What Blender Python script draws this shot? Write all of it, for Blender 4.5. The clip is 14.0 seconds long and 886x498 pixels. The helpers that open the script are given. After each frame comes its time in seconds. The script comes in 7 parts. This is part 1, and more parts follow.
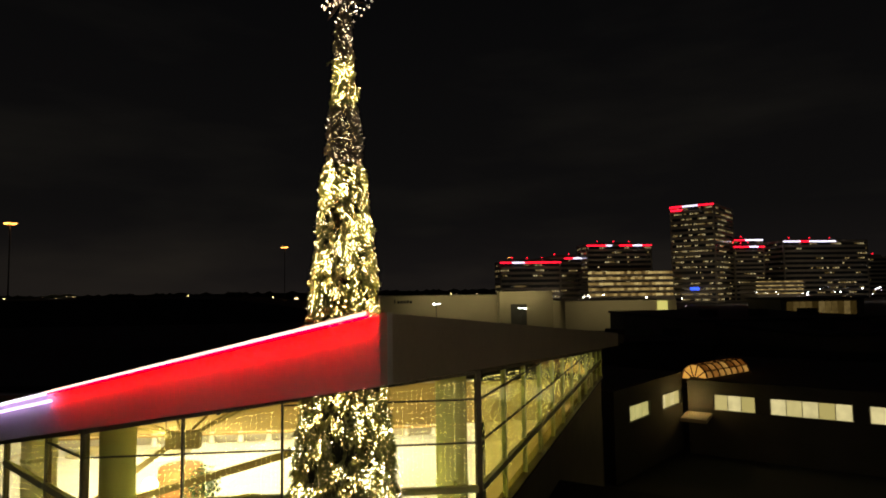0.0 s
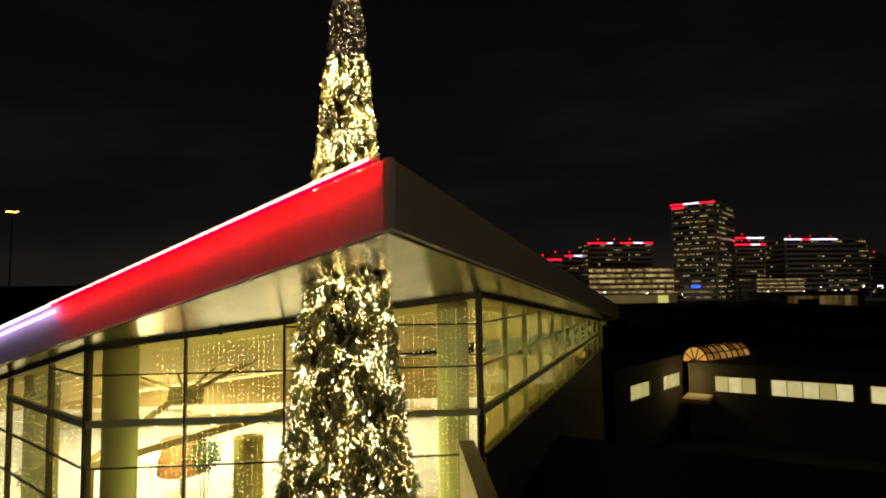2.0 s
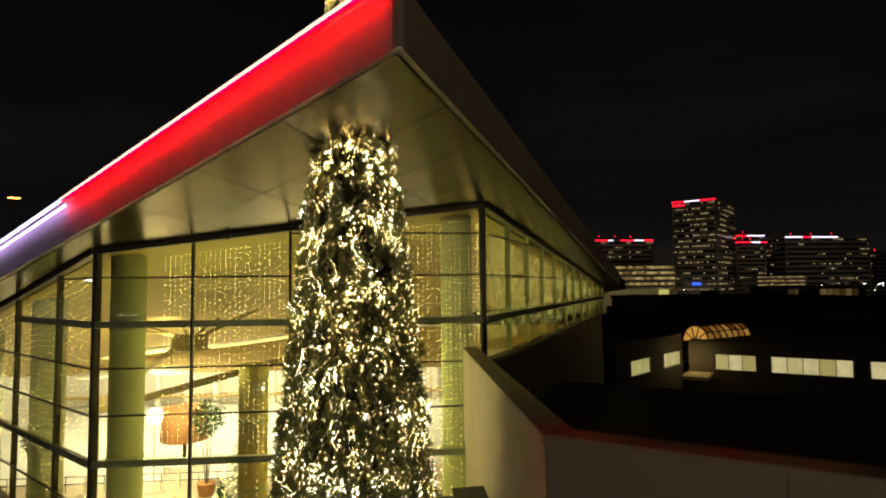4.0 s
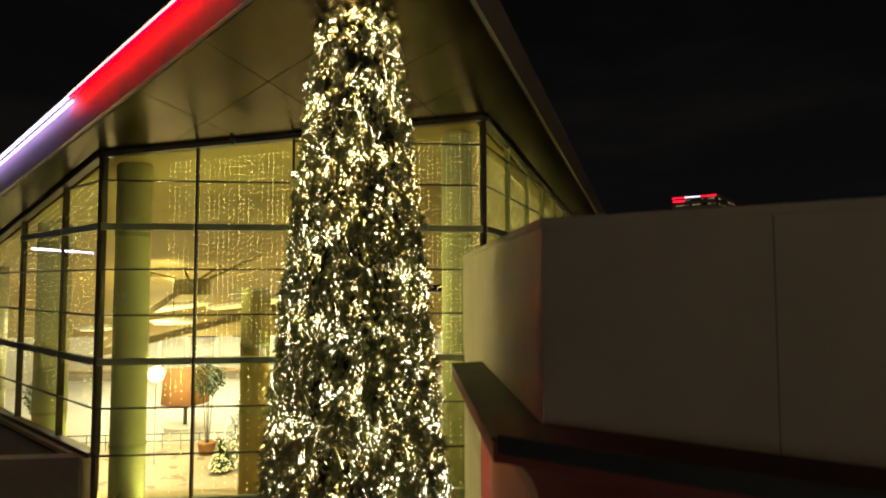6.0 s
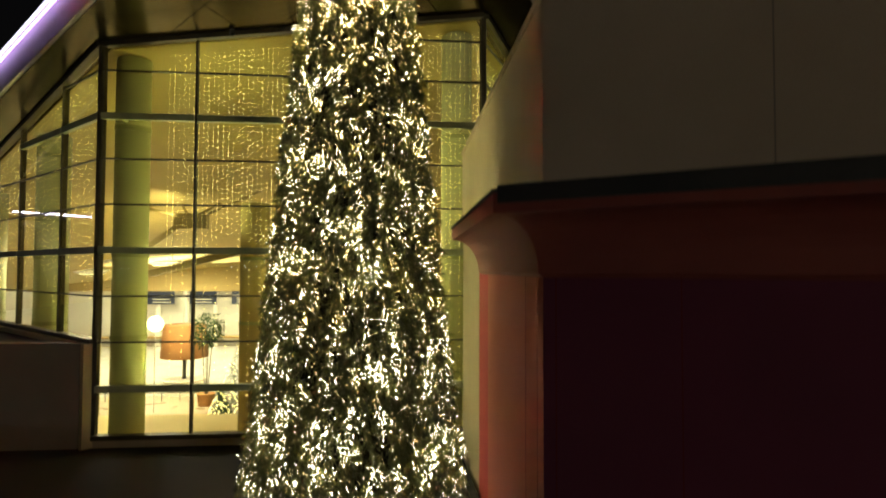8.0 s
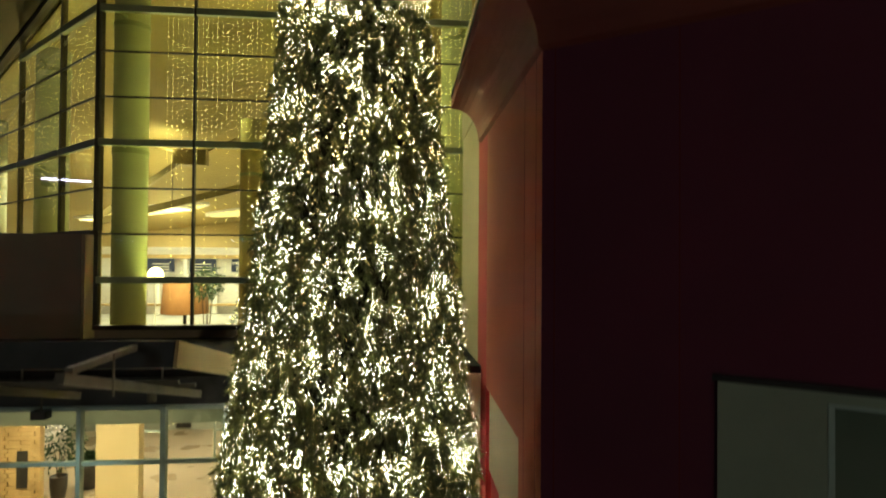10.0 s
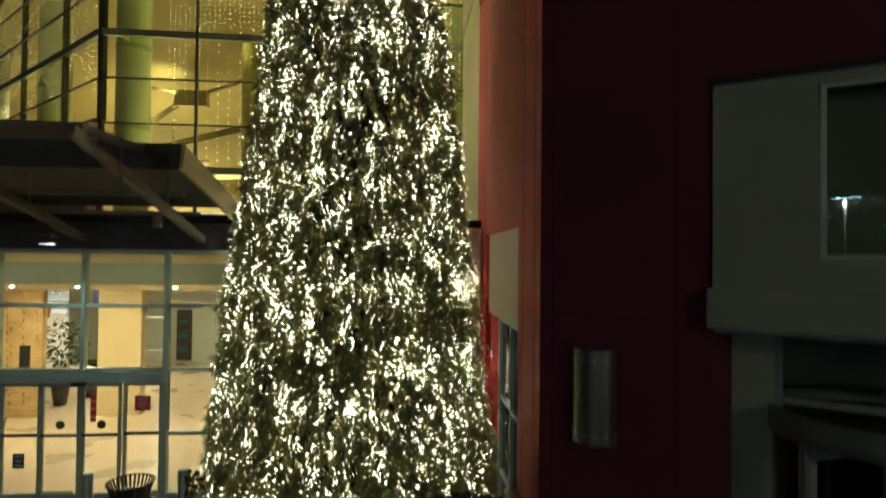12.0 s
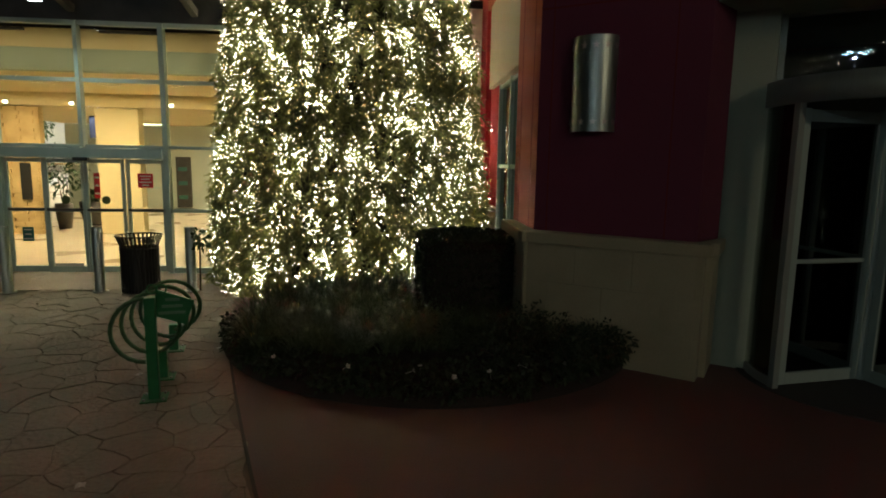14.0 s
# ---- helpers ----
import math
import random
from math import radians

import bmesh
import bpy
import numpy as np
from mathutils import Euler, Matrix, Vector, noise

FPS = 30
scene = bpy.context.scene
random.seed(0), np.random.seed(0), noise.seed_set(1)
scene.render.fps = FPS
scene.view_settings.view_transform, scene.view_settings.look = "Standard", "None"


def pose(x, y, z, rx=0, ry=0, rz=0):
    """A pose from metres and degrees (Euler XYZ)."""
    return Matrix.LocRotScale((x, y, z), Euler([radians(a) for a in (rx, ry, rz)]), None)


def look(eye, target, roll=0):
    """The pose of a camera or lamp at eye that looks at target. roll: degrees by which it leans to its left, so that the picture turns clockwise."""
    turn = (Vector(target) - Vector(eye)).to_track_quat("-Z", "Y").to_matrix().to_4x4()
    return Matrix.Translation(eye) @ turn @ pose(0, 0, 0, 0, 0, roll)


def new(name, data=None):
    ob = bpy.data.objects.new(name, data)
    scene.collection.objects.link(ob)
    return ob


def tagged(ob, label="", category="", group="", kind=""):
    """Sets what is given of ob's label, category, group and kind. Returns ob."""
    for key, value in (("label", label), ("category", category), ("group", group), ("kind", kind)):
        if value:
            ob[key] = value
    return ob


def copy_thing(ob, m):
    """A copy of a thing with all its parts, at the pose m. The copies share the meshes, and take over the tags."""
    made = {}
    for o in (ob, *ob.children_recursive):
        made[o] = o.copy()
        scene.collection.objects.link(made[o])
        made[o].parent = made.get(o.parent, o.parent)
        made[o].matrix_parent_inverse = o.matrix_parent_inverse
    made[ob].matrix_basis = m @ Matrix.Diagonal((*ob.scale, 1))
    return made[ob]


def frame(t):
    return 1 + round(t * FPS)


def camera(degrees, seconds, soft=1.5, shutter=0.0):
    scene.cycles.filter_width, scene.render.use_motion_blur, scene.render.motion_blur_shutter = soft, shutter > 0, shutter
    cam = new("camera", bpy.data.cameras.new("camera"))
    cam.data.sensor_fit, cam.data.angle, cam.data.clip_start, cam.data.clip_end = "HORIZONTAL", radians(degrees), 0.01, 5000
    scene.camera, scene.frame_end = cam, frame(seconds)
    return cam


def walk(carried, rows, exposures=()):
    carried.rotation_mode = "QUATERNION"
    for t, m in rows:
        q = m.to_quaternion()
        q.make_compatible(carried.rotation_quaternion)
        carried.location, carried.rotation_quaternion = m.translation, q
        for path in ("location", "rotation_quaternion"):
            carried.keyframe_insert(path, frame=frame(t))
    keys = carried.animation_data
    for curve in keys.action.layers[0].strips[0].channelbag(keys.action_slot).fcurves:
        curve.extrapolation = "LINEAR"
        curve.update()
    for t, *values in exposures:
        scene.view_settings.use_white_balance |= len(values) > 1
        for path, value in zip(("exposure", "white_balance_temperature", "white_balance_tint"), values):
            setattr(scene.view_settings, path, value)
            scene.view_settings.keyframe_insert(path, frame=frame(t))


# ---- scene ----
cam = camera(73.6, 14.0, soft=1.9, shutter=0.8)
PATH = [
    (0, (0.561, 0.481, 18.617), (0.753, 2.468, 18.748), -0.8),
    (0.5, (0.551, 0.501, 18.13), (0.744, 2.487, 18.263), -0.9),
    (1, (0.538, 0.568, 17.663), (0.73, 2.554, 17.796), -0.9),
    (1.5, (0.535, 0.563, 17.202), (0.725, 2.55, 17.331), -0.8),
    (2, (0.521, 0.55, 16.666), (0.71, 2.537, 16.794), -0.7),
    (4.5, (0.395, 0.47, 13.766), (0.58, 2.457, 13.889), -0.5),
    (5, (0.4, 0.436, 13.25), (0.582, 2.424, 13.368), -0.35),
    (5.5, (0.378, 0.44, 12.646), (0.561, 2.428, 12.763), -0.3),
    (6, (0.37, 0.41, 12.014), (0.556, 2.398, 12.126), -0.1),
    (6.5, (0.371, 0.41, 11.407), (0.558, 2.398, 11.513), 0.1),
    (7, (0.372, 0.424, 10.811), (0.56, 2.414, 10.902), 0.15),
    (7.5, (0.364, 0.438, 10.202), (0.553, 2.428, 10.282), 0.15),
    (8, (0.35, 0.45, 9.573), (0.542, 2.439, 9.645), 0.2),
    (10.5, (0.36, 0.45, 6.595), (0.553, 2.44, 6.615), 0.5),
    (11, (0.35, 0.43, 5.939), (0.543, 2.421, 5.952), 0.6),
    (11.5, (0.33, 0.385, 5.177), (0.528, 2.375, 5.198), 0.6),
    (12, (0.329, 0.349, 4.384), (0.528, 2.338, 4.42), 0.6),
    (12.5, (0.323, 0.301, 3.57), (0.523, 2.291, 3.541), 0.8),
    (13, (0.304, 0.22, 2.71), (0.507, 2.203, 2.545), 1.0),
    (13.5, (0.309, 0.189, 2.193), (0.514, 2.161, 1.925), 1.0),
    (14, (0.34, 0.194, 2.14), (0.544, 2.163, 1.852), 1.0),
]
walk(cam, [(t, look(eye, target, roll)) for t, eye, target, roll in PATH], [(0, 0.38, 6850, 10), (2, 0.28, 6800, 10), (5, -0.03, 6600, 10), (8, -0.05, 6500, 10), (10.4, -0.15, 6000, 1), (12.5, -0.22, 5850, 4), (13.2, -0.1, 5900, 5), (14, 0.15, 6100, 8)])

# ---- night sky: dark, a faint town glow on the horizon and thin cloud ----
world = bpy.data.worlds.new("night_sky")
scene.world = world
world.use_nodes = True
wn, wl = world.node_tree.nodes, world.node_tree.links
wbg = wn["Background"]
wtc = wn.new("ShaderNodeTexCoord")
wsep = wn.new("ShaderNodeSeparateXYZ")
wl.new(wtc.outputs["Generated"], wsep.inputs[0])
wramp = wn.new("ShaderNodeValToRGB")
wramp.color_ramp.elements[0].position, wramp.color_ramp.elements[0].color = 0.0, (0.0085, 0.0072, 0.0070, 1)
wramp.color_ramp.elements[1].position, wramp.color_ramp.elements[1].color = 0.45, (0.0024, 0.0024, 0.0027, 1)
wmid = wramp.color_ramp.elements.new(0.12)
wmid.color = (0.0044, 0.0041, 0.0042, 1)
wl.new(wsep.outputs["Z"], wramp.inputs[0])
wmap = wn.new("ShaderNodeMapping")
wmap.inputs["Scale"].default_value = (1.2, 1.2, 5.0)
wl.new(wtc.outputs["Generated"], wmap.inputs[0])
wnoise = wn.new("ShaderNodeTexNoise")
wnoise.inputs["Scale"].default_value, wnoise.inputs["Detail"].default_value = 2.2, 5.0
wl.new(wmap.outputs[0], wnoise.inputs[0])
wcr = wn.new("ShaderNodeValToRGB")
wcr.color_ramp.elements[0].position, wcr.color_ramp.elements[0].color = 0.45, (0.9, 0.9, 0.9, 1)
wcr.color_ramp.elements[1].position, wcr.color_ramp.elements[1].color = 0.75, (1.7, 1.65, 1.4, 1)
wl.new(wnoise.outputs[0], wcr.inputs[0])
wmul = wn.new("ShaderNodeMixRGB")
wmul.blend_type, wmul.inputs[0].default_value = "MULTIPLY", 1.0
wl.new(wramp.outputs[0], wmul.inputs[1])
wl.new(wcr.outputs[0], wmul.inputs[2])
wl.new(wmul.outputs[0], wbg.inputs["Color"])
wbg.inputs["Strength"].default_value = 0.85


# ---- materials ----
def shader(name):
    m = bpy.data.materials.new(name)
    m.use_nodes = True
    return m, m.node_tree.nodes, m.node_tree.links, m.node_tree.nodes["Principled BSDF"]


def surface(name, a, b, rough=0.7, metal=0.0, scale=3.0, fine=60.0, bump=0.15, spread=0.12, stretch=(1, 1, 1), spec=0.5, per_piece=0.0):
    """A weathered surface: two colours mixed by slow stains and fine grain, with grain in the gloss and relief."""
    m, n, l, p = shader(name)
    tc = n.new("ShaderNodeTexCoord")
    mp = n.new("ShaderNodeMapping")
    mp.inputs["Scale"].default_value = stretch
    l.new(tc.outputs["Object"], mp.inputs[0])
    big, small = n.new("ShaderNodeTexNoise"), n.new("ShaderNodeTexNoise")
    big.inputs["Scale"].default_value, big.inputs["Detail"].default_value = scale, 6.0
    small.inputs["Scale"].default_value, small.inputs["Detail"].default_value = fine, 3.0
    l.new(mp.outputs[0], big.inputs[0])
    l.new(mp.outputs[0], small.inputs[0])
    mx = n.new("ShaderNodeMath")
    mx.operation = "MULTIPLY_ADD"
    mx.inputs[1].default_value, mx.inputs[2].default_value = 0.35, 0.0
    l.new(small.outputs[0], mx.inputs[0])
    add = n.new("ShaderNodeMath")
    add.operation = "ADD"
    l.new(big.outputs[0], add.inputs[0])
    l.new(mx.outputs[0], add.inputs[1])
    src = add.outputs[0]
    if per_piece:
        oi = n.new("ShaderNodeObjectInfo")
        pm = n.new("ShaderNodeMath")
        pm.operation = "MULTIPLY_ADD"
        pm.inputs[1].default_value = per_piece
        l.new(oi.outputs["Random"], pm.inputs[0])
        l.new(src, pm.inputs[2])
        src = pm.outputs[0]
    ramp = n.new("ShaderNodeValToRGB")
    ramp.color_ramp.elements[0].position, ramp.color_ramp.elements[0].color = 0.42, (*a, 1)
    ramp.color_ramp.elements[1].position, ramp.color_ramp.elements[1].color = 0.92 + per_piece, (*b, 1)
    l.new(src, ramp.inputs[0])
    l.new(ramp.outputs[0], p.inputs["Base Color"])
    rr = n.new("ShaderNodeMapRange")
    rr.inputs["To Min"].default_value, rr.inputs["To Max"].default_value = max(rough - spread, 0.02), min(rough + spread, 1)
    l.new(big.outputs[0], rr.inputs[0])
    l.new(rr.outputs[0], p.inputs["Roughness"])
    p.inputs["Metallic"].default_value = metal
    p.inputs["Specular IOR Level"].default_value = spec
    if bump:
        bp = n.new("ShaderNodeBump")
        bp.inputs["Strength"].default_value, bp.inputs["Distance"].default_value = bump, 0.02
        l.new(small.outputs[0], bp.inputs["Height"])
        l.new(bp.outputs[0], p.inputs["Normal"])
    return m


def glow(name, colour, strength):
    m, n, l, p = shader(name)
    p.inputs["Base Color"].default_value = (*[min(c, 0.8) for c in colour], 1)
    p.inputs["Emission Color"].default_value = (*colour, 1)
    p.inputs["Emission Strength"].default_value = strength
    return m


def varied_glow(name, a, b, strength, low=0.15):
    """Lamps that differ one from another, each island of its own colour and strength."""
    m, n, l, p = shader(name)
    g = n.new("ShaderNodeNewGeometry")
    ramp = n.new("ShaderNodeValToRGB")
    ramp.color_ramp.elements[0].color, ramp.color_ramp.elements[1].color = (*a, 1), (*b, 1)
    l.new(g.outputs["Random Per Island"], ramp.inputs[0])
    l.new(ramp.outputs[0], p.inputs["Emission Color"])
    mr = n.new("ShaderNodeMapRange")
    mr.inputs["To Min"].default_value, mr.inputs["To Max"].default_value = strength * low, strength
    wn2 = n.new("ShaderNodeTexWhiteNoise")
    wn2.noise_dimensions = "1D"
    l.new(g.outputs["Random Per Island"], wn2.inputs["W"])
    pw = n.new("ShaderNodeMath")
    pw.operation = "POWER"
    pw.inputs[1].default_value = 3.0
    l.new(wn2.outputs["Value"], pw.inputs[0])
    l.new(pw.outputs[0], mr.inputs[0])
    l.new(mr.outputs[0], p.inputs["Emission Strength"])
    p.inputs["Base Color"].default_value = (0.6, 0.55, 0.4, 1)
    return m


def window_glow(name, a, b, strength, per_object=True, low=0.12):
    """A lit room behind a far window: each pane its own tint and strength."""
    m, n, l, p = shader(name)
    oi = n.new("ShaderNodeObjectInfo") if per_object else n.new("ShaderNodeNewGeometry")
    rnd = oi.outputs["Random"] if per_object else oi.outputs["Random Per Island"]
    ramp = n.new("ShaderNodeValToRGB")
    ramp.color_ramp.elements[0].color, ramp.color_ramp.elements[1].color = (*a, 1), (*b, 1)
    l.new(rnd, ramp.inputs[0])
    tc = n.new("ShaderNodeTexCoord")
    nz = n.new("ShaderNodeTexNoise")
    nz.inputs["Scale"].default_value = 1.1
    l.new(tc.outputs["Object"], nz.inputs[0])
    mul = n.new("ShaderNodeMath")
    mul.operation = "MULTIPLY"
    l.new(rnd, mul.inputs[0])
    l.new(nz.outputs[0], mul.inputs[1])
    mr = n.new("ShaderNodeMapRange")
    mr.inputs["From Max"].default_value = 0.55
    mr.inputs["To Min"].default_value, mr.inputs["To Max"].default_value = low * strength, strength
    l.new(mul.outputs[0], mr.inputs[0])
    l.new(ramp.outputs[0], p.inputs["Emission Color"])
    l.new(mr.outputs[0], p.inputs["Emission Strength"])
    p.inputs["Base Color"].default_value = (0.05, 0.05, 0.05, 1)
    return m


def pane_glass(name, tint=(0.93, 0.95, 0.9), rough=0.02, ior=1.5):
    """A thin pane: clear, with the reflection that its angle gives."""
    m, n, l, p = shader(name)
    n.remove(p)
    out = n["Material Output"]
    tr, gl, fr, mx = n.new("ShaderNodeBsdfTransparent"), n.new("ShaderNodeBsdfGlossy"), n.new("ShaderNodeFresnel"), n.new("ShaderNodeMixShader")
    tr.inputs[0].default_value = (*tint, 1)
    gl.inputs["Roughness"].default_value = rough
    fr.inputs["IOR"].default_value = ior
    l.new(fr.outputs[0], mx.inputs[0])
    l.new(tr.outputs[0], mx.inputs[1])
    l.new(gl.outputs[0], mx.inputs[2])
    l.new(mx.outputs[0], out.inputs[0])
    return m


M_STUCCO = surface("beige_stucco", (0.41, 0.325, 0.225), (0.53, 0.43, 0.31), 0.9, scale=0.5, fine=90, bump=0.35)
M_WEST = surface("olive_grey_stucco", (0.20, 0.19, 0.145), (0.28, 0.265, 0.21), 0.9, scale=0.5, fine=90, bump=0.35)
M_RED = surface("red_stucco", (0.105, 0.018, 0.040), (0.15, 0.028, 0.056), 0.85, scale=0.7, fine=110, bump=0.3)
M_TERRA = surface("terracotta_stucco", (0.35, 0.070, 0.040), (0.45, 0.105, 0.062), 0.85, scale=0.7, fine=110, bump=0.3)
M_CORNICE = surface("red_cornice_paint", (0.19, 0.038, 0.028), (0.26, 0.058, 0.04), 0.75, scale=0.9, fine=80, bump=0.2)
M_STONE = surface("limestone", (0.27, 0.25, 0.155), (0.36, 0.33, 0.22), 0.85, scale=1.6, fine=45, bump=0.3, per_piece=0.12)
# red stucco next to the tree, its colour raised for the tree's light
M_REDLIT = surface("tree_lit_red_stucco", (0.36, 0.022, 0.028), (0.46, 0.035, 0.04), 0.85, scale=0.7, fine=110, bump=0.3)
M_GREY = surface("grey_green_stucco", (0.30, 0.345, 0.265), (0.40, 0.45, 0.35), 0.9, scale=0.8, fine=90, bump=0.3)
M_FASCIA = surface("white_fascia_panel", (0.46, 0.425, 0.41), (0.57, 0.53, 0.51), 0.45, scale=0.6, fine=8, bump=0.04, spec=0.25)
M_FASCIA_R = surface("tan_fascia_panel", (0.37, 0.30, 0.235), (0.47, 0.385, 0.31), 0.5, scale=0.6, fine=8, bump=0.04)
M_SOFFIT = surface("metal_soffit_panel", (0.090, 0.077, 0.045), (0.13, 0.113, 0.072), 0.22, metal=0.85, scale=0.35, fine=2.2, bump=0.16, spread=0.08, per_piece=0.10)
M_ROOF = surface("dark_roof_membrane", (0.010, 0.009, 0.009), (0.026, 0.022, 0.021), 0.9, scale=0.4, fine=30, bump=0.3)
M_MULLION = surface("bronze_mullion", (0.055, 0.046, 0.03), (0.095, 0.082, 0.056), 0.45, metal=0.4, scale=2, fine=40, bump=0.05)
M_TRANSOM = surface("olive_metal_tube", (0.34, 0.36, 0.20), (0.44, 0.46, 0.28), 0.5, metal=0.2, scale=2, fine=40, bump=0.05)
M_ALU = surface("brushed_aluminium", (0.34, 0.42, 0.38), (0.46, 0.55, 0.50), 0.42, metal=0.25, scale=2, fine=60, bump=0.06, stretch=(1, 1, 0.1))
# the same aluminium, darkened where the recess keeps lamp light off
M_ALUSHADE = surface("shaded_aluminium", (0.23, 0.26, 0.235), (0.33, 0.36, 0.33), 0.45, metal=0.3, scale=2, fine=60, bump=0.06, stretch=(1, 1, 0.1))
M_STEEL = surface("stainless_steel", (0.22, 0.265, 0.245), (0.40, 0.45, 0.42), 0.34, metal=0.93, scale=7, fine=60, bump=0.12, spread=0.16, stretch=(1, 1, 0.03))
M_GLASS = pane_glass("clear_glass", (0.95, 0.91, 0.54))
M_GLASSGREEN = pane_glass("green_clear_glass", (0.90, 0.93, 0.42))
M_DOORGLASS = pane_glass("door_glass", (0.94, 0.95, 0.84))
M_DARKGLASS = pane_glass("dark_tinted_glass", (0.42, 0.46, 0.44), 0.01, 1.7)
M_COLUMN = surface("pale_green_column_paint", (0.44, 0.47, 0.29), (0.54, 0.57, 0.36), 0.55, scale=0.6, fine=40, bump=0.05)
M_WALLIN = surface("cream_interior_paint", (0.64, 0.53, 0.29), (0.74, 0.63, 0.37), 0.8, scale=0.7, fine=60, bump=0.1)
M_WHITEIN = surface("white_interior_paint", (0.74, 0.73, 0.70), (0.84, 0.83, 0.80), 0.7, scale=0.7, fine=60, bump=0.05)
M_TANBAND = surface("tan_bulkhead_paint", (0.46, 0.36, 0.17), (0.56, 0.45, 0.23), 0.75, scale=0.7, fine=40, bump=0.05)
M_TANBRICK = surface("tan_interior_stone", (0.40, 0.27, 0.10), (0.68, 0.50, 0.24), 0.8, scale=2.5, fine=40, bump=0.3)
M_HALLFLOOR = surface("tan_hall_stone", (0.44, 0.36, 0.26), (0.56, 0.47, 0.35), 0.3, scale=0.7, fine=20, bump=0.02)
M_ICE = surface("white_rink_ice", (0.78, 0.79, 0.80), (0.86, 0.87, 0.88), 0.16, scale=0.5, fine=12, bump=0.02)
M_STAMPED = surface("stamped_concrete", (0.105, 0.088, 0.062), (0.25, 0.21, 0.155), 0.7, scale=1.4, fine=22, bump=0.8, per_piece=0.12)
M_REDCON = surface("red_dyed_concrete", (0.088, 0.046, 0.041), (0.135, 0.070, 0.060), 0.7, scale=0.5, fine=60, bump=0.3)
M_STUCJOINT = surface("shadowed_stucco_joint", (0.22, 0.18, 0.14), (0.30, 0.25, 0.2), 0.95, bump=0.2)
M_REDJOINT = surface("dark_red_groove", (0.12, 0.012, 0.014), (0.16, 0.018, 0.018), 0.95, bump=0.2)
M_FLASH = surface("dark_roof_flashing", (0.022, 0.020, 0.018), (0.045, 0.04, 0.036), 0.6, metal=0.2, scale=1.2, fine=30, bump=0.1)
M_JOINT = surface("dark_joint", (0.035, 0.03, 0.025), (0.06, 0.05, 0.045), 0.95, bump=0.2)
M_ASPHALT = surface("asphalt", (0.035, 0.034, 0.033), (0.06, 0.058, 0.055), 0.9, scale=0.05, fine=40, bump=0.3)
M_NEEDLE = surface("pine_needles", (0.075, 0.088, 0.02), (0.27, 0.275, 0.08), 0.6, scale=2.5, fine=30, bump=0.0)
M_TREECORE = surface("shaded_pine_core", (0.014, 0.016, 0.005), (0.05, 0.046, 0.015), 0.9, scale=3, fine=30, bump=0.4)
M_BROWN = surface("brown_branch_wrap", (0.06, 0.045, 0.03), (0.12, 0.09, 0.06), 0.8, scale=3, fine=40, bump=0.3)
M_BULB = varied_glow("warm_white_bulbs", (1.0, 0.64, 0.16), (1.0, 0.80, 0.36), 95.0, 0.006)
M_BULB_LOW = varied_glow("soft_white_bulbs", (1.0, 0.80, 0.43), (1.0, 0.95, 0.74), 95.0, 0.006)
M_BULB_DIM = varied_glow("dim_yellow_bulbs", (1.0, 0.62, 0.16), (1.0, 0.80, 0.38), 9.0, 0.04)
M_BULB_TOP = varied_glow("white_bulbs", (1.0, 0.70, 0.38), (1.0, 0.84, 0.60), 22.0, 0.06)
M_STRING = glow("string_light_dots", (1.0, 0.87, 0.48), 7.0)
M_LEDRED = glow("red_led_strip", (1.0, 0.0, 0.002), 62.0)
M_LEDCORE = glow("burnt_out_led_core", (1.0, 0.74, 0.58), 1.7)
M_LEDWHITE = glow("white_led_strip", (0.62, 0.38, 1.0), 5.0)
M_DARKMETAL = surface("dark_painted_steel", (0.05, 0.05, 0.05), (0.09, 0.088, 0.085), 0.6, metal=0.2, scale=3, fine=50, bump=0.1)
M_BEAM = surface("olive_painted_steel", (0.28, 0.23, 0.10), (0.40, 0.33, 0.16), 0.55, scale=3, fine=50, bump=0.1)
M_CANOPY = surface("grey_tan_painted_steel", (0.13, 0.115, 0.085), (0.20, 0.18, 0.14), 0.6, scale=3, fine=50, bump=0.1)
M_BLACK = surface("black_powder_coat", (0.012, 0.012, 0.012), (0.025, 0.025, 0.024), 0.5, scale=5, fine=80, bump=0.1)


# ---- mesh tools ----
def mesh_of(name, bm, material, smooth=False):
    me = bpy.data.meshes.new(name)
    bm.normal_update()
    bm.to_mesh(me)
    bm.free()
    for m in material if isinstance(material, (list, tuple)) else (material,):
        me.materials.append(m)
    if smooth:
        for p in me.polygons:
            p.use_smooth = True
    return me


def part(name, bm, material, parent=None, label="", smooth=False):
    ob = new(name, mesh_of(name, bm, material, smooth))
    if parent is not None:
        ob.parent = parent
    if label:
        ob["label"] = label
    return ob


def thing(name, label, category, at=(0, 0, 0), turn=0.0, group="", kind=""):
    ob = new(name)
    ob.empty_display_size = 0.3
    ob.matrix_world = pose(*at, 0, 0, turn)
    return tagged(ob, label, category, group, kind)


def box(bm, lo, hi, m=None, bevel=0.0):
    """A box from corner to corner, placed by m, its edges rounded by bevel."""
    c = [(a + b) / 2 for a, b in zip(lo, hi)]
    s = [abs(b - a) for a, b in zip(lo, hi)]
    r = bmesh.ops.create_cube(bm, size=1.0, matrix=(m or Matrix()) @ Matrix.Translation(c) @ Matrix.Diagonal((*s, 1)))
    if bevel:
        es = list({e for v in r["verts"] for e in v.link_edges})
        bmesh.ops.bevel(bm, geom=es, offset=bevel, segments=2, affect="EDGES", profile=0.6)
    return bm


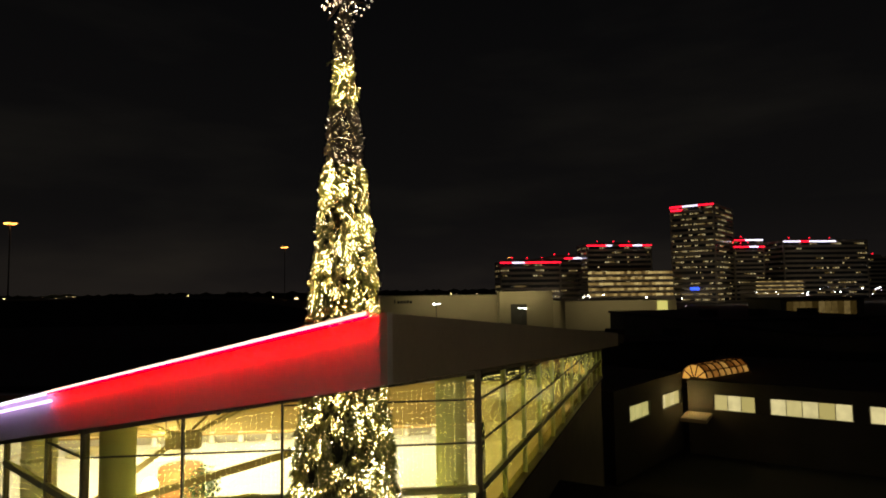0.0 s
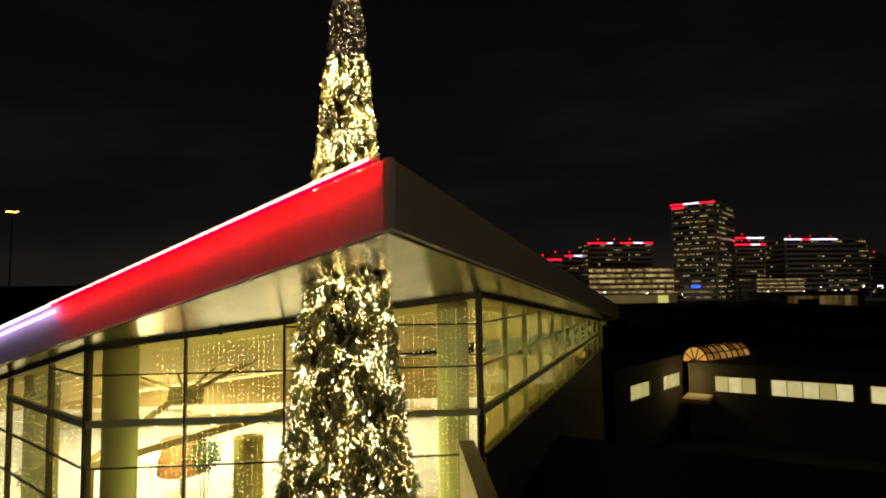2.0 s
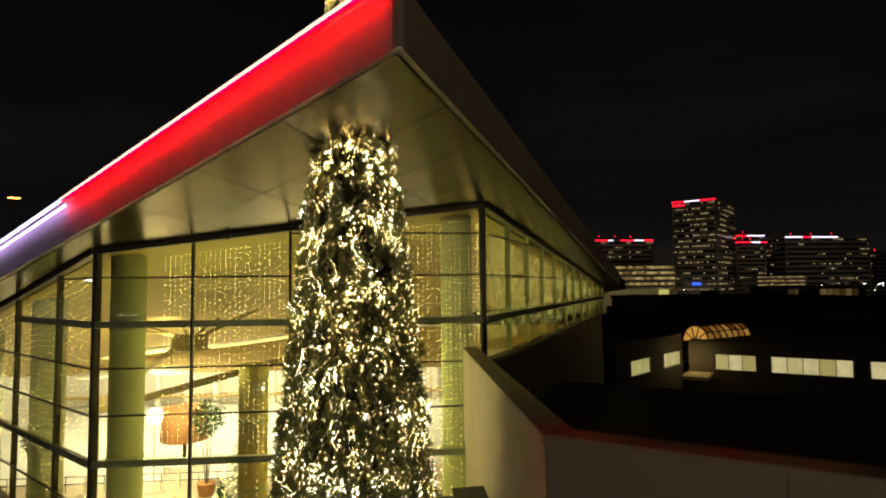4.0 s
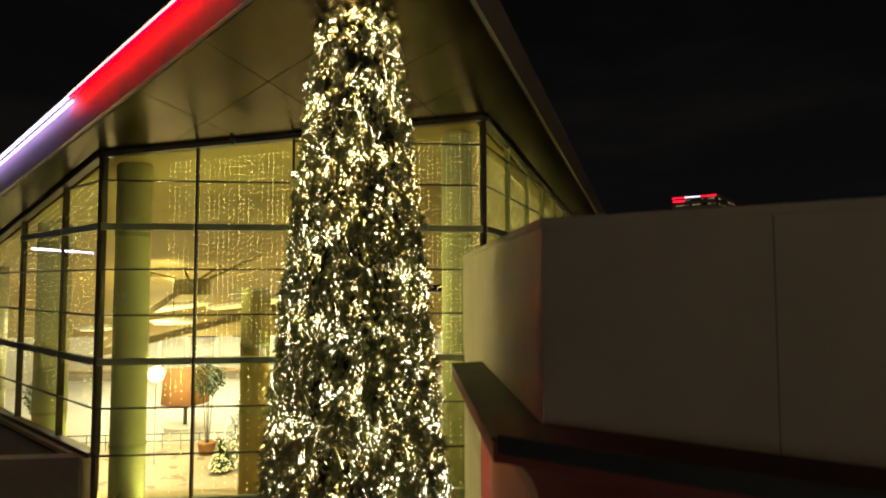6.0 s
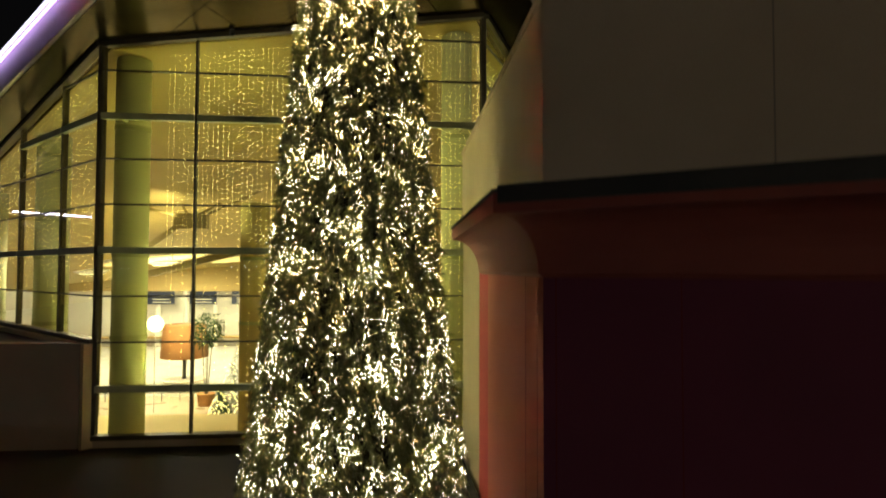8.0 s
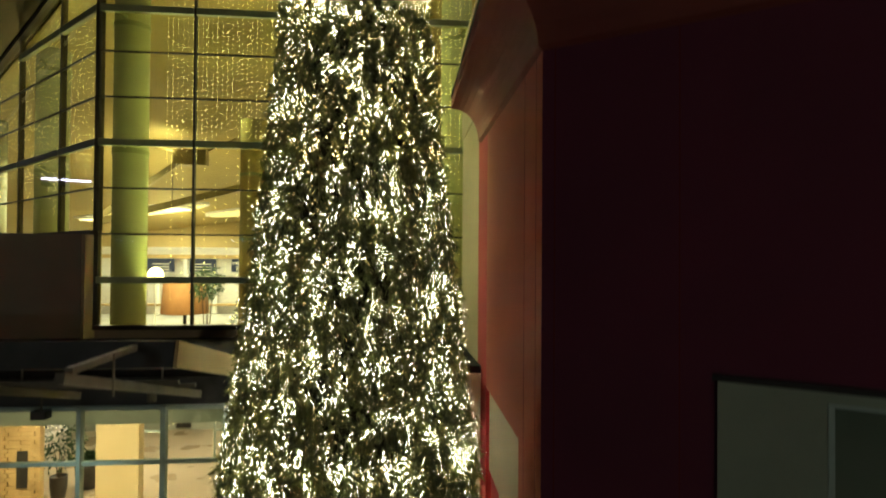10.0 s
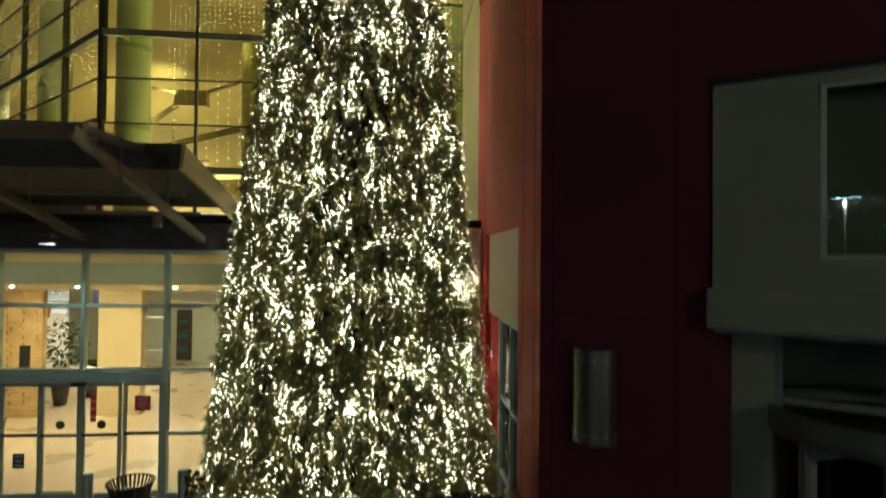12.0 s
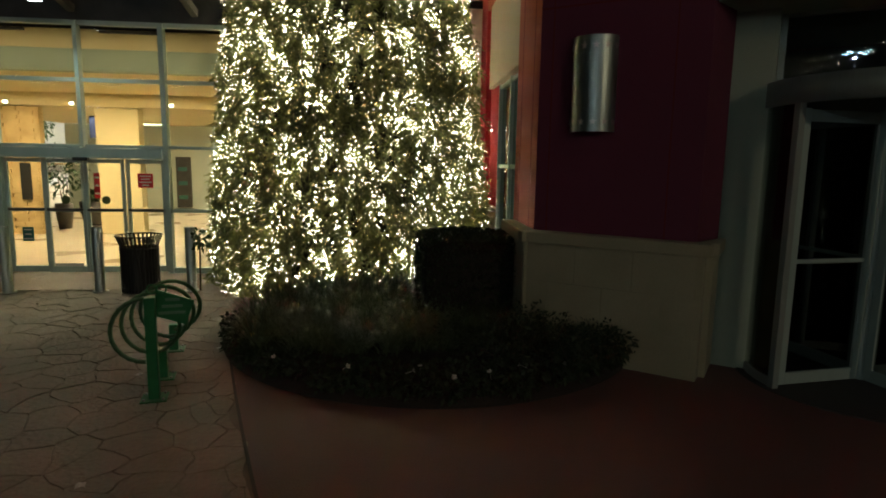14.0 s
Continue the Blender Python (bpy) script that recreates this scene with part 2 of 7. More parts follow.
def tube(bm, p, q, r0, r1=None, seg=10, cap=True):
    """A round bar from p to q."""
    p, q = Vector(p), Vector(q)
    d = q - p
    m = Matrix.Translation((p + q) / 2) @ d.to_track_quat("Z", "Y").to_matrix().to_4x4()
    bmesh.ops.create_cone(bm, cap_ends=cap, segments=seg, radius1=r0, radius2=r0 if r1 is None else r1, depth=d.length, matrix=m)
    return bm


def slab(bm, pts, thick):
    """A plate whose upper face runs through pts and which is thick downwards."""
    top = [bm.verts.new(p) for p in pts]
    low = [bm.verts.new((p[0], p[1], p[2] - thick)) for p in pts]
    bm.faces.new(top)
    bm.faces.new(low[::-1])
    for i in range(len(pts)):
        j = (i + 1) % len(pts)
        bm.faces.new((top[j], top[i], low[i], low[j]))
    bmesh.ops.recalc_face_normals(bm, faces=bm.faces)
    return bm


def along(p, q):
    """The frame of a wall that runs from p to q in plan: x along it, y to its left, z up; and its length."""
    d = Vector((q[0] - p[0], q[1] - p[1]))
    return Matrix.Translation((p[0], p[1], 0)) @ Matrix.Rotation(math.atan2(d.y, d.x), 4, "Z"), d.length


def lathe(bm, profile, seg=16, m=None):
    """Turns a profile of (radius, height) round z."""
    rings = []
    for r, z in profile:
        rings.append([bm.verts.new((m or Matrix()) @ Vector((r * math.cos(2 * math.pi * k / seg), r * math.sin(2 * math.pi * k / seg), z))) for k in range(seg)])
    for a, b in zip(rings, rings[1:]):
        for k in range(seg):
            bm.faces.new((a[k], a[(k + 1) % seg], b[(k + 1) % seg], b[k]))
    bm.faces.new(rings[0][::-1])
    bm.faces.new(rings[-1])
    return bm


def soft_z(x, y):
    """Height of the tilted roof's underside."""
    return 16.483 + 0.1217 * (x - 2.975) - 0.1507 * (y - 16.01)


# ---- lamps of the place, and others added to brighten it ----
def lamp(name, kind, at, power, colour, target=None, size=1.0, size_y=None, angle=120, blend=0.5):
    d = bpy.data.lights.new(name, kind)
    d.energy, d.color = power, colour
    if kind == "AREA":
        d.shape, d.size, d.size_y = "RECTANGLE", size, size_y or size
    elif kind == "SPOT":
        d.spot_size, d.spot_blend, d.shadow_soft_size = radians(angle), blend, size
    else:
        d.shadow_soft_size = size
    ob = new(name, d)
    ob.matrix_world = look(at, target) if target else Matrix.Translation(at)
    return ob


WARM = (1.0, 0.80, 0.48)
# ceiling lamps of the hall, seen as bright coves through the glass
for hx, hy, hp in ((-13.0, 30.0, 1300), (-15.0, 42.0, 2200), (-4.0, 34.0, 500), (5.0, 38.0, 350)):
    lamp("hall_light", "AREA", (hx, hy, soft_z(hx, hy) - 1.0), hp, (1.0, 0.93, 0.76), (hx, hy, 0), 3.5)
# white lamps over the rink
for hx, hy in ((-26.0, 56.0), (-14.0, 56.0), (-2.0, 56.0), (-26.0, 69.0), (-14.0, 69.0), (-2.0, 69.0)):
    lamp("rink_light", "AREA", (hx, hy, 10.6), 1250, (1.0, 0.93, 0.80), (hx, hy, 0), 5.0)
# uplights that graze the columns behind the glass
for hx, hy, hz, tx, ty, hp in ((-5.1, 17.5, 4.4, -6.1, 17.0, 750), (3.3, 18.4, 4.4, 2.5, 17.1, 500), (-9.3, 21.8, 4.4, -10.4, 21.3, 600), (-3.0, 21.6, 4.4, -3.8, 21.1, 900)):
    lamp("column_uplight", "SPOT", (hx, hy, hz), hp, (0.97, 1.0, 0.38), (tx, ty, hz + 6.5), 0.12, angle=45)
# area lamps hung on nothing, added to brighten the hall ceiling
for hx, hy, hp in ((-11.0, 31.5, 230), (-4.0, 32.0, 50), (-14.0, 42.0, 200)):
    lamp("ceiling_fill", "AREA", (hx, hy, 8.6), hp, (1.0, 0.87, 0.55), (hx, hy, 14.0), 2.0)
# spot by the strut hub, added without a fixture to brighten the ceiling
lamp("hub_fill", "SPOT", (-9.6, 28.9, 11.9), 150, (1.0, 0.90, 0.58), (-10.8, 29.6, 14.0), 0.2, angle=140)
# unseen spots high in the hall, added to rake the columns and lighten the wing's side wall
for hx, hy, hz, tx, ty, hp in ((2.6, 23.5, 10.5, -6.4, 17.0, 1300), (-4.5, 24.5, 10.5, 2.3, 17.0, 1300), (-7.5, 22.0, 13.2, 2.2, 11.5, 2600)):
    lamp("hall_fill", "SPOT", (hx, hy, hz), hp, (0.97, 1.0, 0.36), (tx, ty, 10.5), 0.3, angle=70, blend=0.8)
# downlights of the entrance vestibule
for hx in (-9.0, -6.6, -3.9):
    lamp("vestibule_light", "AREA", (hx, 15.2, 3.75), 130, WARM, (hx, 15.2, 0), 0.5)
lamp("vestibule_light", "AREA", (-8.0, 21.0, 3.4), 250, (1.0, 0.83, 0.52), (-8.0, 21.0, 0), 2.5)
lamp("vestibule_light", "AREA", (-4.0, 24.0, 3.4), 85, (1.0, 0.86, 0.62), (-4.0, 24.0, 0), 2.5)
# long strip without a fixture, added to brighten the upper bulkhead
lamp("vestibule_light", "AREA", (-6.0, 12.25, 4.45), 20, WARM, (-6.0, 12.6, 3.0), 6.0, 0.2)
lamp("canopy_downlight", "SPOT", (-5.13, 10.6, 4.53), 62, (0.80, 1.0, 0.85), (-5.13, 10.6, 0), 0.08, angle=130)
# the car park's lamp post behind the camera
lamp("car_park_light", "POINT", (13.0, -24.9, 11.4), 2150, (1.0, 0.78, 0.48), size=0.2)
lamp("car_park_light", "POINT", (-8.85, -14.1, 6.85), 430, (0.84, 0.95, 0.92), size=0.035)
# broad unseen area lamps, added to brighten the office park's facades
for sx, sy, sp in ((190, 520, 4500), (330, 480, 6500), (450, 500, 4500)):
    lamp("facade_fill", "AREA", (sx, sy, 9), sp, (1.0, 0.80, 0.55), (sx + 20, sy + 110, 40), 80, 6)


# ================= the large structure =================
# ground out to the horizon
gm = bmesh.new()
bmesh.ops.create_grid(gm, x_segments=24, y_segments=24, size=3000)
ground = part("ground", gm, M_ASPHALT)
ground.location = (0, 900, -0.06)
tagged(ground, "dark asphalt ground of the car park and town", "ground", kind="structure")

# ---- tilted roof with its fascia ----
RC, RL, RR = (0.57, 8.0), (-19.4, 26.2), (17.4, 42.7)   # prow corner, end of the left eave, end of the right eave
plan = [(0.59, 8.16), (17.26, 42.72), (20.0, 48.0), (-42.0, 48.0), (-34.0, 39.5), (-19.25, 26.28)]
roof = thing("roof", "tilted prow-shaped dark roof with white fascia", "roof", kind="structure")
rb = bmesh.new()
slab(rb, [(x, y, soft_z(x, y) + 0.86) for x, y in plan], 0.72)
part("roof_deck", rb, M_ROOF, roof, "dark roof membrane")


def eave(name, p, q, material, label):
    """One fascia board that follows the roof's slope."""
    b = bmesh.new()
    z0, z1 = soft_z(*p), soft_z(*q)
    d = Vector((q[0] - p[0], q[1] - p[1])).normalized()
    n = Vector((-d.y, d.x)) * 0.10
    if (Vector((0, 40)) - Vector(p)).dot(n) < 0:
        n = -n
    vs = []
    for (x, y), z in ((p, z0), (q, z1)):
        for h in (0.015, 0.915):
            vs.append(b.verts.new((x, y, z + h)))
            vs.append(b.verts.new((x + n.x, y + n.y, z + h)))
    for f in ((0, 2, 6, 4), (1, 5, 7, 3), (0, 4, 5, 1), (2, 3, 7, 6), (0, 1, 3, 2), (4, 6, 7, 5)):
        b.faces.new([vs[i] for i in f])
    bmesh.ops.recalc_face_normals(b, faces=b.faces)
    return part(name, b, material, roof, label)


eave("fascia", RC, RL, M_FASCIA, "pale smooth fascia panel")
eave("fascia", RC, RR, M_FASCIA_R, "dark tan fascia panel")
# soffit panels, laid with open joints under the overhang
FD, RD = Vector((RL[0] - RC[0], RL[1] - RC[1])).normalized(), Vector((RR[0] - RC[0], RR[1] - RC[1])).normalized()


def soffit_panel(us, vs):
    b = bmesh.new()
    pts = []
    for u, v in ((us[0], vs[0]), (us[1], vs[0]), (us[1], vs[1]), (us[0], vs[1])):
        x, y = RC[0] + FD.x * u + RD.x * v, RC[1] + FD.y * u + RD.y * v
        pts.append((x, y, soft_z(x, y)))
    slab(b, [(x, y, z + 0.04) for x, y, z in pts], 0.04)
    part("soffit_panel", b, M_SOFFIT, roof)


for iu in range(11):
    for iv in range(20):
        soffit_panel((0.12 + iu * 2.4, 0.12 + (iu + 1) * 2.4 - 0.02), (0.12 + iv * 1.9, 0.12 + (iv + 1) * 1.9 - 0.02))


def rod(bm, p, q, w, h):
    """A square bar from p to q, w wide and h high."""
    p, q = Vector(p), Vector(q)
    d = q - p
    m = Matrix.Translation((p + q) / 2) @ d.to_track_quat("X", "Z").to_matrix().to_4x4()
    return box(bm, (-d.length / 2, -w / 2, -h / 2), (d.length / 2, w / 2, h / 2), m)


M_LEDCORE2 = glow("burnt_out_white_led_core", (0.85, 0.80, 1.0), 2.2)
# ---- light strip along the left eave ----
strip = thing("led_strip", "glowing red and white light strip on the roof edge", "light strip")
FN = Vector((-FD.y, FD.x))
FN = FN if FN.y < 0 else -FN


def eave_point(u, out, up):
    x, y = RC[0] + FD.x * u, RC[1] + FD.y * u
    return (x + FN.x * out, y + FN.y * out, soft_z(x, y) + up)


for u0, u1, out, up, r, mat_led, lab in ((0.25, 10.25, 0.105, 0.93, 0.024, M_LEDRED, "glowing red section"),
                                         (10.25, 27.0, 0.105, 0.93, 0.024, M_LEDWHITE, "glowing white section"),
                                         (10.0, 27.0, 0.105, 0.74, 0.018, M_LEDWHITE, "glowing white section")):
    sb = bmesh.new()
    tube(sb, eave_point(u0, out, up), eave_point(u1, out, up), r, seg=8)
    part("light_tube", sb, mat_led, strip, lab)
# extra pale tubes imitate the overexposed centre of the strip
for u0, u1, out, up, mat_led in ((0.25, 10.25, 0.14, 0.958, M_LEDCORE), (10.25, 27.0, 0.132, 0.945, M_LEDCORE2), (10.0, 27.0, 0.125, 0.75, M_LEDCORE2)):
    sb = bmesh.new()
    tube(sb, eave_point(u0, out, up), eave_point(u1, out, up), 0.021, seg=8)
    part("light_tube", sb, mat_led, strip, "white line added for the strip's burnt-out centre")
sb = bmesh.new()
rod(sb, eave_point(0.2, 0.03, 0.965), eave_point(27, 0.03, 0.965), 0.14, 0.02)
part("channel", sb, M_ALU, strip)

# ---- glazed walls ----
TR = [5.45, 6.6, 7.75, 8.9, 10.05, 11.2, 12.35, 13.43, 14.6, 15.7, 16.8]
THICK = (6.6, 10.05, 13.43)


def glazed_wall(name, p, q, xs, z0, label, glass=M_GLASS):
    """A curtain wall from p to q under the tilted roof: posts, rails and panes one by one."""
    w = thing(name, label, "glass wall", kind="structure")
    m, length = along(p, q)

    def top(x):
        v = m @ Vector((x, 0, 0))
        return soft_z(v.x, v.y)
    for x in xs:
        b = bmesh.new()
        wide = 0.06 if x in (xs[0], xs[-1]) else 0.027
        if name == "window_3":
            wide = 0.05 if x == xs[0] else 0.013
        lo_y, hi_y = (-0.13, 0.035) if name == "window_2" else (-0.035, 0.13)
        box(b, (x - wide, lo_y, z0), (x + wide, hi_y, top(x)), m, 0.006)
        part("mullion", b, M_TRANSOM if name == "window_3" and x != xs[0] else M_MULLION, w)
    for x0, x1 in zip(xs, xs[1:]):
        rails = [z for z in TR if z > z0 + 0.1 and z < max(top(x0), top(x1))]
        for z in rails:
            if z < min(top(x0), top(x1)) - 0.1:
                b = bmesh.new()
                thick = z in THICK
                h = 0.085 if thick else 0.021
                box(b, (x0 + 0.034, -0.07 if thick else -0.03, z - h), (x1 - 0.034, 0.07 if thick else 0.03, z + h), m, 0.006)
                part("transom", b, M_TRANSOM if thick else M_MULLION, w)
        levels = [z0] + rails + [None]
        for za, zb in zip(levels, levels[1:]):
            b = bmesh.new()
            hi = [top(x0), top(x1)] if zb is None else [min(zb, top(x0)), min(zb, top(x1))]
            if min(hi) <= za + 0.05 and max(hi) <= za + 0.05:
                continue
            hi = [max(h, za + 0.01) for h in hi]
            order = -1 if name == "window_2" else 1
            vs = [b.verts.new(m @ Vector(c)) for c in ((x0, 0, za), (x1, 0, za), (x1, 0, hi[1]), (x0, 0, hi[0]))]
            b.faces.new(vs[::order])
            ob = part("pane", b, glass, w)
            ob.visible_shadow = False
    for lo, d0, name2 in ((z0 - 0.03, 0.14, "sill"),):
        b = bmesh.new()
        box(b, (0, -d0, lo - 0.06), (length, d0, lo + 0.05), m, 0.01)
        part(name2, b, M_MULLION, w)
    b = bmesh.new()
    a0, a1 = m @ Vector((0, 0, 0)), m @ Vector((length, 0, 0))
    rod(b, (a0.x, a0.y, top(0) - 0.05), (a1.x, a1.y, top(length) - 0.05), 0.22, 0.12)
    part("head", b, M_MULLION, w)
    return w


GA, GB, GL = (-6.83, 16.0), (2.93, 16.0), (-17.0, 26.17)
GR = (15.4, 40.9)
glazed_wall("window_1", GA, GB, [0.0, 2.33, 4.75, 7.19, 9.76], 5.45, "tall front glass wall with dark mullions")
glazed_wall("window_2", GA, GL, [0.0, 2.57, 6.17, 9.8, 14.38], 7.82, "angled side glass wall with dark mullions")
glazed_wall("window_3", (2.97, 16.05), GR, [0.0] + [2.53 * k for k in range(1, 12)], 12.35, "long receding glass wall with dark mullions", M_GLASSGREEN)


def wall(name, p, q, z0, z1, material, label, thick=0.3, side=1, category="wall"):
    """A wall from p to q, its thickness on the left (side 1) or the right (-1)."""
    m, length = along(p, q)
    b = bmesh.new()
    box(b, (0, 0, z0), (length, thick * side, z1), m)
    ob = part(name, b, material)
    return tagged(ob, label, category, kind="structure")


def dome_camera(x, y, z):
    t = thing("security_camera", "small dark dome camera on the head of the glass wall", "camera", (x, y, z))
    b = bmesh.new()
    lathe(b, [(0.07, 0.0), (0.075, 0.03), (0.06, 0.10)], 16)
    part("housing", b, M_DARKMETAL, t, "", True)
    b = bmesh.new()
    lathe(b, [(0.012, -0.07), (0.04, -0.055), (0.055, -0.025), (0.058, 0.0)], 16)
    part("dome", b, M_BLACK, t, "black dome", True)
    return t


dome_camera(-3.6, 15.84, soft_z(-3.6, 15.84) - 0.10)
# spandrel under the front glass and the lower block beside it
wall("wall_front", (-6.83, 16.0), (2.35, 16.0), 3.92, 5.36, M_STUCCO, "plain beige stucco wall under the glass")
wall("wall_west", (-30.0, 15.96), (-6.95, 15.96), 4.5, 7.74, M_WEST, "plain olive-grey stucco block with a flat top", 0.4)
lb = bmesh.new()
slab(lb, [(-30, 16.36, 7.6), (-7.0, 16.36, 7.6), (-17.4, 26.6, 7.6), (-30, 26.6, 7.6)], 0.2)
tagged(part("roof_west", lb, M_ROOF), "flat dark roof of the low block", "roof", kind="structure")
wall("wall_west_inner", (-30.0, 30.0), GL, 0.0, 12.0, M_STUCCO, "plain beige side wall", 0.3)
wall("wall_under_glass", GA, GL, 4.6, 7.72, M_WALLIN, "plain wall under the angled glass", 0.25)
# the hall inside
hb = bmesh.new()
slab(hb, [(-30, 12.0, 0.0), (2.3, 12.0, 0.0), (2.5, 16.0, 0.0), (15.2, 41.0, 0.0), (18, 48, 0.0), (8, 78, 0.0), (-42, 78, 0.0), (-42, 40, 0.0), (-30, 30, 0.0)], 0.05)
tagged(part("floor", hb, M_HALLFLOOR), "tan polished stone floor of the hall", "floor", kind="structure")
wall("wall_north", (-42.0, 77.5), (8.0, 77.5), 0.0, 10.9, M_WHITEIN, "white back wall of the hall", 0.4)
wall("wall_east", (3.1, 16.2), (17.9, 47.9), 0.0, 12.3, M_WALLIN, "cream inner wall of the hall", 0.3)
wall("wall_hall_west", (-30.0, 16.5), (-30.0, 31.0), 0.0, 10.0, M_WALLIN, "cream side wall of the hall", 0.3)
wall("wall_hall_southwest", (-30.0, 31.0), (-42.0, 41.0), 0.0, 8.5, M_WALLIN, "cream side wall of the hall", 0.3)
wall("wall_rink_west", (-42.0, 41.0), (-42.0, 77.5), 0.0, 10.9, M_WHITEIN, "white side wall of the rink", 0.3)
# the rink: white ice with a curved near edge, its low barrier, flat ceiling and the bulkhead before it
rk = bmesh.new()
arc = [(-41.5 + 49.0 * k / 40, 49.5 - 2.2 * math.sin(math.pi * k / 40)) for k in range(41)]
slab(rk, [(x, y, 0.03) for x, y in arc] + [(7.6, 77.0, 0.03), (-41.5, 77.0, 0.03)], 0.025)
tagged(part("floor_rink", rk, M_ICE), "white smooth ice of the indoor rink", "floor", kind="structure")
rk = bmesh.new()
slab(rk, [(-42, 48.0, 11.2), (8, 48.0, 11.2), (8, 78.0, 11.2), (-42, 78.0, 11.2)], 0.3)
tagged(part("ceiling_rink", rk, M_WHITEIN), "flat white ceiling over the rink", "ceiling", kind="structure")
rk = bmesh.new()
slab(rk, [(-42.5, 48.2, 11.7), (8.4, 48.2, 11.7), (8.4, 78.5, 11.7), (-42.5, 78.5, 11.7)], 0.4)
tagged(part("roof_rink", rk, M_ROOF), "flat dark roof over the rink", "roof", kind="structure")
wall("wall_rink_east", (8.0, 48.2), (8.0, 77.9), 0.0, 10.9, M_WHITEIN, "white side wall of the rink", 0.3)
wall("wall_hall_northeast", (8.3, 47.7), (17.9, 47.7), 0.0, 8.0, M_WALLIN, "cream end wall of the hall", 0.3)
wall("wall_bulkhead_rink", (-42.0, 47.9), (17.5, 47.9), 7.9, 11.1, M_TANBAND, "tan bulkhead between the glazed hall and the rink", 0.3)

# ---- beige wing with red storeys under it ----
PA, PB = (2.07, 6.816), (2.36, 16.0)
WD = Vector((0.797, -0.604))
PE = (PA[0] + WD.x * 13.0, PA[1] + WD.y * 13.0)
wing = [(2.2, 6.95), (2.5, 15.95), (8.2, 26.9), (20.8, 18.0), (PE[0] - 0.1, PE[1] + 0.25)]
wall("wall_wing_side", PA, PB, 10.3, 12.62, M_STUCCO, "tall beige stucco parapet wall", 0.3, -1)
wall("wall_wing_front", PA, PE, 10.3, 12.62, M_STUCCO, "tall beige stucco parapet wall", 0.3, 1)
for p, q, s in ((PA, PB, -1), (PA, PE, 1)):
    m, length = along(p, q)
    b = bmesh.new()
    box(b, (-0.02, -0.03 * s, 12.62), (length, 0.36 * s, 12.72), m, 0.015)
    tagged(part("coping", b, M_STUCCO), "thin metal coping on the parapet", "coping", kind="structure")
# panel joints in the stucco
m, length = along(PA, PE)
for x in (2.24, 5.2, 8.2):
    b = bmesh.new()
    box(b, (x - 0.008, -0.004, 10.3), (x + 0.008, 0.02, 12.62), m)
    tagged(part("stucco_joint", b, M_STUCJOINT), "thin dark joint in the stucco", "joint", kind="structure")
b = bmesh.new()
slab(b, [(x, y, 10.0) for x, y in wing], 0.3)
tagged(part("roof_wing", b, M_ROOF), "flat dark roof behind the parapet", "roof", kind="structure")
wall("wall_wing_back", (8.2, 27.0), (21.0, 18.0), 0.0, 9.7, M_STUCCO, "plain beige rear wall", 0.3, -1)
wall("wall_wing_east", (21.0, 18.0), PE, 0.0, 9.7, M_STUCCO, "plain beige side wall", 0.3, -1)

# red storeys: the front face, and the side face with its tall recess
RCN = (3.46, 5.763)
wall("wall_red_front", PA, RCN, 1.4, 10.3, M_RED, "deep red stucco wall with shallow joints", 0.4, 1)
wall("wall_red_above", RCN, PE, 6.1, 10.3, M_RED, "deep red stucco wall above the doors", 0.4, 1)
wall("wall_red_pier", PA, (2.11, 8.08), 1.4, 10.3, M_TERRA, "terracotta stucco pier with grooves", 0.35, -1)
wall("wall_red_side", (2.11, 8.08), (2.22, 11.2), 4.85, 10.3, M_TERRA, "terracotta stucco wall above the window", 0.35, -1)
wall("wall_red_far", (2.22, 11.2), (2.25, 12.4), 1.4, 10.3, M_REDLIT, "deep red stucco wall beside the tree", 0.35, -1)
wall("wall_side_far", (2.27, 12.4), (2.385, 16.0), 0.0, 10.3, M_STUCCO, "plain beige stucco wall behind the tree", 0.35, -1)
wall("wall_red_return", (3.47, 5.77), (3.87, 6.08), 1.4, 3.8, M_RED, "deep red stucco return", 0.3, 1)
m, length = along(PA, (2.11, 8.08))
for x in (0.3, 0.95):
    b = bmesh.new()
    box(b, (x - 0.007, -0.05, 1.4), (x + 0.007, 0.003, 9.6), m)
    tagged(part("groove", b, M_REDJOINT), "thin dark groove in red stucco", "joint", kind="structure")
m, length = along(PA, RCN)
for lo, hi in (((0.14, -0.004, 1.4), (0.155, 0.02, 9.6)), ((1.42, -0.004, 1.4), (1.435, 0.02, 9.6)), ((0.0, -0.004, 3.8), (1.85, 0.02, 3.82))):
    b = bmesh.new()
    box(b, lo, hi, m)
    tagged(part("groove", b, M_REDJOINT), "thin dark groove in red stucco", "joint", kind="structure")


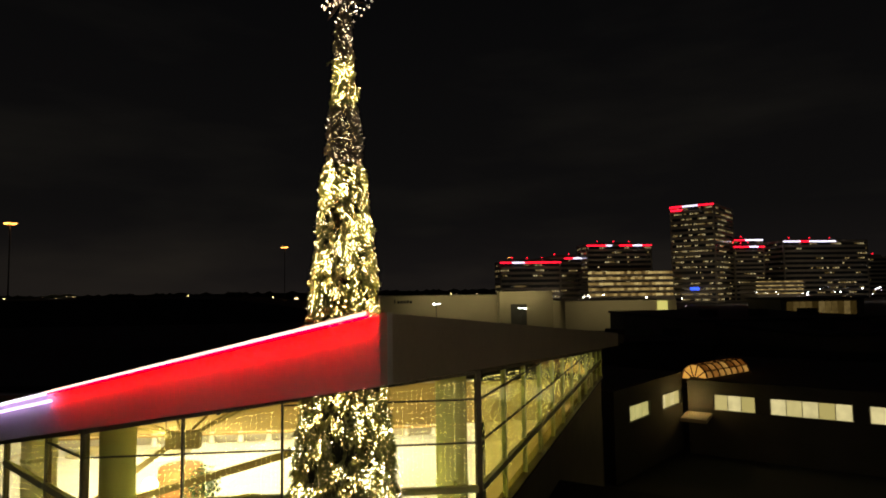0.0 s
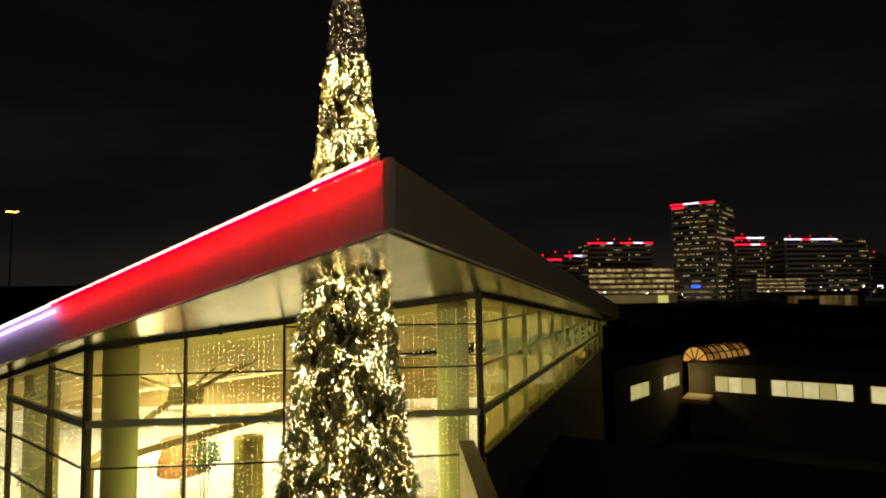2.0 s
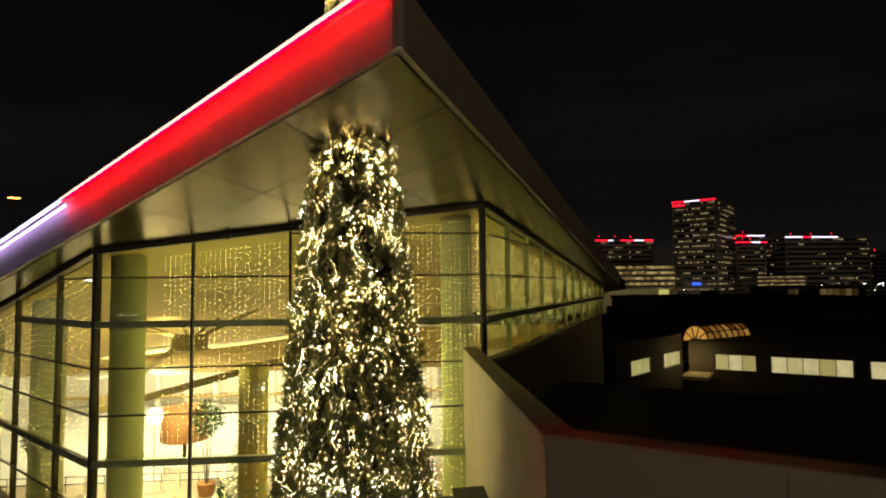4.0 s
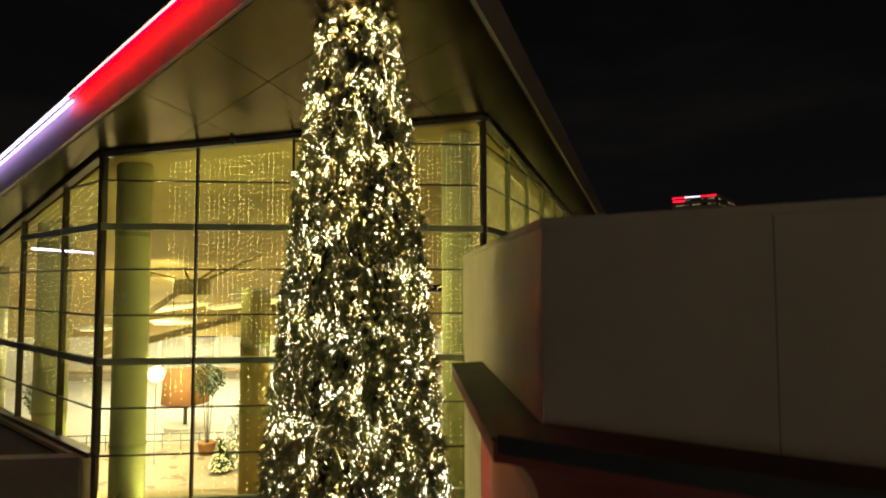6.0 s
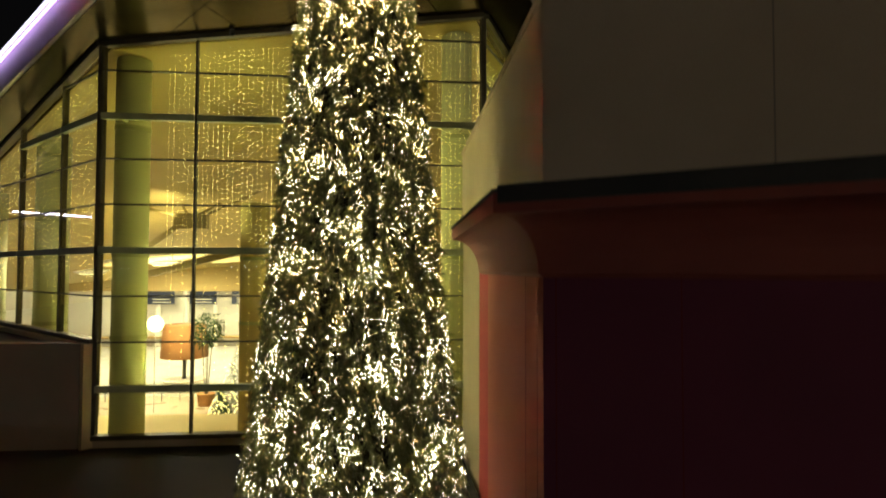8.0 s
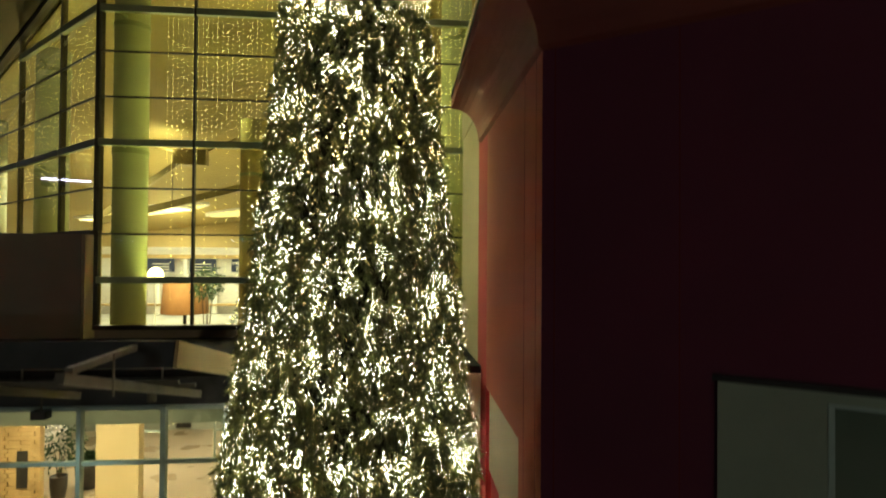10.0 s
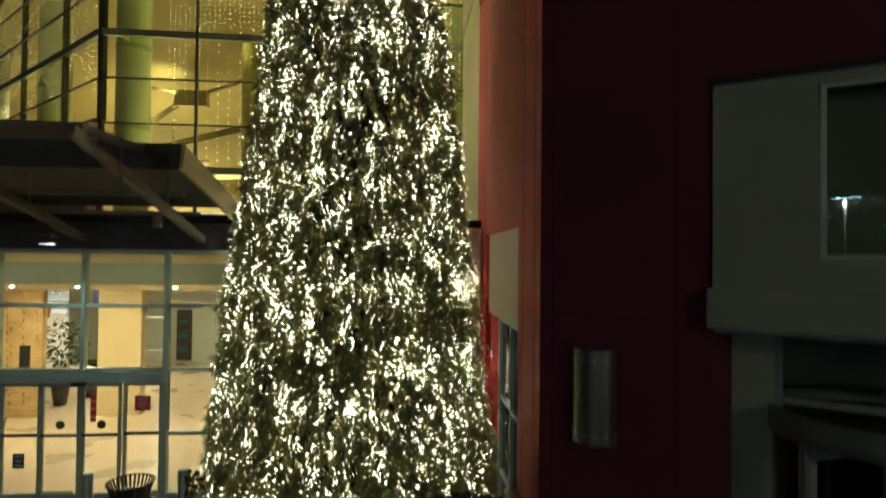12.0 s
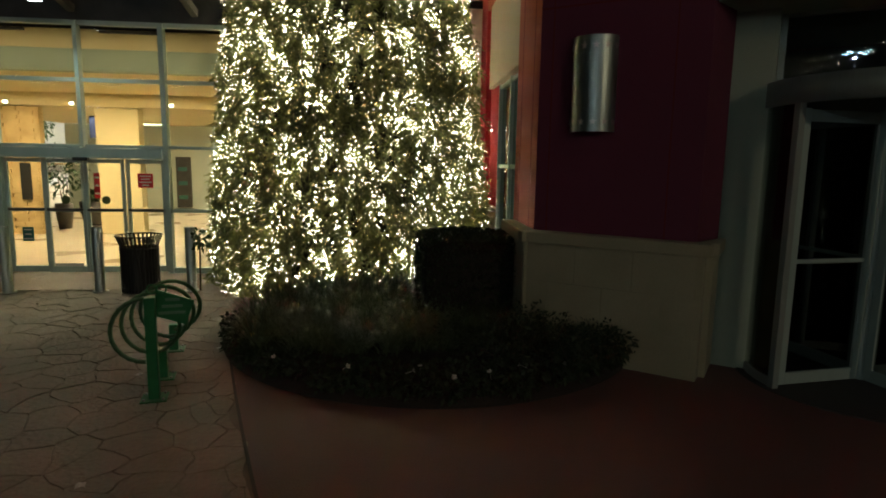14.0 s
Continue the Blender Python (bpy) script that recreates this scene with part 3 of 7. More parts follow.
def cornice(path, profile, material, label):
    """A moulded cornice swept round a path of plan points; profile of (out, height)."""
    b = bmesh.new()
    dirs = [(Vector(q) - Vector(p)).normalized() for p, q in zip(path, path[1:])]
    rows = []
    for i, p in enumerate(path):
        d0, d1 = dirs[max(i - 1, 0)], dirs[min(i, len(dirs) - 1)]
        n0, n1 = Vector((-d0.y, d0.x)), Vector((-d1.y, d1.x))
        n = (n0 + n1).normalized()
        n /= max(n.dot(n0), 0.3)
        rows.append([b.verts.new((p[0] + n.x * o, p[1] + n.y * o, z)) for o, z in profile])
    for a, c in zip(rows, rows[1:]):
        for k in range(len(profile)):
            j = (k + 1) % len(profile)
            b.faces.new((a[k], a[j], c[j], c[k]))
    b.faces.new(rows[0])
    b.faces.new(rows[-1][::-1])
    bmesh.ops.recalc_face_normals(b, faces=b.faces)
    return tagged(part("cornice", b, material), label, "cornice", kind="structure")


cove = [(0.0, 9.50)] + [(0.06 + 0.50 * (1 - math.cos(a * math.pi / 16)), 9.55 + 0.62 * math.sin(a * math.pi / 16)) for a in range(9)] + [(0.60, 10.17), (0.60, 10.38), (0.0, 10.40)]
cornice([PE, PA, (2.245, 12.1)], cove, M_CORNICE, "red flared cornice with a curved underside")
cornice([PE, PA, (2.245, 12.1)], [(0.0, 10.41), (0.62, 10.39), (0.62, 10.42), (0.0, 10.45)], M_FLASH, "grey metal flashing on the cornice")
cornice([PE, (PA[0] - WD.x * 0.25, PA[1] - WD.y * 0.25)], [(0.602, 10.27), (0.625, 10.27), (0.625, 10.455), (0.0, 10.48), (0.0, 10.455), (0.602, 10.43)], M_FLASH, "dark metal drip edge on the cornice front")


# ================= the great lit tree =================
AX, AY = -0.2, 11.45
PROFILE = [(0.0, 2.56), (2.0, 2.46), (4.3, 2.20), (7.5, 1.80), (9.5, 1.60), (11.1, 1.43), (13.3, 1.20), (15.4, 0.96), (17.0, 0.78),
           (18.1, 0.66), (19.0, 0.57), (20.0, 0.46), (20.92, 0.39), (20.96, 0.31), (22.0, 0.27), (22.1, 0.22), (22.95, 0.13), (23.0, 0.115), (23.9, 0.07)]

def tree_r(z):
    for (z0, r0), (z1, r1) in zip(PROFILE, PROFILE[1:]):
        if z <= z1:
            return r0 + (r1 - r0) * (z - z0) / (z1 - z0)
    return PROFILE[-1][1]


tree = thing("christmas_tree", "giant lit pine tree wrapped in warm white bulbs", "tree", (AX, AY, 0))
# turned solid whose dark colour gives the shade deep between the boughs
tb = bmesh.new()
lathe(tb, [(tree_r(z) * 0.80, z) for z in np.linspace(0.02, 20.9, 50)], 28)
part("core", tb, M_TREECORE, tree, "solid core, dark for the shade between boughs", True)
rng = np.random.default_rng(7)


def patch(theta, z):
    """Slow light and dark patches of the boughs."""
    k = 1.1 + 0.6 * tree_r(z)
    v = Vector((math.cos(theta) * k, math.sin(theta) * k, z * 0.45))
    return 0.25 * noise.noise(v * 2.3) + 0.95 * noise.noise(v * 7.5)


def sample(zs, count):
    """Places on the tree, spread over its surface between heights zs, thinner on the side that faces the building."""
    z0, z1 = zs
    out, rmax = [], tree_r(z0)
    while len(out) < count:
        z = z0 + (z1 - z0) * rng.random()
        th = rng.random() * 2 * math.pi
        if rng.random() < tree_r(z) / rmax * (1.0 if math.sin(th) < 0.25 else 0.4):
            out.append((th, z))
    return out


OCT = [(1, 0, 0), (0, 1, 0), (-1, 0, 0), (0, -1, 0), (0, 0, 1.3), (0, 0, -1.3)]
OCTF = [(0, 1, 4), (1, 2, 4), (2, 3, 4), (3, 0, 4), (1, 0, 5), (2, 1, 5), (3, 2, 5), (0, 3, 5)]




class Heap:
    """Vertices and faces gathered for one mesh."""

    def __init__(self):
        self.verts, self.faces = [], []

    def add(self, vs, fs):
        i = len(self.verts)
        self.verts += [tuple(v) for v in vs]
        self.faces += [tuple(i + k for k in f) for f in fs]

    def place(self, name, material, label):
        me = bpy.data.meshes.new(name)
        me.from_pydata(self.verts, [], self.faces)
        me.materials.append(material)
        ob = new(name, me)
        ob.parent = tree
        return tagged(ob, label, kind="stuff")


def unit(v):
    return v / np.linalg.norm(v)


TET = [(1, 0, -0.6), (-0.5, 0.87, -0.6), (-0.5, -0.87, -0.6), (0, 0, 1.1)]
TETF = [(0, 1, 3), (1, 2, 3), (2, 0, 3), (0, 2, 1)]


def branches(zs, count, needle, wood, lit, bulb_size, per_branch, crisp=17.0):
    """Drooping boughs set with needles; the lit ones carry a wandering row of bulbs."""
    for th, z in sample(zs, count):
        r, p = tree_r(z), patch(th, z)
        k = min(1.0, 0.22 + r / 1.7)
        ln = 0.42 * k * (0.7 + 0.6 * rng.random())
        out = np.array((math.cos(th), math.sin(th), 0.0))
        side = np.array((-math.sin(th), math.cos(th), 0.0))
        reach = 0.86 * ln + 0.05 * k
        root = out * max(r - reach + r * (0.05 * p + rng.normal(0, 0.025)), 0.3 * r) + np.array((0, 0, z))
        aim = out * 0.80 + side * rng.normal(0, 0.5) + np.array((0, 0, 0.10 + rng.normal(0, 0.25)))
        drop = 0.65 + 0.45 * rng.random()

        def on(t):
            return root + ln * (aim * t + np.array((0, 0, -drop * t * t)))
        for t in np.linspace(0.12, 1.0, 10):
            c = on(t)
            way = unit(aim + np.array((0, 0, -2 * drop * t)))
            for _ in range(7):
                d = unit(way * 0.8 + rng.normal(0, 0.6, 3))
                s_ = unit(np.cross(d, rng.normal(0, 1, 3))) * (0.006 + 0.004 * rng.random()) * (0.5 + 0.7 * k)
                n_ = (0.09 + 0.09 * rng.random()) * (0.35 + 0.65 * k)
                needle.add((c, c + d * n_ * 0.45 + s_, c + d * n_ + np.array((0, 0, -0.1 * n_)), c + d * n_ * 0.45 - s_), ((0, 1, 2, 3),))
        b0, b1, b2 = on(0.0), on(0.5), on(1.0)
        w = np.array((0, 0, 0.007 * k))
        wood.add((b0 - w, b0 + w, b1 + w, b1 - w, b2), ((0, 1, 2, 3), (3, 2, 4)))
        n = max(int(per_branch * (0.5 + rng.random())), 2)
        heap = lit[0] if rng.random() < lit[2] else lit[1]
        for t in 0.15 + 0.88 * rng.random(n):
            c = on(t) + rng.normal(0, 0.045, 3) * (0.4 + 0.6 * k) + out * 0.012
            v = Vector((c[0], c[1], c[2] * 0.34)) * (4.2 + 1.6 / (r + 0.4))
            v = noise.noise(v) + 0.6 * noise.noise(v * 2.6) + 0.25 * p
            q = bulb_size * (0.55 + 0.9 * rng.random() ** 2.5)
            if rng.random() < 1 / (1 + math.exp(-(v - 0.27) * crisp)):
                heap.add([c + q * np.array(o) for o in TET], TETF)
            # added dim bulbs imitate the yellow glare round the bright clusters
            elif rng.random() < 0.16:
                dim.add([c + 0.8 * q * np.array(o) for o in TET], TETF)


dim, soft, warm, top_b, needles, twigs, wood = Heap(), Heap(), Heap(), Heap(), Heap(), Heap(), Heap()
branches((0.08, 4.5), 2700, needles, wood, (soft, soft, 1.0), 0.0074, 54)
branches((4.5, 9.0), 2100, needles, wood, (soft, soft, 1.0), 0.0077, 50)
branches((9.0, 13.0), 1450, needles, wood, (soft, warm, 0.6), 0.0079, 46)
branches((13.0, 17.4), 1250, needles, wood, (soft, warm, 0.3), 0.0085, 42, 13.0)
branches((17.2, 20.95), 1150, needles, wood, (soft, warm, 0.1), 0.0088, 40, 6.0)
branches((20.95, 22.05), 230, twigs, wood, (top_b, top_b, 1.0), 0.0085, 22)
branches((22.05, 22.95), 170, needles, wood, (warm, warm, 1.0), 0.0088, 22, 6.0)
branches((22.95, 23.85), 130, twigs, wood, (top_b, top_b, 1.0), 0.0085, 14)
needles.place("bough", M_NEEDLE, "olive green needles")
twigs.place("bough", M_BROWN, "brown bare twigs")
wood.place("branch", M_BROWN, "thin brown branches")
soft.place("bulb", M_BULB_LOW, "soft white glowing bulbs")
dim.place("bulb", M_BULB_DIM, "dim yellow bulbs added for the halo round the bright ones")
warm.place("bulb", M_BULB, "warm white glowing bulbs")
top_b.place("bulb", M_BULB_TOP, "small white glowing bulbs")
# the star on top: a hub with lit rays
st = bmesh.new()
for k in range(14):
    a = 2 * math.pi * k / 14
    dip = 0.5 if k % 2 else 0.36
    tube(st, (0, 0, 24.13), (dip * math.cos(a), dip * 0.35 * math.sin(a * 2), 24.13 + dip * math.sin(a)), 0.045, 0.012, 6)
part("star", st, M_BROWN, tree, "wire star on top")
verts, faces = [], []
for k in range(130):
    a = 2 * math.pi * (k % 14) / 14 + rng.normal(0, 0.09)
    d = (0.12 + 0.42 * rng.random())
    c = np.array((d * math.cos(a), rng.normal(0, 0.06), 24.13 + d * math.sin(a)))
    i = len(verts)
    verts += [tuple(c + 0.012 * np.array(o)) for o in OCT]
    faces += [tuple(i + j for j in f) for f in OCTF]
me = bpy.data.meshes.new("star_bulb")
me.from_pydata(verts, [], faces)
me.materials.append(M_BULB_TOP)
sbo = new("star_bulb", me)
sbo.parent = tree
tagged(sbo, "white bulbs on the star", kind="stuff")


# ================= the town behind =================
M_TOWER = surface("tower_concrete", (0.24, 0.215, 0.18), (0.34, 0.31, 0.27), 0.8, scale=0.02, fine=0.4, bump=0.0)
M_TOWERGLASS = surface("dark_tower_glass", (0.015, 0.018, 0.022), (0.03, 0.034, 0.04), 0.15, scale=0.05, fine=1.0, bump=0.0)
M_OFFICE = window_glow("lit_office_window", (1.0, 0.62, 0.16), (1.0, 0.86, 0.46), 0.44)
M_GARAGE = window_glow("lit_garage_deck", (1.0, 0.60, 0.16), (1.0, 0.76, 0.30), 0.42)
M_ROOFRED = glow("red_roof_light", (1.0, 0.008, 0.03), 2.4)
M_ROOFWHITE = glow("white_roof_light", (0.75, 0.72, 1.0), 2.0)
M_SIGNBLUE = glow("blue_sign_light", (0.03, 0.10, 1.0), 1.6)
prng = random.Random(3)
_win = {}


def lit_pane(w, h):
    key = (w, h)
    if key not in _win:
        b = bmesh.new()
        box(b, (-w / 2, -0.05, -h / 2), (w / 2, 0.05, h / 2))
        _win[key] = mesh_of("lit_window", b, M_OFFICE)
    return _win[key]


def tower(x0, x1, y, depth, top, floors, lit, label, edge=None, name="office_tower", base=0.0, skew=0.0, bays=16, kind=M_TOWER):
    """An office block: floor slabs with ribbon windows between them, some rooms lit, a lit roof edge."""
    t = thing(name, label, "building", (x0, y, base), skew)
    w, hgt = x1 - x0, top - base
    step = hgt / floors
    b = bmesh.new()
    box(b, (0.6, 0.6, 0), (w - 0.6, depth - 0.6, hgt - 1.0))
    part("glazing", b, M_TOWERGLASS, t, "dark ribbon windows")
    for k in range(floors + 1):
        b = bmesh.new()
        box(b, (0, 0, max(k * step - 0.22 * step, 0)), (w, depth, k * step + 0.22 * step))
        part("floor_band", b, kind, t)
    for x in (0, w - 1.2):
        for yy in (0, depth - 1.2):
            b = bmesh.new()
            box(b, (x, yy, 0), (x + 1.2, yy + 1.2, hgt))
            part("corner_pier", b, kind, t)
    b = bmesh.new()
    box(b, (w * 0.2, depth * 0.2, hgt), (w * 0.75, depth * 0.8, hgt + 3.5))
    part("plant_room", b, kind, t)
    for face in range(2):
        n = bays if face == 0 else max(bays * 2 // 3, 5)
        span = w if face == 0 else depth
        pw = span / n
        for k in range(floors):
            run = 0
            for i in range(n):
                if run > 0 or prng.random() < lit * (1.5 if k % 5 == 1 else 0.75 if k % 3 else 1.0):
                    run = run - 1 if run > 0 else prng.choice((0, 0, 1, 2, 3))
                    ob = new("lit_window", lit_pane(round(pw * 0.62, 1), round(step * 0.27, 1)))
                    ob.parent = t
                    zc = (k + 0.5) * step
                    c = (i + 0.5) * pw
                    ob.matrix_local = pose(c, 0.55, zc) if face == 0 else pose(w - 0.55 if skew < 0 else 0.55, c, zc, 0, 0, 90)
    if edge:
        for a0, a1, mat_e in edge:
            b = bmesh.new()
            rod(b, (w * a0, -0.4, hgt - 0.2), (w * a1, -0.4, hgt - 0.2), 0.8, 1.3)
            part("roof_light", b, mat_e, t, "glowing roof edge light")
    for k in range(3):
        b = bmesh.new()
        tube(b, (w * (0.25 + 0.25 * k), depth * 0.5, hgt + 3), (w * (0.25 + 0.25 * k), depth * 0.5, hgt + 5.5), 0.25, seg=6)
        bmesh.ops.create_icosphere(b, subdivisions=1, radius=0.7, matrix=Matrix.Translation((w * (0.25 + 0.25 * k), depth * 0.5, hgt + 5.8)))
        part("beacon", b, M_ROOFRED, t, "red aircraft beacon")
    return t


R_, W_ = M_ROOFRED, M_ROOFWHITE
tower(117, 181, 600, 30, 43.6, 8, 0.10, "wide low office block with a red roof light", ((0, 0.18, R_), (0.2, 0.4, W_), (0.4, 1, R_)), bays=26)
tower(174, 240, 640, 30, 49.5, 9, 0.10, "office block with red and white roof lights", ((0.35, 0.5, R_), (0.5, 0.8, W_), (0.8, 1, R_)), bays=26)
tower(216, 289, 620, 34, 62.0, 12, 0.16, "office block with red roof lights", ((0, 0.3, R_), (0.3, 0.38, W_), (0.5, 0.7, R_), (0.7, 0.85, W_), (0.85, 1, R_)), bays=26)
tall = tower(301, 345, 600, 80, 100.3, 18, 0.30, "tall office tower with many lit windows", ((0, 0.3, R_), (0.3, 0.65, W_), (0.65, 1, R_)), bays=24, skew=-44)
tower(377, 431, 640, 40, 68.5, 14, 0.10, "office block with a red and white roof light", ((0, 0.3, W_), (0.3, 0.6, R_), (0.6, 1, W_)), bays=20)
tower(374, 409, 605, 30, 58.5, 13, 0.14, "slim office block with a red roof light", ((0, 0.5, R_), (0.5, 0.8, W_), (0.8, 1, R_)), bays=10)
tower(431, 530, 605, 50, 64.0, 12, 0.10, "broad office block with a white roof light", ((0, 0.2, W_), (0.2, 0.3, R_), (0.3, 0.62, W_)), bays=32)
tower(536, 600, 640, 40, 47.0, 10, 0.10, "plain dark office block with few lit rooms", None, bays=14)
b = bmesh.new()
box(b, (18.0, -0.5, 12.6), (27.0, -0.2, 15.6), None, 0.1)
part("sign", b, M_SIGNBLUE, tall, "glowing blue sign")
b = bmesh.new()
box(b, (1.0, -0.5, 95.6), (13.0, -0.2, 97.6), None, 0.1)
part("sign", b, M_ROOFRED, tall, "glowing red sign")
# parking decks, lit level by level
for gx0, gx1, gy, gtop, n in ((205, 296, 585, 34, 5), (376, 428, 570, 22, 4)):
    g = thing("parking_deck", "open parking deck with lit levels", "parking garage", (gx0, gy, 0))
    for k in range(n):
        b = bmesh.new()
        box(b, (0, 0, 6 + k * (gtop - 6) / n if k else 0), (gx1 - gx0, 30, 7.8 + k * (gtop - 6) / n))
        part("deck", b, M_TOWER, g)
        step = (gtop - 6) / n
        pitch = (gx1 - gx0 - 1.0) / 24
        bay = bmesh.new()
        box(bay, (0.25, 2, 7.8), (pitch - 0.25, 4, 6 + step - 1.2))
        bay = mesh_of("lit_bay", bay, M_GARAGE)
        for q in range(24):
            ob = new("lit_bay", bay)
            ob.parent = g
            ob.matrix_local = Matrix.Translation((0.5 + q * pitch, 0, k * step))
# long low department store across the car park
store = thing("department_store", "long low beige store with a flat roof", "building")
M_STORE = surface("beige_store_wall", (0.36, 0.32, 0.22), (0.46, 0.41, 0.30), 0.9, scale=0.05, fine=3, bump=0.1)
b = bmesh.new()
box(b, (-3, 262, 0), (75, 300, 15.2))
part("wall", b, M_STORE, store)
b = bmesh.new()
box(b, (50, 258, 0), (74, 262, 16.6))
part("entrance_block", b, M_STORE, store)
b = bmesh.new()
box(b, (55, 257.6, 0), (62, 258, 11.0))
part("arch_door", b, M_DARKMETAL, store, "dark arched doorway")
b = bmesh.new()
box(b, (74, 240, 0), (122, 290, 12.4))
part("wall", b, M_STORE, store)
b = bmesh.new()
box(b, (113.6, 239.4, 1.0), (117.8, 240.0, 12.0))
part("lit_window", b, glow("greenish_lit_glass", (0.85, 0.8, 0.25), 0.45), store, "tall lit window")
for k, h in enumerate((1.8, 1.2, 1.2, 1.2, 1.4, 1.2)):
    b = bmesh.new()
    box(b, (4.0 + k * 1.35, 261.7, 12.0), (4.0 + k * 1.35 + (0.5 if k == 0 else 1.1), 262.02, 12.0 + h))
    part("sign_bar", b, M_BLACK, store, "dark raised sign bar")
lamp("store_light", "AREA", (40, 250, 17), 1500, (1.0, 0.86, 0.45), (40, 266, 5), 60, 1.0)
lamp("store_light", "AREA", (98, 228, 14), 700, (1.0, 0.84, 0.45), (98, 242, 5), 40, 1.0)

# long vaulted mall roof behind the rink, dark against the town
M_BLOCK2 = surface("dark_far_wall", (0.08, 0.07, 0.06), (0.12, 0.105, 0.09), 0.9, scale=0.3, fine=20, bump=0.2)
vm = thing("vaulted_hall", "long dark mall hall with a low rounded roof", "building", (-9.0, 96.0, 0))
b = bmesh.new()
box(b, (-149, 0.6, 0), (-2.0, 29.4, 13.5))
part("wall", b, M_BLOCK2, vm)
crown = [(-150.0 + 1.5 * k, 17.55 - 2.6 * max(0.0, (k - 84) / 16) ** 2) for k in range(101)]
b = bmesh.new()
fr = [b.verts.new((x, 0, z)) for x, z in crown] + [b.verts.new((0, 0, 13.5)), b.verts.new((-150, 0, 13.5))]
bk = [b.verts.new((v.co.x, 30, v.co.z)) for v in fr]
b.faces.new(fr)
b.faces.new(bk[::-1])
for k in range(len(fr)):
    j = (k + 1) % len(fr)
    b.faces.new((fr[j], fr[k], bk[k], bk[j]))
bmesh.ops.recalc_face_normals(b, faces=b.faces)
part("roof", b, M_ROOF, vm)
for k in range(6):
    b = bmesh.new()
    box(b, (-138 + k * 24, 9, 17.5), (-135 + k * 24, 12, 17.9), None, 0.1)
    part("roof_hatch", b, M_FLASH, vm)
lg = thing("glass_pavilion", "low pavilion with dim amber windows", "building", (143.0, 200.0, 0))
b = bmesh.new()
box(b, (-2, 0.6, 0), (30, 20, 12.6))
part("wall", b, M_TOWER, lg)
b = bmesh.new()
box(b, (-3, -0.5, 12.6), (31, 20.5, 13.2), None, 0.1)
part("roof", b, M_DARKMETAL, lg)
pm_ = bmesh.new()
box(pm_, (0.15, 0.3, 7.2), (2.3, 0.55, 11.9))
pm_ = mesh_of("lit_pane", pm_, window_glow("dim_amber_pane", (0.9, 0.55, 0.12), (1.0, 0.7, 0.25), 0.10))
for k in range(11):
    ob = new("lit_pane", pm_)
    ob.parent = lg
    ob.matrix_local = Matrix.Translation((k * 2.45, 0, 0))

# woods along the horizon
vv, ff = [], []
for k in range(900):
    x = -1500 + 3000 * prng.random()
    y = 900 + 700 * prng.random()
    r, h = 9 + 9 * prng.random(), 8 + 9 * prng.random()
    i = len(vv)
    ring = 7
    vv.append((x, y, h))
    for q in range(ring):
        a = 2 * math.pi * q / ring
        vv.append((x + r * math.cos(a) * (0.7 + 0.5 * prng.random()), y + r * math.sin(a), h * (0.5 + 0.3 * prng.random())))
    for q in range(ring):
        vv.append((vv[i + 1 + q][0] * 1.0, vv[i + 1 + q][1], -0.1))
    for q in range(ring):
        j = (q + 1) % ring
        ff += [(i, i + 1 + q, i + 1 + j), (i + 1 + q, i + 1 + ring + q, i + 1 + ring + j, i + 1 + j)]
me = bpy.data.meshes.new("far_woods")
me.from_pydata(vv, [], ff)
me.materials.append(M_TREECORE)
tagged(new("far_woods", me), "dark woods along the horizon", "woods", kind="stuff")
# scattered far street and shop lights
for nm, mt, cnt, spread, dist, hz in (("far_lights", glow("far_warm_light", (1.0, 0.75, 0.35), 6.0), 90, (-560, 140), (420, 860), (7, 14)),
                                      ("far_lights", glow("far_white_light", (1.0, 0.95, 0.8), 8.0), 110, (5, 200), (330, 620), (4, 11)),
                                      ("far_lights", glow("far_street_light", (0.9, 0.9, 1.0), 8.0), 30, (370, 560), (540, 590), (6, 13))):
    vv, ff = [], []
    for k in range(cnt):
        x, y, z = prng.uniform(*spread), prng.uniform(*dist), prng.uniform(*hz)
        i, s, w = len(vv), 0.40, prng.choice((0.6, 0.6, 1.0, 3.5))
        vv += [(x + s * w * o[0], y + s * o[1], z + s * 0.8 * o[2]) for o in OCT]
        ff += [tuple(i + j for j in f) for f in OCTF]
    me = bpy.data.meshes.new(nm)
    me.from_pydata(vv, [], ff)
    me.materials.append(mt)
    tagged(new(nm, me), "scattered far street and shop lights", "lights", kind="stuff")


def street_lamp(x, y, top, colour_mat, arms, label, k_size=1.0, slim=1.0):
    s = thing("street_lamp", label, "street lamp", (x, y, 0))
    b = bmesh.new()
    tube(b, (0, 0, 0), (0, 0, top), 0.22 * k_size, 0.12 * k_size, 8)
    part("pole", b, M_DARKMETAL, s)
    for k in range(arms):
        a = 2 * math.pi * k / arms
        b = bmesh.new()
        box(b, (0.3, -0.35 * slim, -0.1), (1.5, 0.35 * slim, 0.12), Matrix.Translation((0, 0, top)) @ Matrix.Rotation(a, 4, "Z") @ Matrix.Scale(k_size, 4), 0.05)
        hd = part("lamp_head", b, M_DARKMETAL, s)
        b = bmesh.new()
        box(b, (0.4, -0.3 * slim, -0.1 - 0.1 * slim), (1.4, 0.3 * slim, -0.101), Matrix.Translation((0, 0, top)) @ Matrix.Rotation(a, 4, "Z") @ Matrix.Scale(k_size, 4))
        part("lens", b, colour_mat, hd, "glowing lamp lens")
    return s


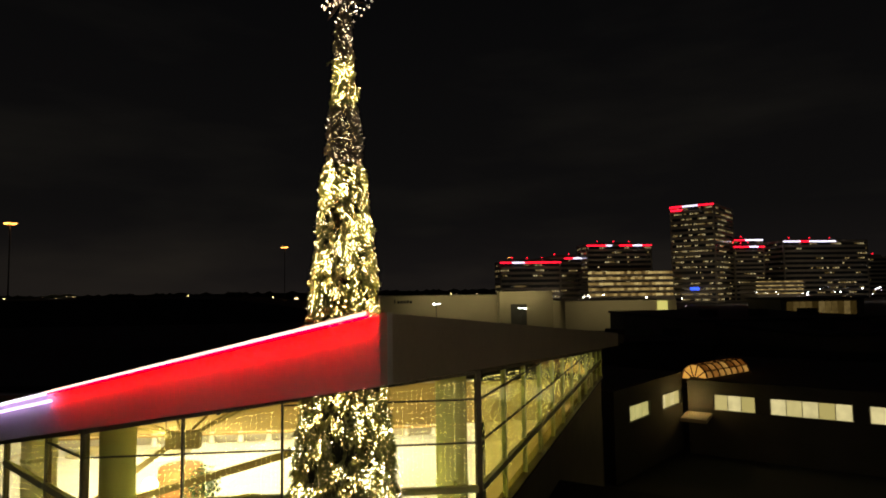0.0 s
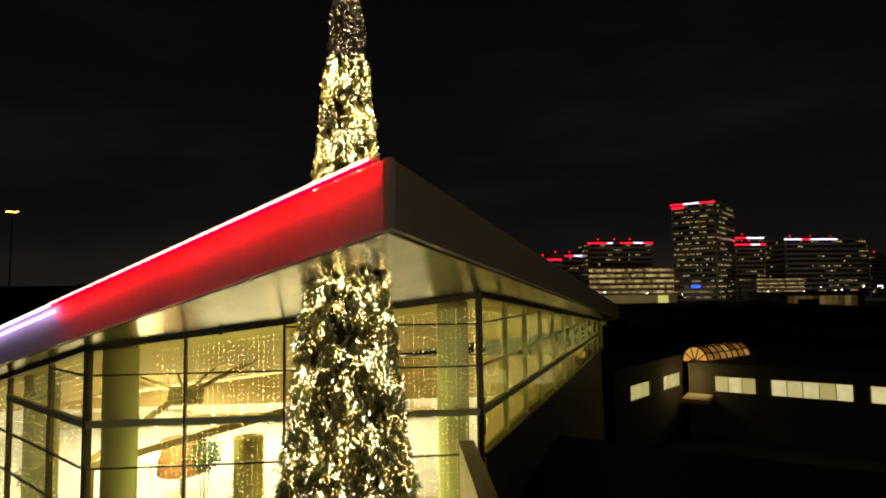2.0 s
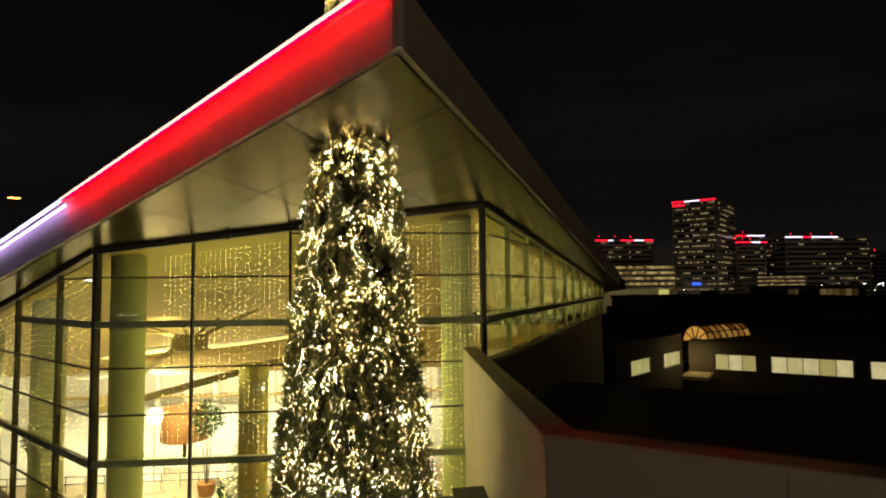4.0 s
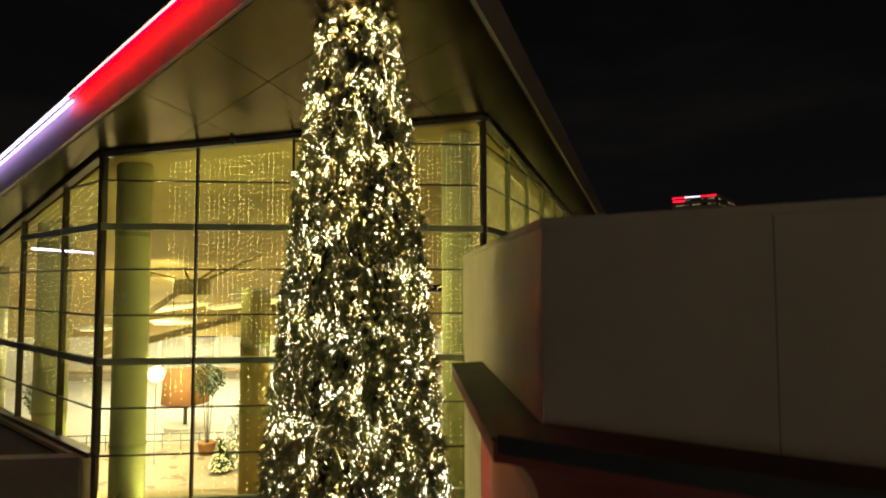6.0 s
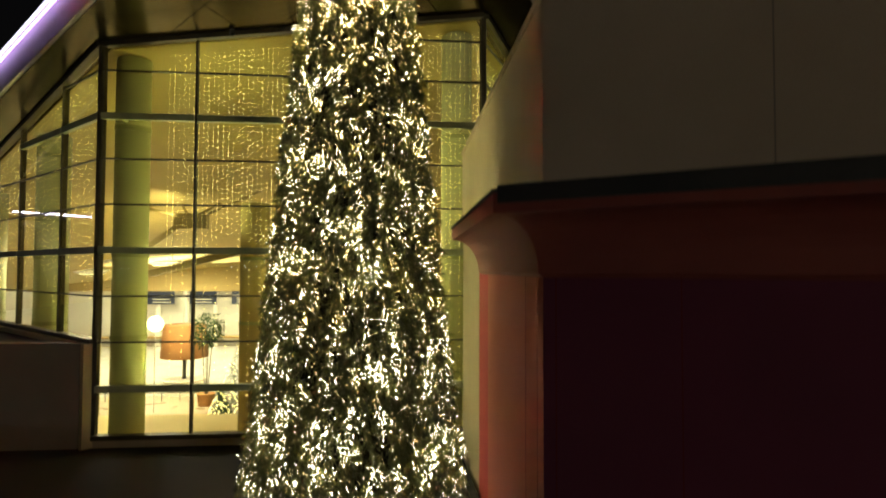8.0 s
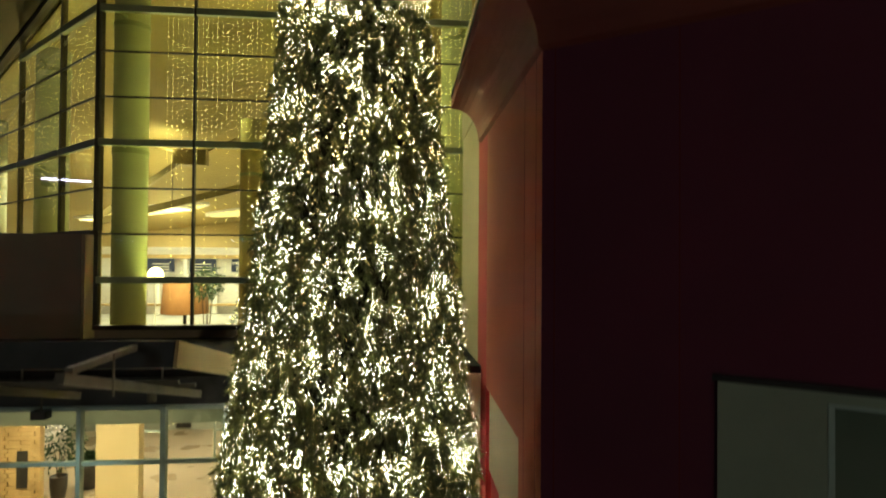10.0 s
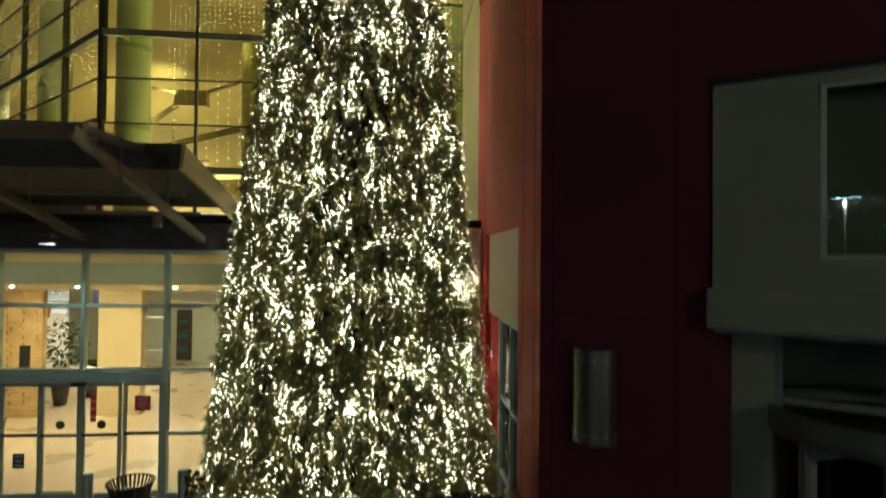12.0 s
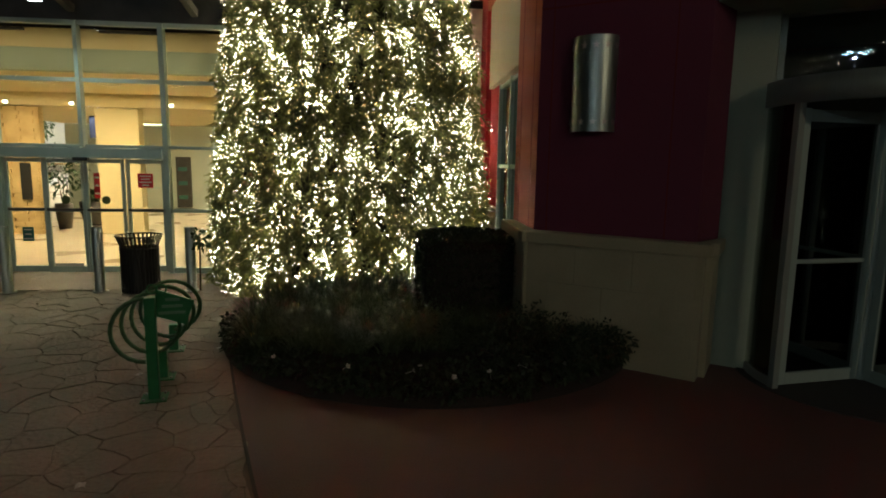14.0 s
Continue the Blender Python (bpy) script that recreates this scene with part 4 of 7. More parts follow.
M_SODIUM, M_LEDWHITE2 = glow("sodium_lamp", (1.0, 0.36, 0.07), 9.0), glow("white_street_lamp", (0.85, 0.95, 1.0), 40.0)
street_lamp(-70.6, 120, 32.1, M_SODIUM, 4, "tall orange car park lamp on a mast", 0.8)
street_lamp(-19.4, 120, 27.1, M_SODIUM, 4, "tall orange car park lamp on a mast", 0.5)
street_lamp(118.5, 560, 47.0, M_SODIUM, 4, "tall orange lamp on a mast")
street_lamp(46.7, 200, 11.4, glow("greenish_street_lamp", (0.9, 1.0, 0.75), 50.0), 2, "white street lamp by the store")
street_lamp(19.0, 220, 12.8, M_LEDWHITE2, 2, "white street lamp by the store")
street_lamp(13.0, -26.0, 12.0, glow("car_park_lamp", (0.95, 0.95, 0.88), 30.0), 4, "white car park lamp on a steel post")
M_PARKWHITE = glow("white_car_park_lamp", (0.50, 0.92, 1.0), 45.0)
street_lamp(-9.1, -14.5, 7.2, M_PARKWHITE, 4, "white four-headed car park lamp on a slim post", 0.46, 0.22)
for lx, ly, lz in ((-22.0, -78.0, 10.5), (-26.5, -80.0, 10.2), (-45.0, -77.0, 10.0)):
    street_lamp(lx, ly, lz, M_PARKWHITE, 2, "white car park lamp far across the lot")
# another wing of the mall, whose eave carries a white light line
wing_w = thing("mall_wing", "dark mall wing with a white light line along its eave", "building", (-62.0, 46.0, 0))
b = bmesh.new()
box(b, (-9.0, -14.0, 0.0), (-0.6, 14.0, 15.0), Matrix.Rotation(radians(-13), 4, "Z"), 0.1)
part("wall", b, M_STUCCO, wing_w)
b = bmesh.new()
slab(b, [(-9.5, 7.0, 16.2), (-9.5, -7.0, 15.2), (2.2, -5.0, 15.2), (-0.2, 6.2, 16.0)], 0.3)
part("roof", b, M_ROOF, wing_w)
b = bmesh.new()
tube(b, (0.45, 4.2, 15.97), (2.5, -5.0, 15.3), 0.10, seg=8)
part("light_tube", b, glow("white_eave_line", (0.72, 0.66, 1.0), 26.0), wing_w, "glowing white light line")

# festoon of bulbs slung over the car park behind the camera, which the dark windows mirror
fest = thing("festoon", "slung string of warm bulbs over the car park", "string light")
fa, fb = Vector((-9.2, -8.4, 5.55)), Vector((-2.9, -12.7, 7.5))
pts = [fa.lerp(fb, k / 30) + Vector((0, 0, 0.28 * (k % 2) - 0.25 * math.sin(math.pi * k / 30))) for k in range(31)]
b = bmesh.new()
for p, q in list(zip(pts[::2], pts[2::2])) + list(zip(pts[1::2], pts[3::2])):
    tube(b, p, q, 0.006, seg=4, cap=False)
part("cable", b, M_BLACK, fest)
for k in (0, 30):
    b = bmesh.new()
    tube(b, (pts[k].x, pts[k].y, 0), pts[k] + Vector((0, 0, 0.4)), 0.05, seg=8)
    part("post", b, M_DARKMETAL, fest)
M_FEST = glow("festoon_bulb", (1.0, 0.85, 0.6), 30.0)
for p in pts:
    b = bmesh.new()
    bmesh.ops.create_icosphere(b, subdivisions=1, radius=0.026, matrix=Matrix.Translation(p - Vector((0, 0, 0.035))))
    part("bulb", b, M_FEST, fest, "glowing bulb")


# ================= the entrance =================
DY = 11.67
entrance = thing("storefront", "glazed entrance front with automatic sliding doors", "shop front", kind="structure")
PX = [-8.1, -6.5, -5.04, -3.6, -2.5]


def bar(name, lo, hi, material, parent, label="", bevel=0.006):
    b = bmesh.new()
    box(b, lo, hi, None, bevel)
    return part(name, b, material, parent, label)


def pane(lo, hi, y, parent, glass=M_DOORGLASS, name="pane"):
    b = bmesh.new()
    b.faces.new([b.verts.new(c) for c in ((lo[0], y, lo[1]), (hi[0], y, lo[1]), (hi[0], y, hi[1]), (lo[0], y, hi[1]))])
    ob = part(name, b, glass, parent)
    ob.visible_shadow = False
    return ob


for x in PX:
    if x == -5.04:
        bar("post", (x - 0.035, DY - 0.08, 2.32), (x + 0.035, DY + 0.08, 4.5), M_ALU, entrance)
    else:
        bar("post", (x - 0.045, DY - 0.08, 0), (x + 0.045, DY + 0.08, 4.5), M_ALU, entrance)
for x0, x1 in zip(PX, PX[1:]):
    for z, h in ((3.49, 0.035), (2.33, 0.03), (4.47, 0.04)):
        bar("rail", (x0 + 0.046, DY - 0.05, z - h), (x1 - 0.046, DY + 0.05, z + h), M_ALU, entrance)
    for za, zb in ((2.36, 3.455), (3.525, 4.43)):
        pane((x0 + 0.046, za), (x1 - 0.046, zb), DY + 0.01, entrance)
# side light beyond the doors
pane((-3.55, 0.1), (-2.55, 2.3), DY + 0.01, entrance)
bar("rail", (-3.554, DY - 0.05, 0.0), (-2.546, DY + 0.05, 0.1), M_ALU, entrance)
bar("rail", (-3.554, DY - 0.05, 1.14), (-2.546, DY + 0.05, 1.20), M_ALU, entrance)
bar("header", (-6.45, DY - 0.13, 2.11), (-3.65, DY + 0.1, 2.295), M_ALU, entrance, "grey automatic door header")
bar("sensor", (-5.16, DY - 0.2, 2.07), (-4.9, DY - 0.131, 2.13), M_BLACK, entrance, "black door sensor")


def door_leaf(x0, x1, y, label):
    d = thing("sliding_door", label, "door", group="entrance doors")
    for lo, hi in (((x0, y - 0.025, 0.02), (x0 + 0.06, y + 0.025, 2.105)), ((x1 - 0.06, y - 0.025, 0.02), (x1, y + 0.025, 2.105)),
                   ((x0 + 0.061, y - 0.024, 2.03), (x1 - 0.061, y + 0.024, 2.10)), ((x0 + 0.061, y - 0.024, 0.02), (x1 - 0.061, y + 0.024, 0.13)),
                   ((x0 + 0.061, y - 0.024, 1.14), (x1 - 0.061, y + 0.024, 1.19))):
        bar("door_frame", lo, hi, M_ALU, d)
    bar("push_bar", (x0 + 0.04, y - 0.075, 1.155), (x1 - 0.04, y - 0.03, 1.205), M_DARKMETAL, d, "dark brown push bar")
    pane((x0 + 0.06, 0.13), (x1 - 0.06, 1.14), y, d)
    pane((x0 + 0.06, 1.19), (x1 - 0.06, 2.03), y, d)
    return d


LEAVES = [-6.44, -5.74, -5.045, -4.345, -3.655]
leaves = []
for k in range(4):
    leaves.append(door_leaf(LEAVES[k], LEAVES[k + 1] - 0.005, DY - (0.03 if k in (1, 2) else -0.03), "closed glass sliding door leaf in an aluminium frame"))
M_SIGNRED = surface("red_notice", (0.55, 0.02, 0.03), (0.62, 0.03, 0.04), 0.5, bump=0)
M_SIGNPALE = surface("faded_green_print", (0.10, 0.20, 0.12), (0.16, 0.28, 0.18), 0.6, bump=0)
M_SIGNTEXT = surface("pale_print", (0.7, 0.68, 0.6), (0.8, 0.78, 0.7), 0.6, bump=0)
M_STICKER = surface("dark_green_sticker", (0.05, 0.07, 0.02), (0.09, 0.11, 0.03), 0.6, bump=0)
M_BLUESIGN = surface("blue_green_notice", (0.02, 0.09, 0.12), (0.03, 0.16, 0.10), 0.5, bump=0)


def notice(x, z, w, h, y, material, label, lines):
    s = thing("notice", label, "sign")
    bar("plate", (x - w / 2, y - 0.012, z - h / 2), (x + w / 2, y - 0.006, z + h / 2), material, s, "", 0)
    for k in range(lines):
        zz = z + h * (0.32 - 0.64 * k / max(lines - 1, 1))
        ww = w * (0.36, 0.28, 0.40, 0.22)[k % 4]
        bar("print_line", (x - ww, y - 0.015, zz - h * 0.035), (x + ww, y - 0.0125, zz + h * 0.035), M_SIGNTEXT, s, "", 0)
    return s


notice(-4.0, 1.72, 0.27, 0.26, DY, M_SIGNRED, "red notice on the glass door", 4)
notice(-4.86, 1.62, 0.10, 0.46, DY + 0.02, M_SIGNRED, "narrow red notice behind the door", 3)
notice(-6.1, 0.72, 0.19, 0.26, DY, M_BLUESIGN, "small blue-green notice on the glass", 3)
notice(-5.4, 0.16, 0.5, 0.05, DY - 0.05, M_SIGNTEXT, "pale printed strip at the foot of the door", 0)
for x in (-5.38, -4.68):
    b = bmesh.new()
    tube(b, (x, DY - 0.075, 1.36), (x, DY - 0.062, 1.36), 0.075, seg=20)
    s = part("round_sticker", b, M_STICKER)
    tagged(s, "round dark green sticker on the door glass", "sticker")
# walls beside and over the entrance
wall("wall_entrance_over", (-16.0, DY + 0.02), (-2.46, DY + 0.02), 4.51, 5.0, M_DARKMETAL, "dark band over the entrance", 0.25)
wall("wall_entrance_side", (-2.44, DY + 0.02), (2.2, DY + 0.02), 0.0, 5.0, M_STUCCO, "beige stucco wall behind the tree", 0.25)
b = bmesh.new()
slab(b, [(-16, DY, 5.15), (2.2, DY, 5.15), (2.2, 16.0, 5.15), (-16, 16.0, 5.15)], 0.14)
tagged(part("roof_entrance", b, M_ROOF), "flat dark roof over the vestibule", "roof", kind="structure")

# canopy on outrigger beams
canopy = thing("canopy", "sloping dark entrance canopy on tan steel beams", "canopy")
b = bmesh.new()
slab(b, [(-2.62, 9.2, 6.0), (-2.4, DY - 0.02, 5.38), (-16.0, DY - 0.02, 5.38), (-16.0, 9.2, 6.0)], 0.08)
part("deck", b, M_DARKMETAL, canopy, "dark canopy roof sheet")
b = bmesh.new()
rod(b, (-2.6, 9.17, 5.82), (-16, 9.17, 5.82), 0.05, 0.38)
part("front_fascia", b, M_DARKMETAL, canopy, "dark front edge")
# the tree's yellow light on this edge is put into its tan colour
b = bmesh.new()
rod(b, (-2.57, 9.17, 5.82), (-2.38, DY - 0.03, 5.2), 0.05, 0.38)
part("side_fascia", b, M_TANBAND, canopy, "side edge, tan for the tree's yellow light")
for bx in (-3.12, -5.2, -7.3, -9.4):
    b = bmesh.new()
    rod(b, (bx - 0.12, 7.45, 5.83), (bx + 0.12, DY - 0.02, 4.70), 0.11, 0.13)
    part("outrigger", b, M_CANOPY, canopy, "tan steel beam")
    b = bmesh.new()
    rod(b, (bx - 0.10, 7.6, 5.88), (bx, 9.3, 5.92), 0.09, 0.09)
    part("upper_strut", b, M_CANOPY, canopy)
    for yy, zt in ((8.5, 5.88), (10.2, 5.62)):
        b = bmesh.new()
        tube(b, (bx, yy, zt - 0.5), (bx, yy, zt + 0.06), 0.016, seg=6)
        part("hanger", b, M_CANOPY, canopy)
for yy, zz in ((9.7, 5.32), (10.5, 5.10)):
    b = bmesh.new()
    rod(b, (-2.7, yy, zz), (-16, yy, zz), 0.06, 0.06)
    part("purlin", b, M_CANOPY, canopy)
b = bmesh.new()
tube(b, (-3.35, 10.4, 4.86), (-3.35, 10.4, 5.08), 0.075, seg=14)
fl = part("floodlight", b, M_CANOPY)
tagged(fl, "small unlit cylindrical floodlight under the canopy", "lamp")
b = bmesh.new()
box(b, (-5.25, 10.5, 4.57), (-5.01, 10.7, 4.71), None, 0.02)
tube(b, (-5.13, 10.6, 4.70), (-5.13, 10.6, 4.95), 0.02, seg=8)
dl = tagged(part("downlight", b, M_DARKMETAL), "square canopy downlight with a white lens", "lamp")
b = bmesh.new()
box(b, (-5.22, 10.53, 4.5675), (-5.04, 10.67, 4.5690))
part("lens", b, glow("white_downlight_lens", (0.9, 0.97, 1.0), 12.0), dl, "glowing white lens")

# ================= vestibule seen through the doors =================
wall("wall_vestibule_west", (-12.5, DY + 0.3), (-12.5, 17.0), 0.0, 4.5, M_WALLIN, "cream vestibule side wall", 0.2)
b = bmesh.new()
slab(b, [(-12.5, 13.2, 3.915), (2.1, 13.2, 3.915), (2.1, 17.3, 3.915), (-12.5, 17.3, 3.915)], 0.1)
tagged(part("ceiling", b, M_WALLIN), "cream vestibule ceiling", "ceiling", kind="structure")
b = bmesh.new()
slab(b, [(-12.5, 17.4, 3.6), (2.1, 17.4, 3.6), (2.1, 26.0, 3.6), (-12.5, 26.0, 3.6)], 0.13)
tagged(part("ceiling_inner", b, M_WALLIN), "lower cream ceiling of the lobby", "ceiling", kind="structure")
wall("wall_bulkhead", (-12.5, 13.0), (2.1, 13.0), 3.815, 4.25, M_GREY, "grey bulkhead behind the entrance glass", 0.2)
wall("wall_bulkhead_upper", (-12.5, 12.98), (2.1, 12.98), 4.25, 4.62, M_WALLIN, "cream upper bulkhead behind the entrance glass", 0.2)
wall("wall_bulkhead_inner", (-12.5, 17.3), (2.1, 17.3), 3.47, 3.92, M_WALLIN, "cream bulkhead with small lights", 0.1)
for x, z in ((-10.2, 3.54), (-9.55, 3.54), (-5.35, 3.54), (-7.9, 3.54)):
    b = bmesh.new()
    tube(b, (x, 17.27, z), (x, 17.298, z), 0.07, seg=16)
    rl = tagged(part("recessed_light", b, M_ALU), "round recessed light in the bulkhead", "lamp", group="vestibule downlights")
    b = bmesh.new()
    lathe(b, [(0.06, 0.0), (0.06, 0.014)], 16, Matrix.Translation((x, 17.269, z)) @ Matrix.Diagonal((1, 1, 0.5, 1)) @ Matrix.Rotation(radians(90), 4, "X"))
    part("lens", b, glow("recessed_lens", (1.0, 0.9, 0.7), 9.0), rl, "glowing lens")
for x in (-7.2, -4.6):
    b = bmesh.new()
    box(b, (x - 0.6, 12.90, 4.55), (x + 0.6, 12.978, 4.60))
    tagged(part("ceiling_vent", b, M_DARKMETAL), "slim dark air vent in the bulkhead", "vent")


def column(x, y, w, z1, material, label, round_=False, z0=0.0, category="column"):
    b = bmesh.new()
    if round_:
        lathe(b, [(w, z0), (w, z1)], 28, Matrix.Translation((x, y, 0)))
    else:
        box(b, (x - w, y - w, z0), (x + w, y + w, z1), None, 0.02)
    return tagged(part("column", b, material, None, "", round_), label, category, kind="structure")


b = bmesh.new()
box(b, (-10.37, 17.5, 0.0), (-8.87, 17.72, 3.46), None, 0.02)
tagged(part("column", b, M_TANBRICK), "tan stone-clad pier of the lobby", "column", kind="structure")
b = bmesh.new()
box(b, (-7.47, 17.55, 0.0), (-6.33, 17.9, 3.46), None, 0.02)
tagged(part("column", b, M_WALLIN), "flat cream pillar of the lobby", "column", kind="structure")
# courses of the tan stone pillar
for k in range(31):
    for q in range(6):
        x0 = -10.38 + q * 0.31 - (0.16 if k % 2 else 0) + 0.05 * math.sin(3.1 * k + q)
        x1 = min(x0 + 0.30, -8.86)
        if x1 - max(x0, -10.38) < 0.05:
            continue
        b = bmesh.new()
        box(b, (max(x0, -10.38), 17.47 - 0.012 * (math.sin(5.3 * k + 2.1 * q) + 1), 0.01 + k * 0.111), (x1, 17.498, 0.112 + k * 0.111))
        st_ = part("stone_course", b, M_TANBRICK)
        st_.parent = bpy.data.objects["column"]
b = bmesh.new()
box(b, (-9.42, 17.42, 0.95), (-9.14, 17.44, 1.95), None, 0.01)
tagged(part("wall_display", b, M_BLACK), "narrow dark display panel on the stone pillar", "display")
b = bmesh.new()
box(b, (-9.2, 21.0, 2.74), (-8.72, 21.02, 3.46))
tagged(part("hanging_banner", b, surface("blue_banner_cloth", (0.012, 0.022, 0.09), (0.02, 0.035, 0.13), 0.8, bump=0.1)), "blue cloth banner hung from the lobby ceiling", "banner")
# inner door screen
scr = thing("inner_screen", "inner glazed screen with grey frames", "glass screen", kind="structure")
for x in (-8.0, -7.25, -5.55, -4.75, -3.95, -3.0, -2.2):
    bar("post", (x - 0.03, 22.0, 0), (x + 0.03, 22.1, 3.3), M_ALU, scr)
for x0, x1 in ((-8.0, -7.25), (-5.55, -4.75), (-4.75, -3.95), (-3.95, -3.0), (-3.0, -2.2)):
    for z in (1.1, 2.25, 3.27):
        bar("rail", (x0 + 0.031, 22.01, z - 0.03), (x1 - 0.031, 22.09, z + 0.03), M_ALU, scr)
M_POT = surface("dark_glazed_pot", (0.03, 0.028, 0.026), (0.06, 0.055, 0.05), 0.35, scale=4, fine=40, bump=0.1)
M_LEAF = surface("dark_green_leaves", (0.02, 0.05, 0.012), (0.05, 0.10, 0.03), 0.5, scale=4, fine=30, bump=0.0)


def leaf_cloud(name, centre, radius, count, size, material, parent=None, label="", seed=1, squash=1.0, kind="", solid=False, width=0.45):
    """Many small folded leaves scattered in or on a rounded volume."""
    r_ = np.random.default_rng(seed)
    vs, fs = [], []
    for _ in range(count):
        d = r_.normal(0, 1, 3)
        d /= np.linalg.norm(d)
        rad = radius * (r_.random() ** (0.12 if solid else 0.35))
        c = np.array(centre) + d * rad * np.array((1, 1, squash)) * (0.85 + 0.25 * noise.noise(Vector(d * 2.3)))
        a = d + r_.normal(0, 0.7, 3)
        a /= np.linalg.norm(a)
        s = np.cross(a, r_.normal(0, 1, 3))
        s /= np.linalg.norm(s)
        l_ = size * (0.6 + 0.8 * r_.random())
        i = len(vs)
        vs += [tuple(c), tuple(c + a * l_ * 0.5 + s * l_ * width * 0.5), tuple(c + a * l_ - np.array((0, 0, 0.2 * l_))), tuple(c + a * l_ * 0.5 - s * l_ * width * 0.5)]
        fs.append((i, i + 1, i + 2, i + 3))
    me_ = bpy.data.meshes.new(name)
    me_.from_pydata(vs, [], fs)
    me_.materials.append(material)
    ob = new(name, me_)
    if parent is not None:
        ob.parent = parent
    return tagged(ob, label, kind=kind)


def potted_plant(x, y, r, h, crown, label, seed):
    p = thing("potted_plant", label, "plant", (x, y, 0))
    b = bmesh.new()
    lathe(b, [(r * 0.7, 0.0), (r * 0.95, h * 0.55), (r, h), (r * 0.9, h), (r * 0.86, h - 0.05)], 20)
    part("pot", b, M_POT, p, "dark rounded pot", True)
    b = bmesh.new()
    for k in range(3):
        tube(b, (0.03 * k - 0.03, 0, h - 0.06), (0.12 * (k - 1), 0.05 * k, h + crown * 0.6), 0.018, 0.01, 6)
    part("stem", b, M_BROWN, p)
    leaf_cloud("foliage", (0, 0, h + crown * 0.75), crown * 0.6, 320, 0.16, M_LEAF, p, "dark green leaves", seed, 1.2, "stuff")
    return p


potted_plant(-9.1, 18.9, 0.24, 0.75, 1.25, "leafy plant in a tall dark pot", 3)
potted_plant(-8.75, 20.0, 0.42, 0.75, 0.22, "low dark round pot with little planting", 4)
# small string lights swagged over the vestibule
M_STRINGDOT = glow("swag_light", (1.0, 0.85, 0.5), 5.0)
sw = thing("string_light", "swagged warm string light in the vestibule", "string light")
vs, fs = [], []
cv = []
for k in range(90):
    x = -9.6 + 7.2 * k / 89
    z = 3.79 - 0.16 * abs(math.sin(k * math.pi / 15)) + 0.02 * math.sin(k * 2.7)
    cv.append((x, 13.6, z))
    i = len(vs)
    vs += [(x + 0.007 * o[0], 13.6 + 0.007 * o[1], z - 0.012 + 0.007 * o[2]) for o in OCT]
    fs += [tuple(i + j for j in f) for f in OCTF]
me = bpy.data.meshes.new("bulb")
me.from_pydata(vs, [], fs)
me.materials.append(M_STRINGDOT)
o_ = new("bulb", me)
o_.parent = sw
tagged(o_, "tiny warm bulbs", kind="stuff")
b = bmesh.new()
for p, q in zip(cv, cv[1:]):
    tube(b, p, q, 0.004, seg=4, cap=False)
part("cable", b, M_BLACK, sw)

def sweep(bm, pts, r, seg=8):
    """A bent pipe along pts, as one skin."""
    rows = []
    for i, p in enumerate(pts):
        d = (pts[min(i + 1, len(pts) - 1)] - pts[max(i - 1, 0)]).normalized()
        q = d.to_track_quat("Z", "Y").to_matrix()
        rows.append([bm.verts.new(p + q @ Vector((r * math.cos(2 * math.pi * k / seg), r * math.sin(2 * math.pi * k / seg), 0))) for k in range(seg)])
    for a, c in zip(rows, rows[1:]):
        base_k = min(range(seg), key=lambda k: (c[k].co - a[0].co).length)
        for k in range(seg):
            bm.faces.new((a[k], a[(k + 1) % seg], c[(k + 1 + base_k) % seg], c[(k + base_k) % seg]))
    bm.faces.new(rows[0][::-1])
    bm.faces.new(rows[-1])
    return bm


# ================= bollards, bin, cycle rack =================
def bollard(x, y):
    b = bmesh.new()
    lathe(b, [(0.085, 0.0), (0.085, 0.01), (0.078, 0.02), (0.078, 1.03), (0.072, 1.045), (0.0, 1.05)][:-1], 24)
    t = thing("bollard", "round brushed steel bollard on the pavement", "bollard", (x, y, 0), group="bollards at the entrance")
    part("sleeve", b, M_STEEL, t, "", True)
    b = bmesh.new()
    lathe(b, [(0.12, 0.0), (0.12, 0.012), (0.086, 0.014)], 24)
    part("base_ring", b, M_STEEL, t)
    return t


b0 = bollard(-2.76, 10.07)
copy_thing(b0, pose(-4.16, 10.02, 0))
copy_thing(b0, pose(-5.52, 9.97, 0))
bin_ = thing("litter_bin", "black slatted metal litter bin with flared rim", "litter bin", (-3.5, 9.95, 0))
b = bmesh.new()
lathe(b, [(0.25, 0.03), (0.26, 0.05), (0.26, 0.74), (0.24, 0.74), (0.24, 0.06)], 28)
part("body", b, M_BLACK, bin_)
for k in range(32):
    a = 2 * math.pi * k / 32
    m = Matrix.Rotation(a, 4, "Z")
    b = bmesh.new()
    rod(b, m @ Vector((0.275, 0, 0.03)), m @ Vector((0.275, 0, 0.76)), 0.03, 0.008)
    rod(b, m @ Vector((0.275, 0, 0.76)), m @ Vector((0.34, 0, 0.92)), 0.03, 0.008)
    part("slat", b, M_BLACK, bin_)
for r, z in ((0.34, 0.92), (0.283, 0.1), (0.283, 0.72)):
    b = bmesh.new()
    sweep(b, [Vector((r * math.cos(2 * math.pi * k / 32), r * math.sin(2 * math.pi * k / 32), z)) for k in range(33)], 0.012, 6)
    part("hoop", b, M_BLACK, bin_)

M_GREENPAINT = surface("green_enamel", (0.012, 0.12, 0.035), (0.025, 0.19, 0.06), 0.4, scale=6, fine=60, bump=0.1)
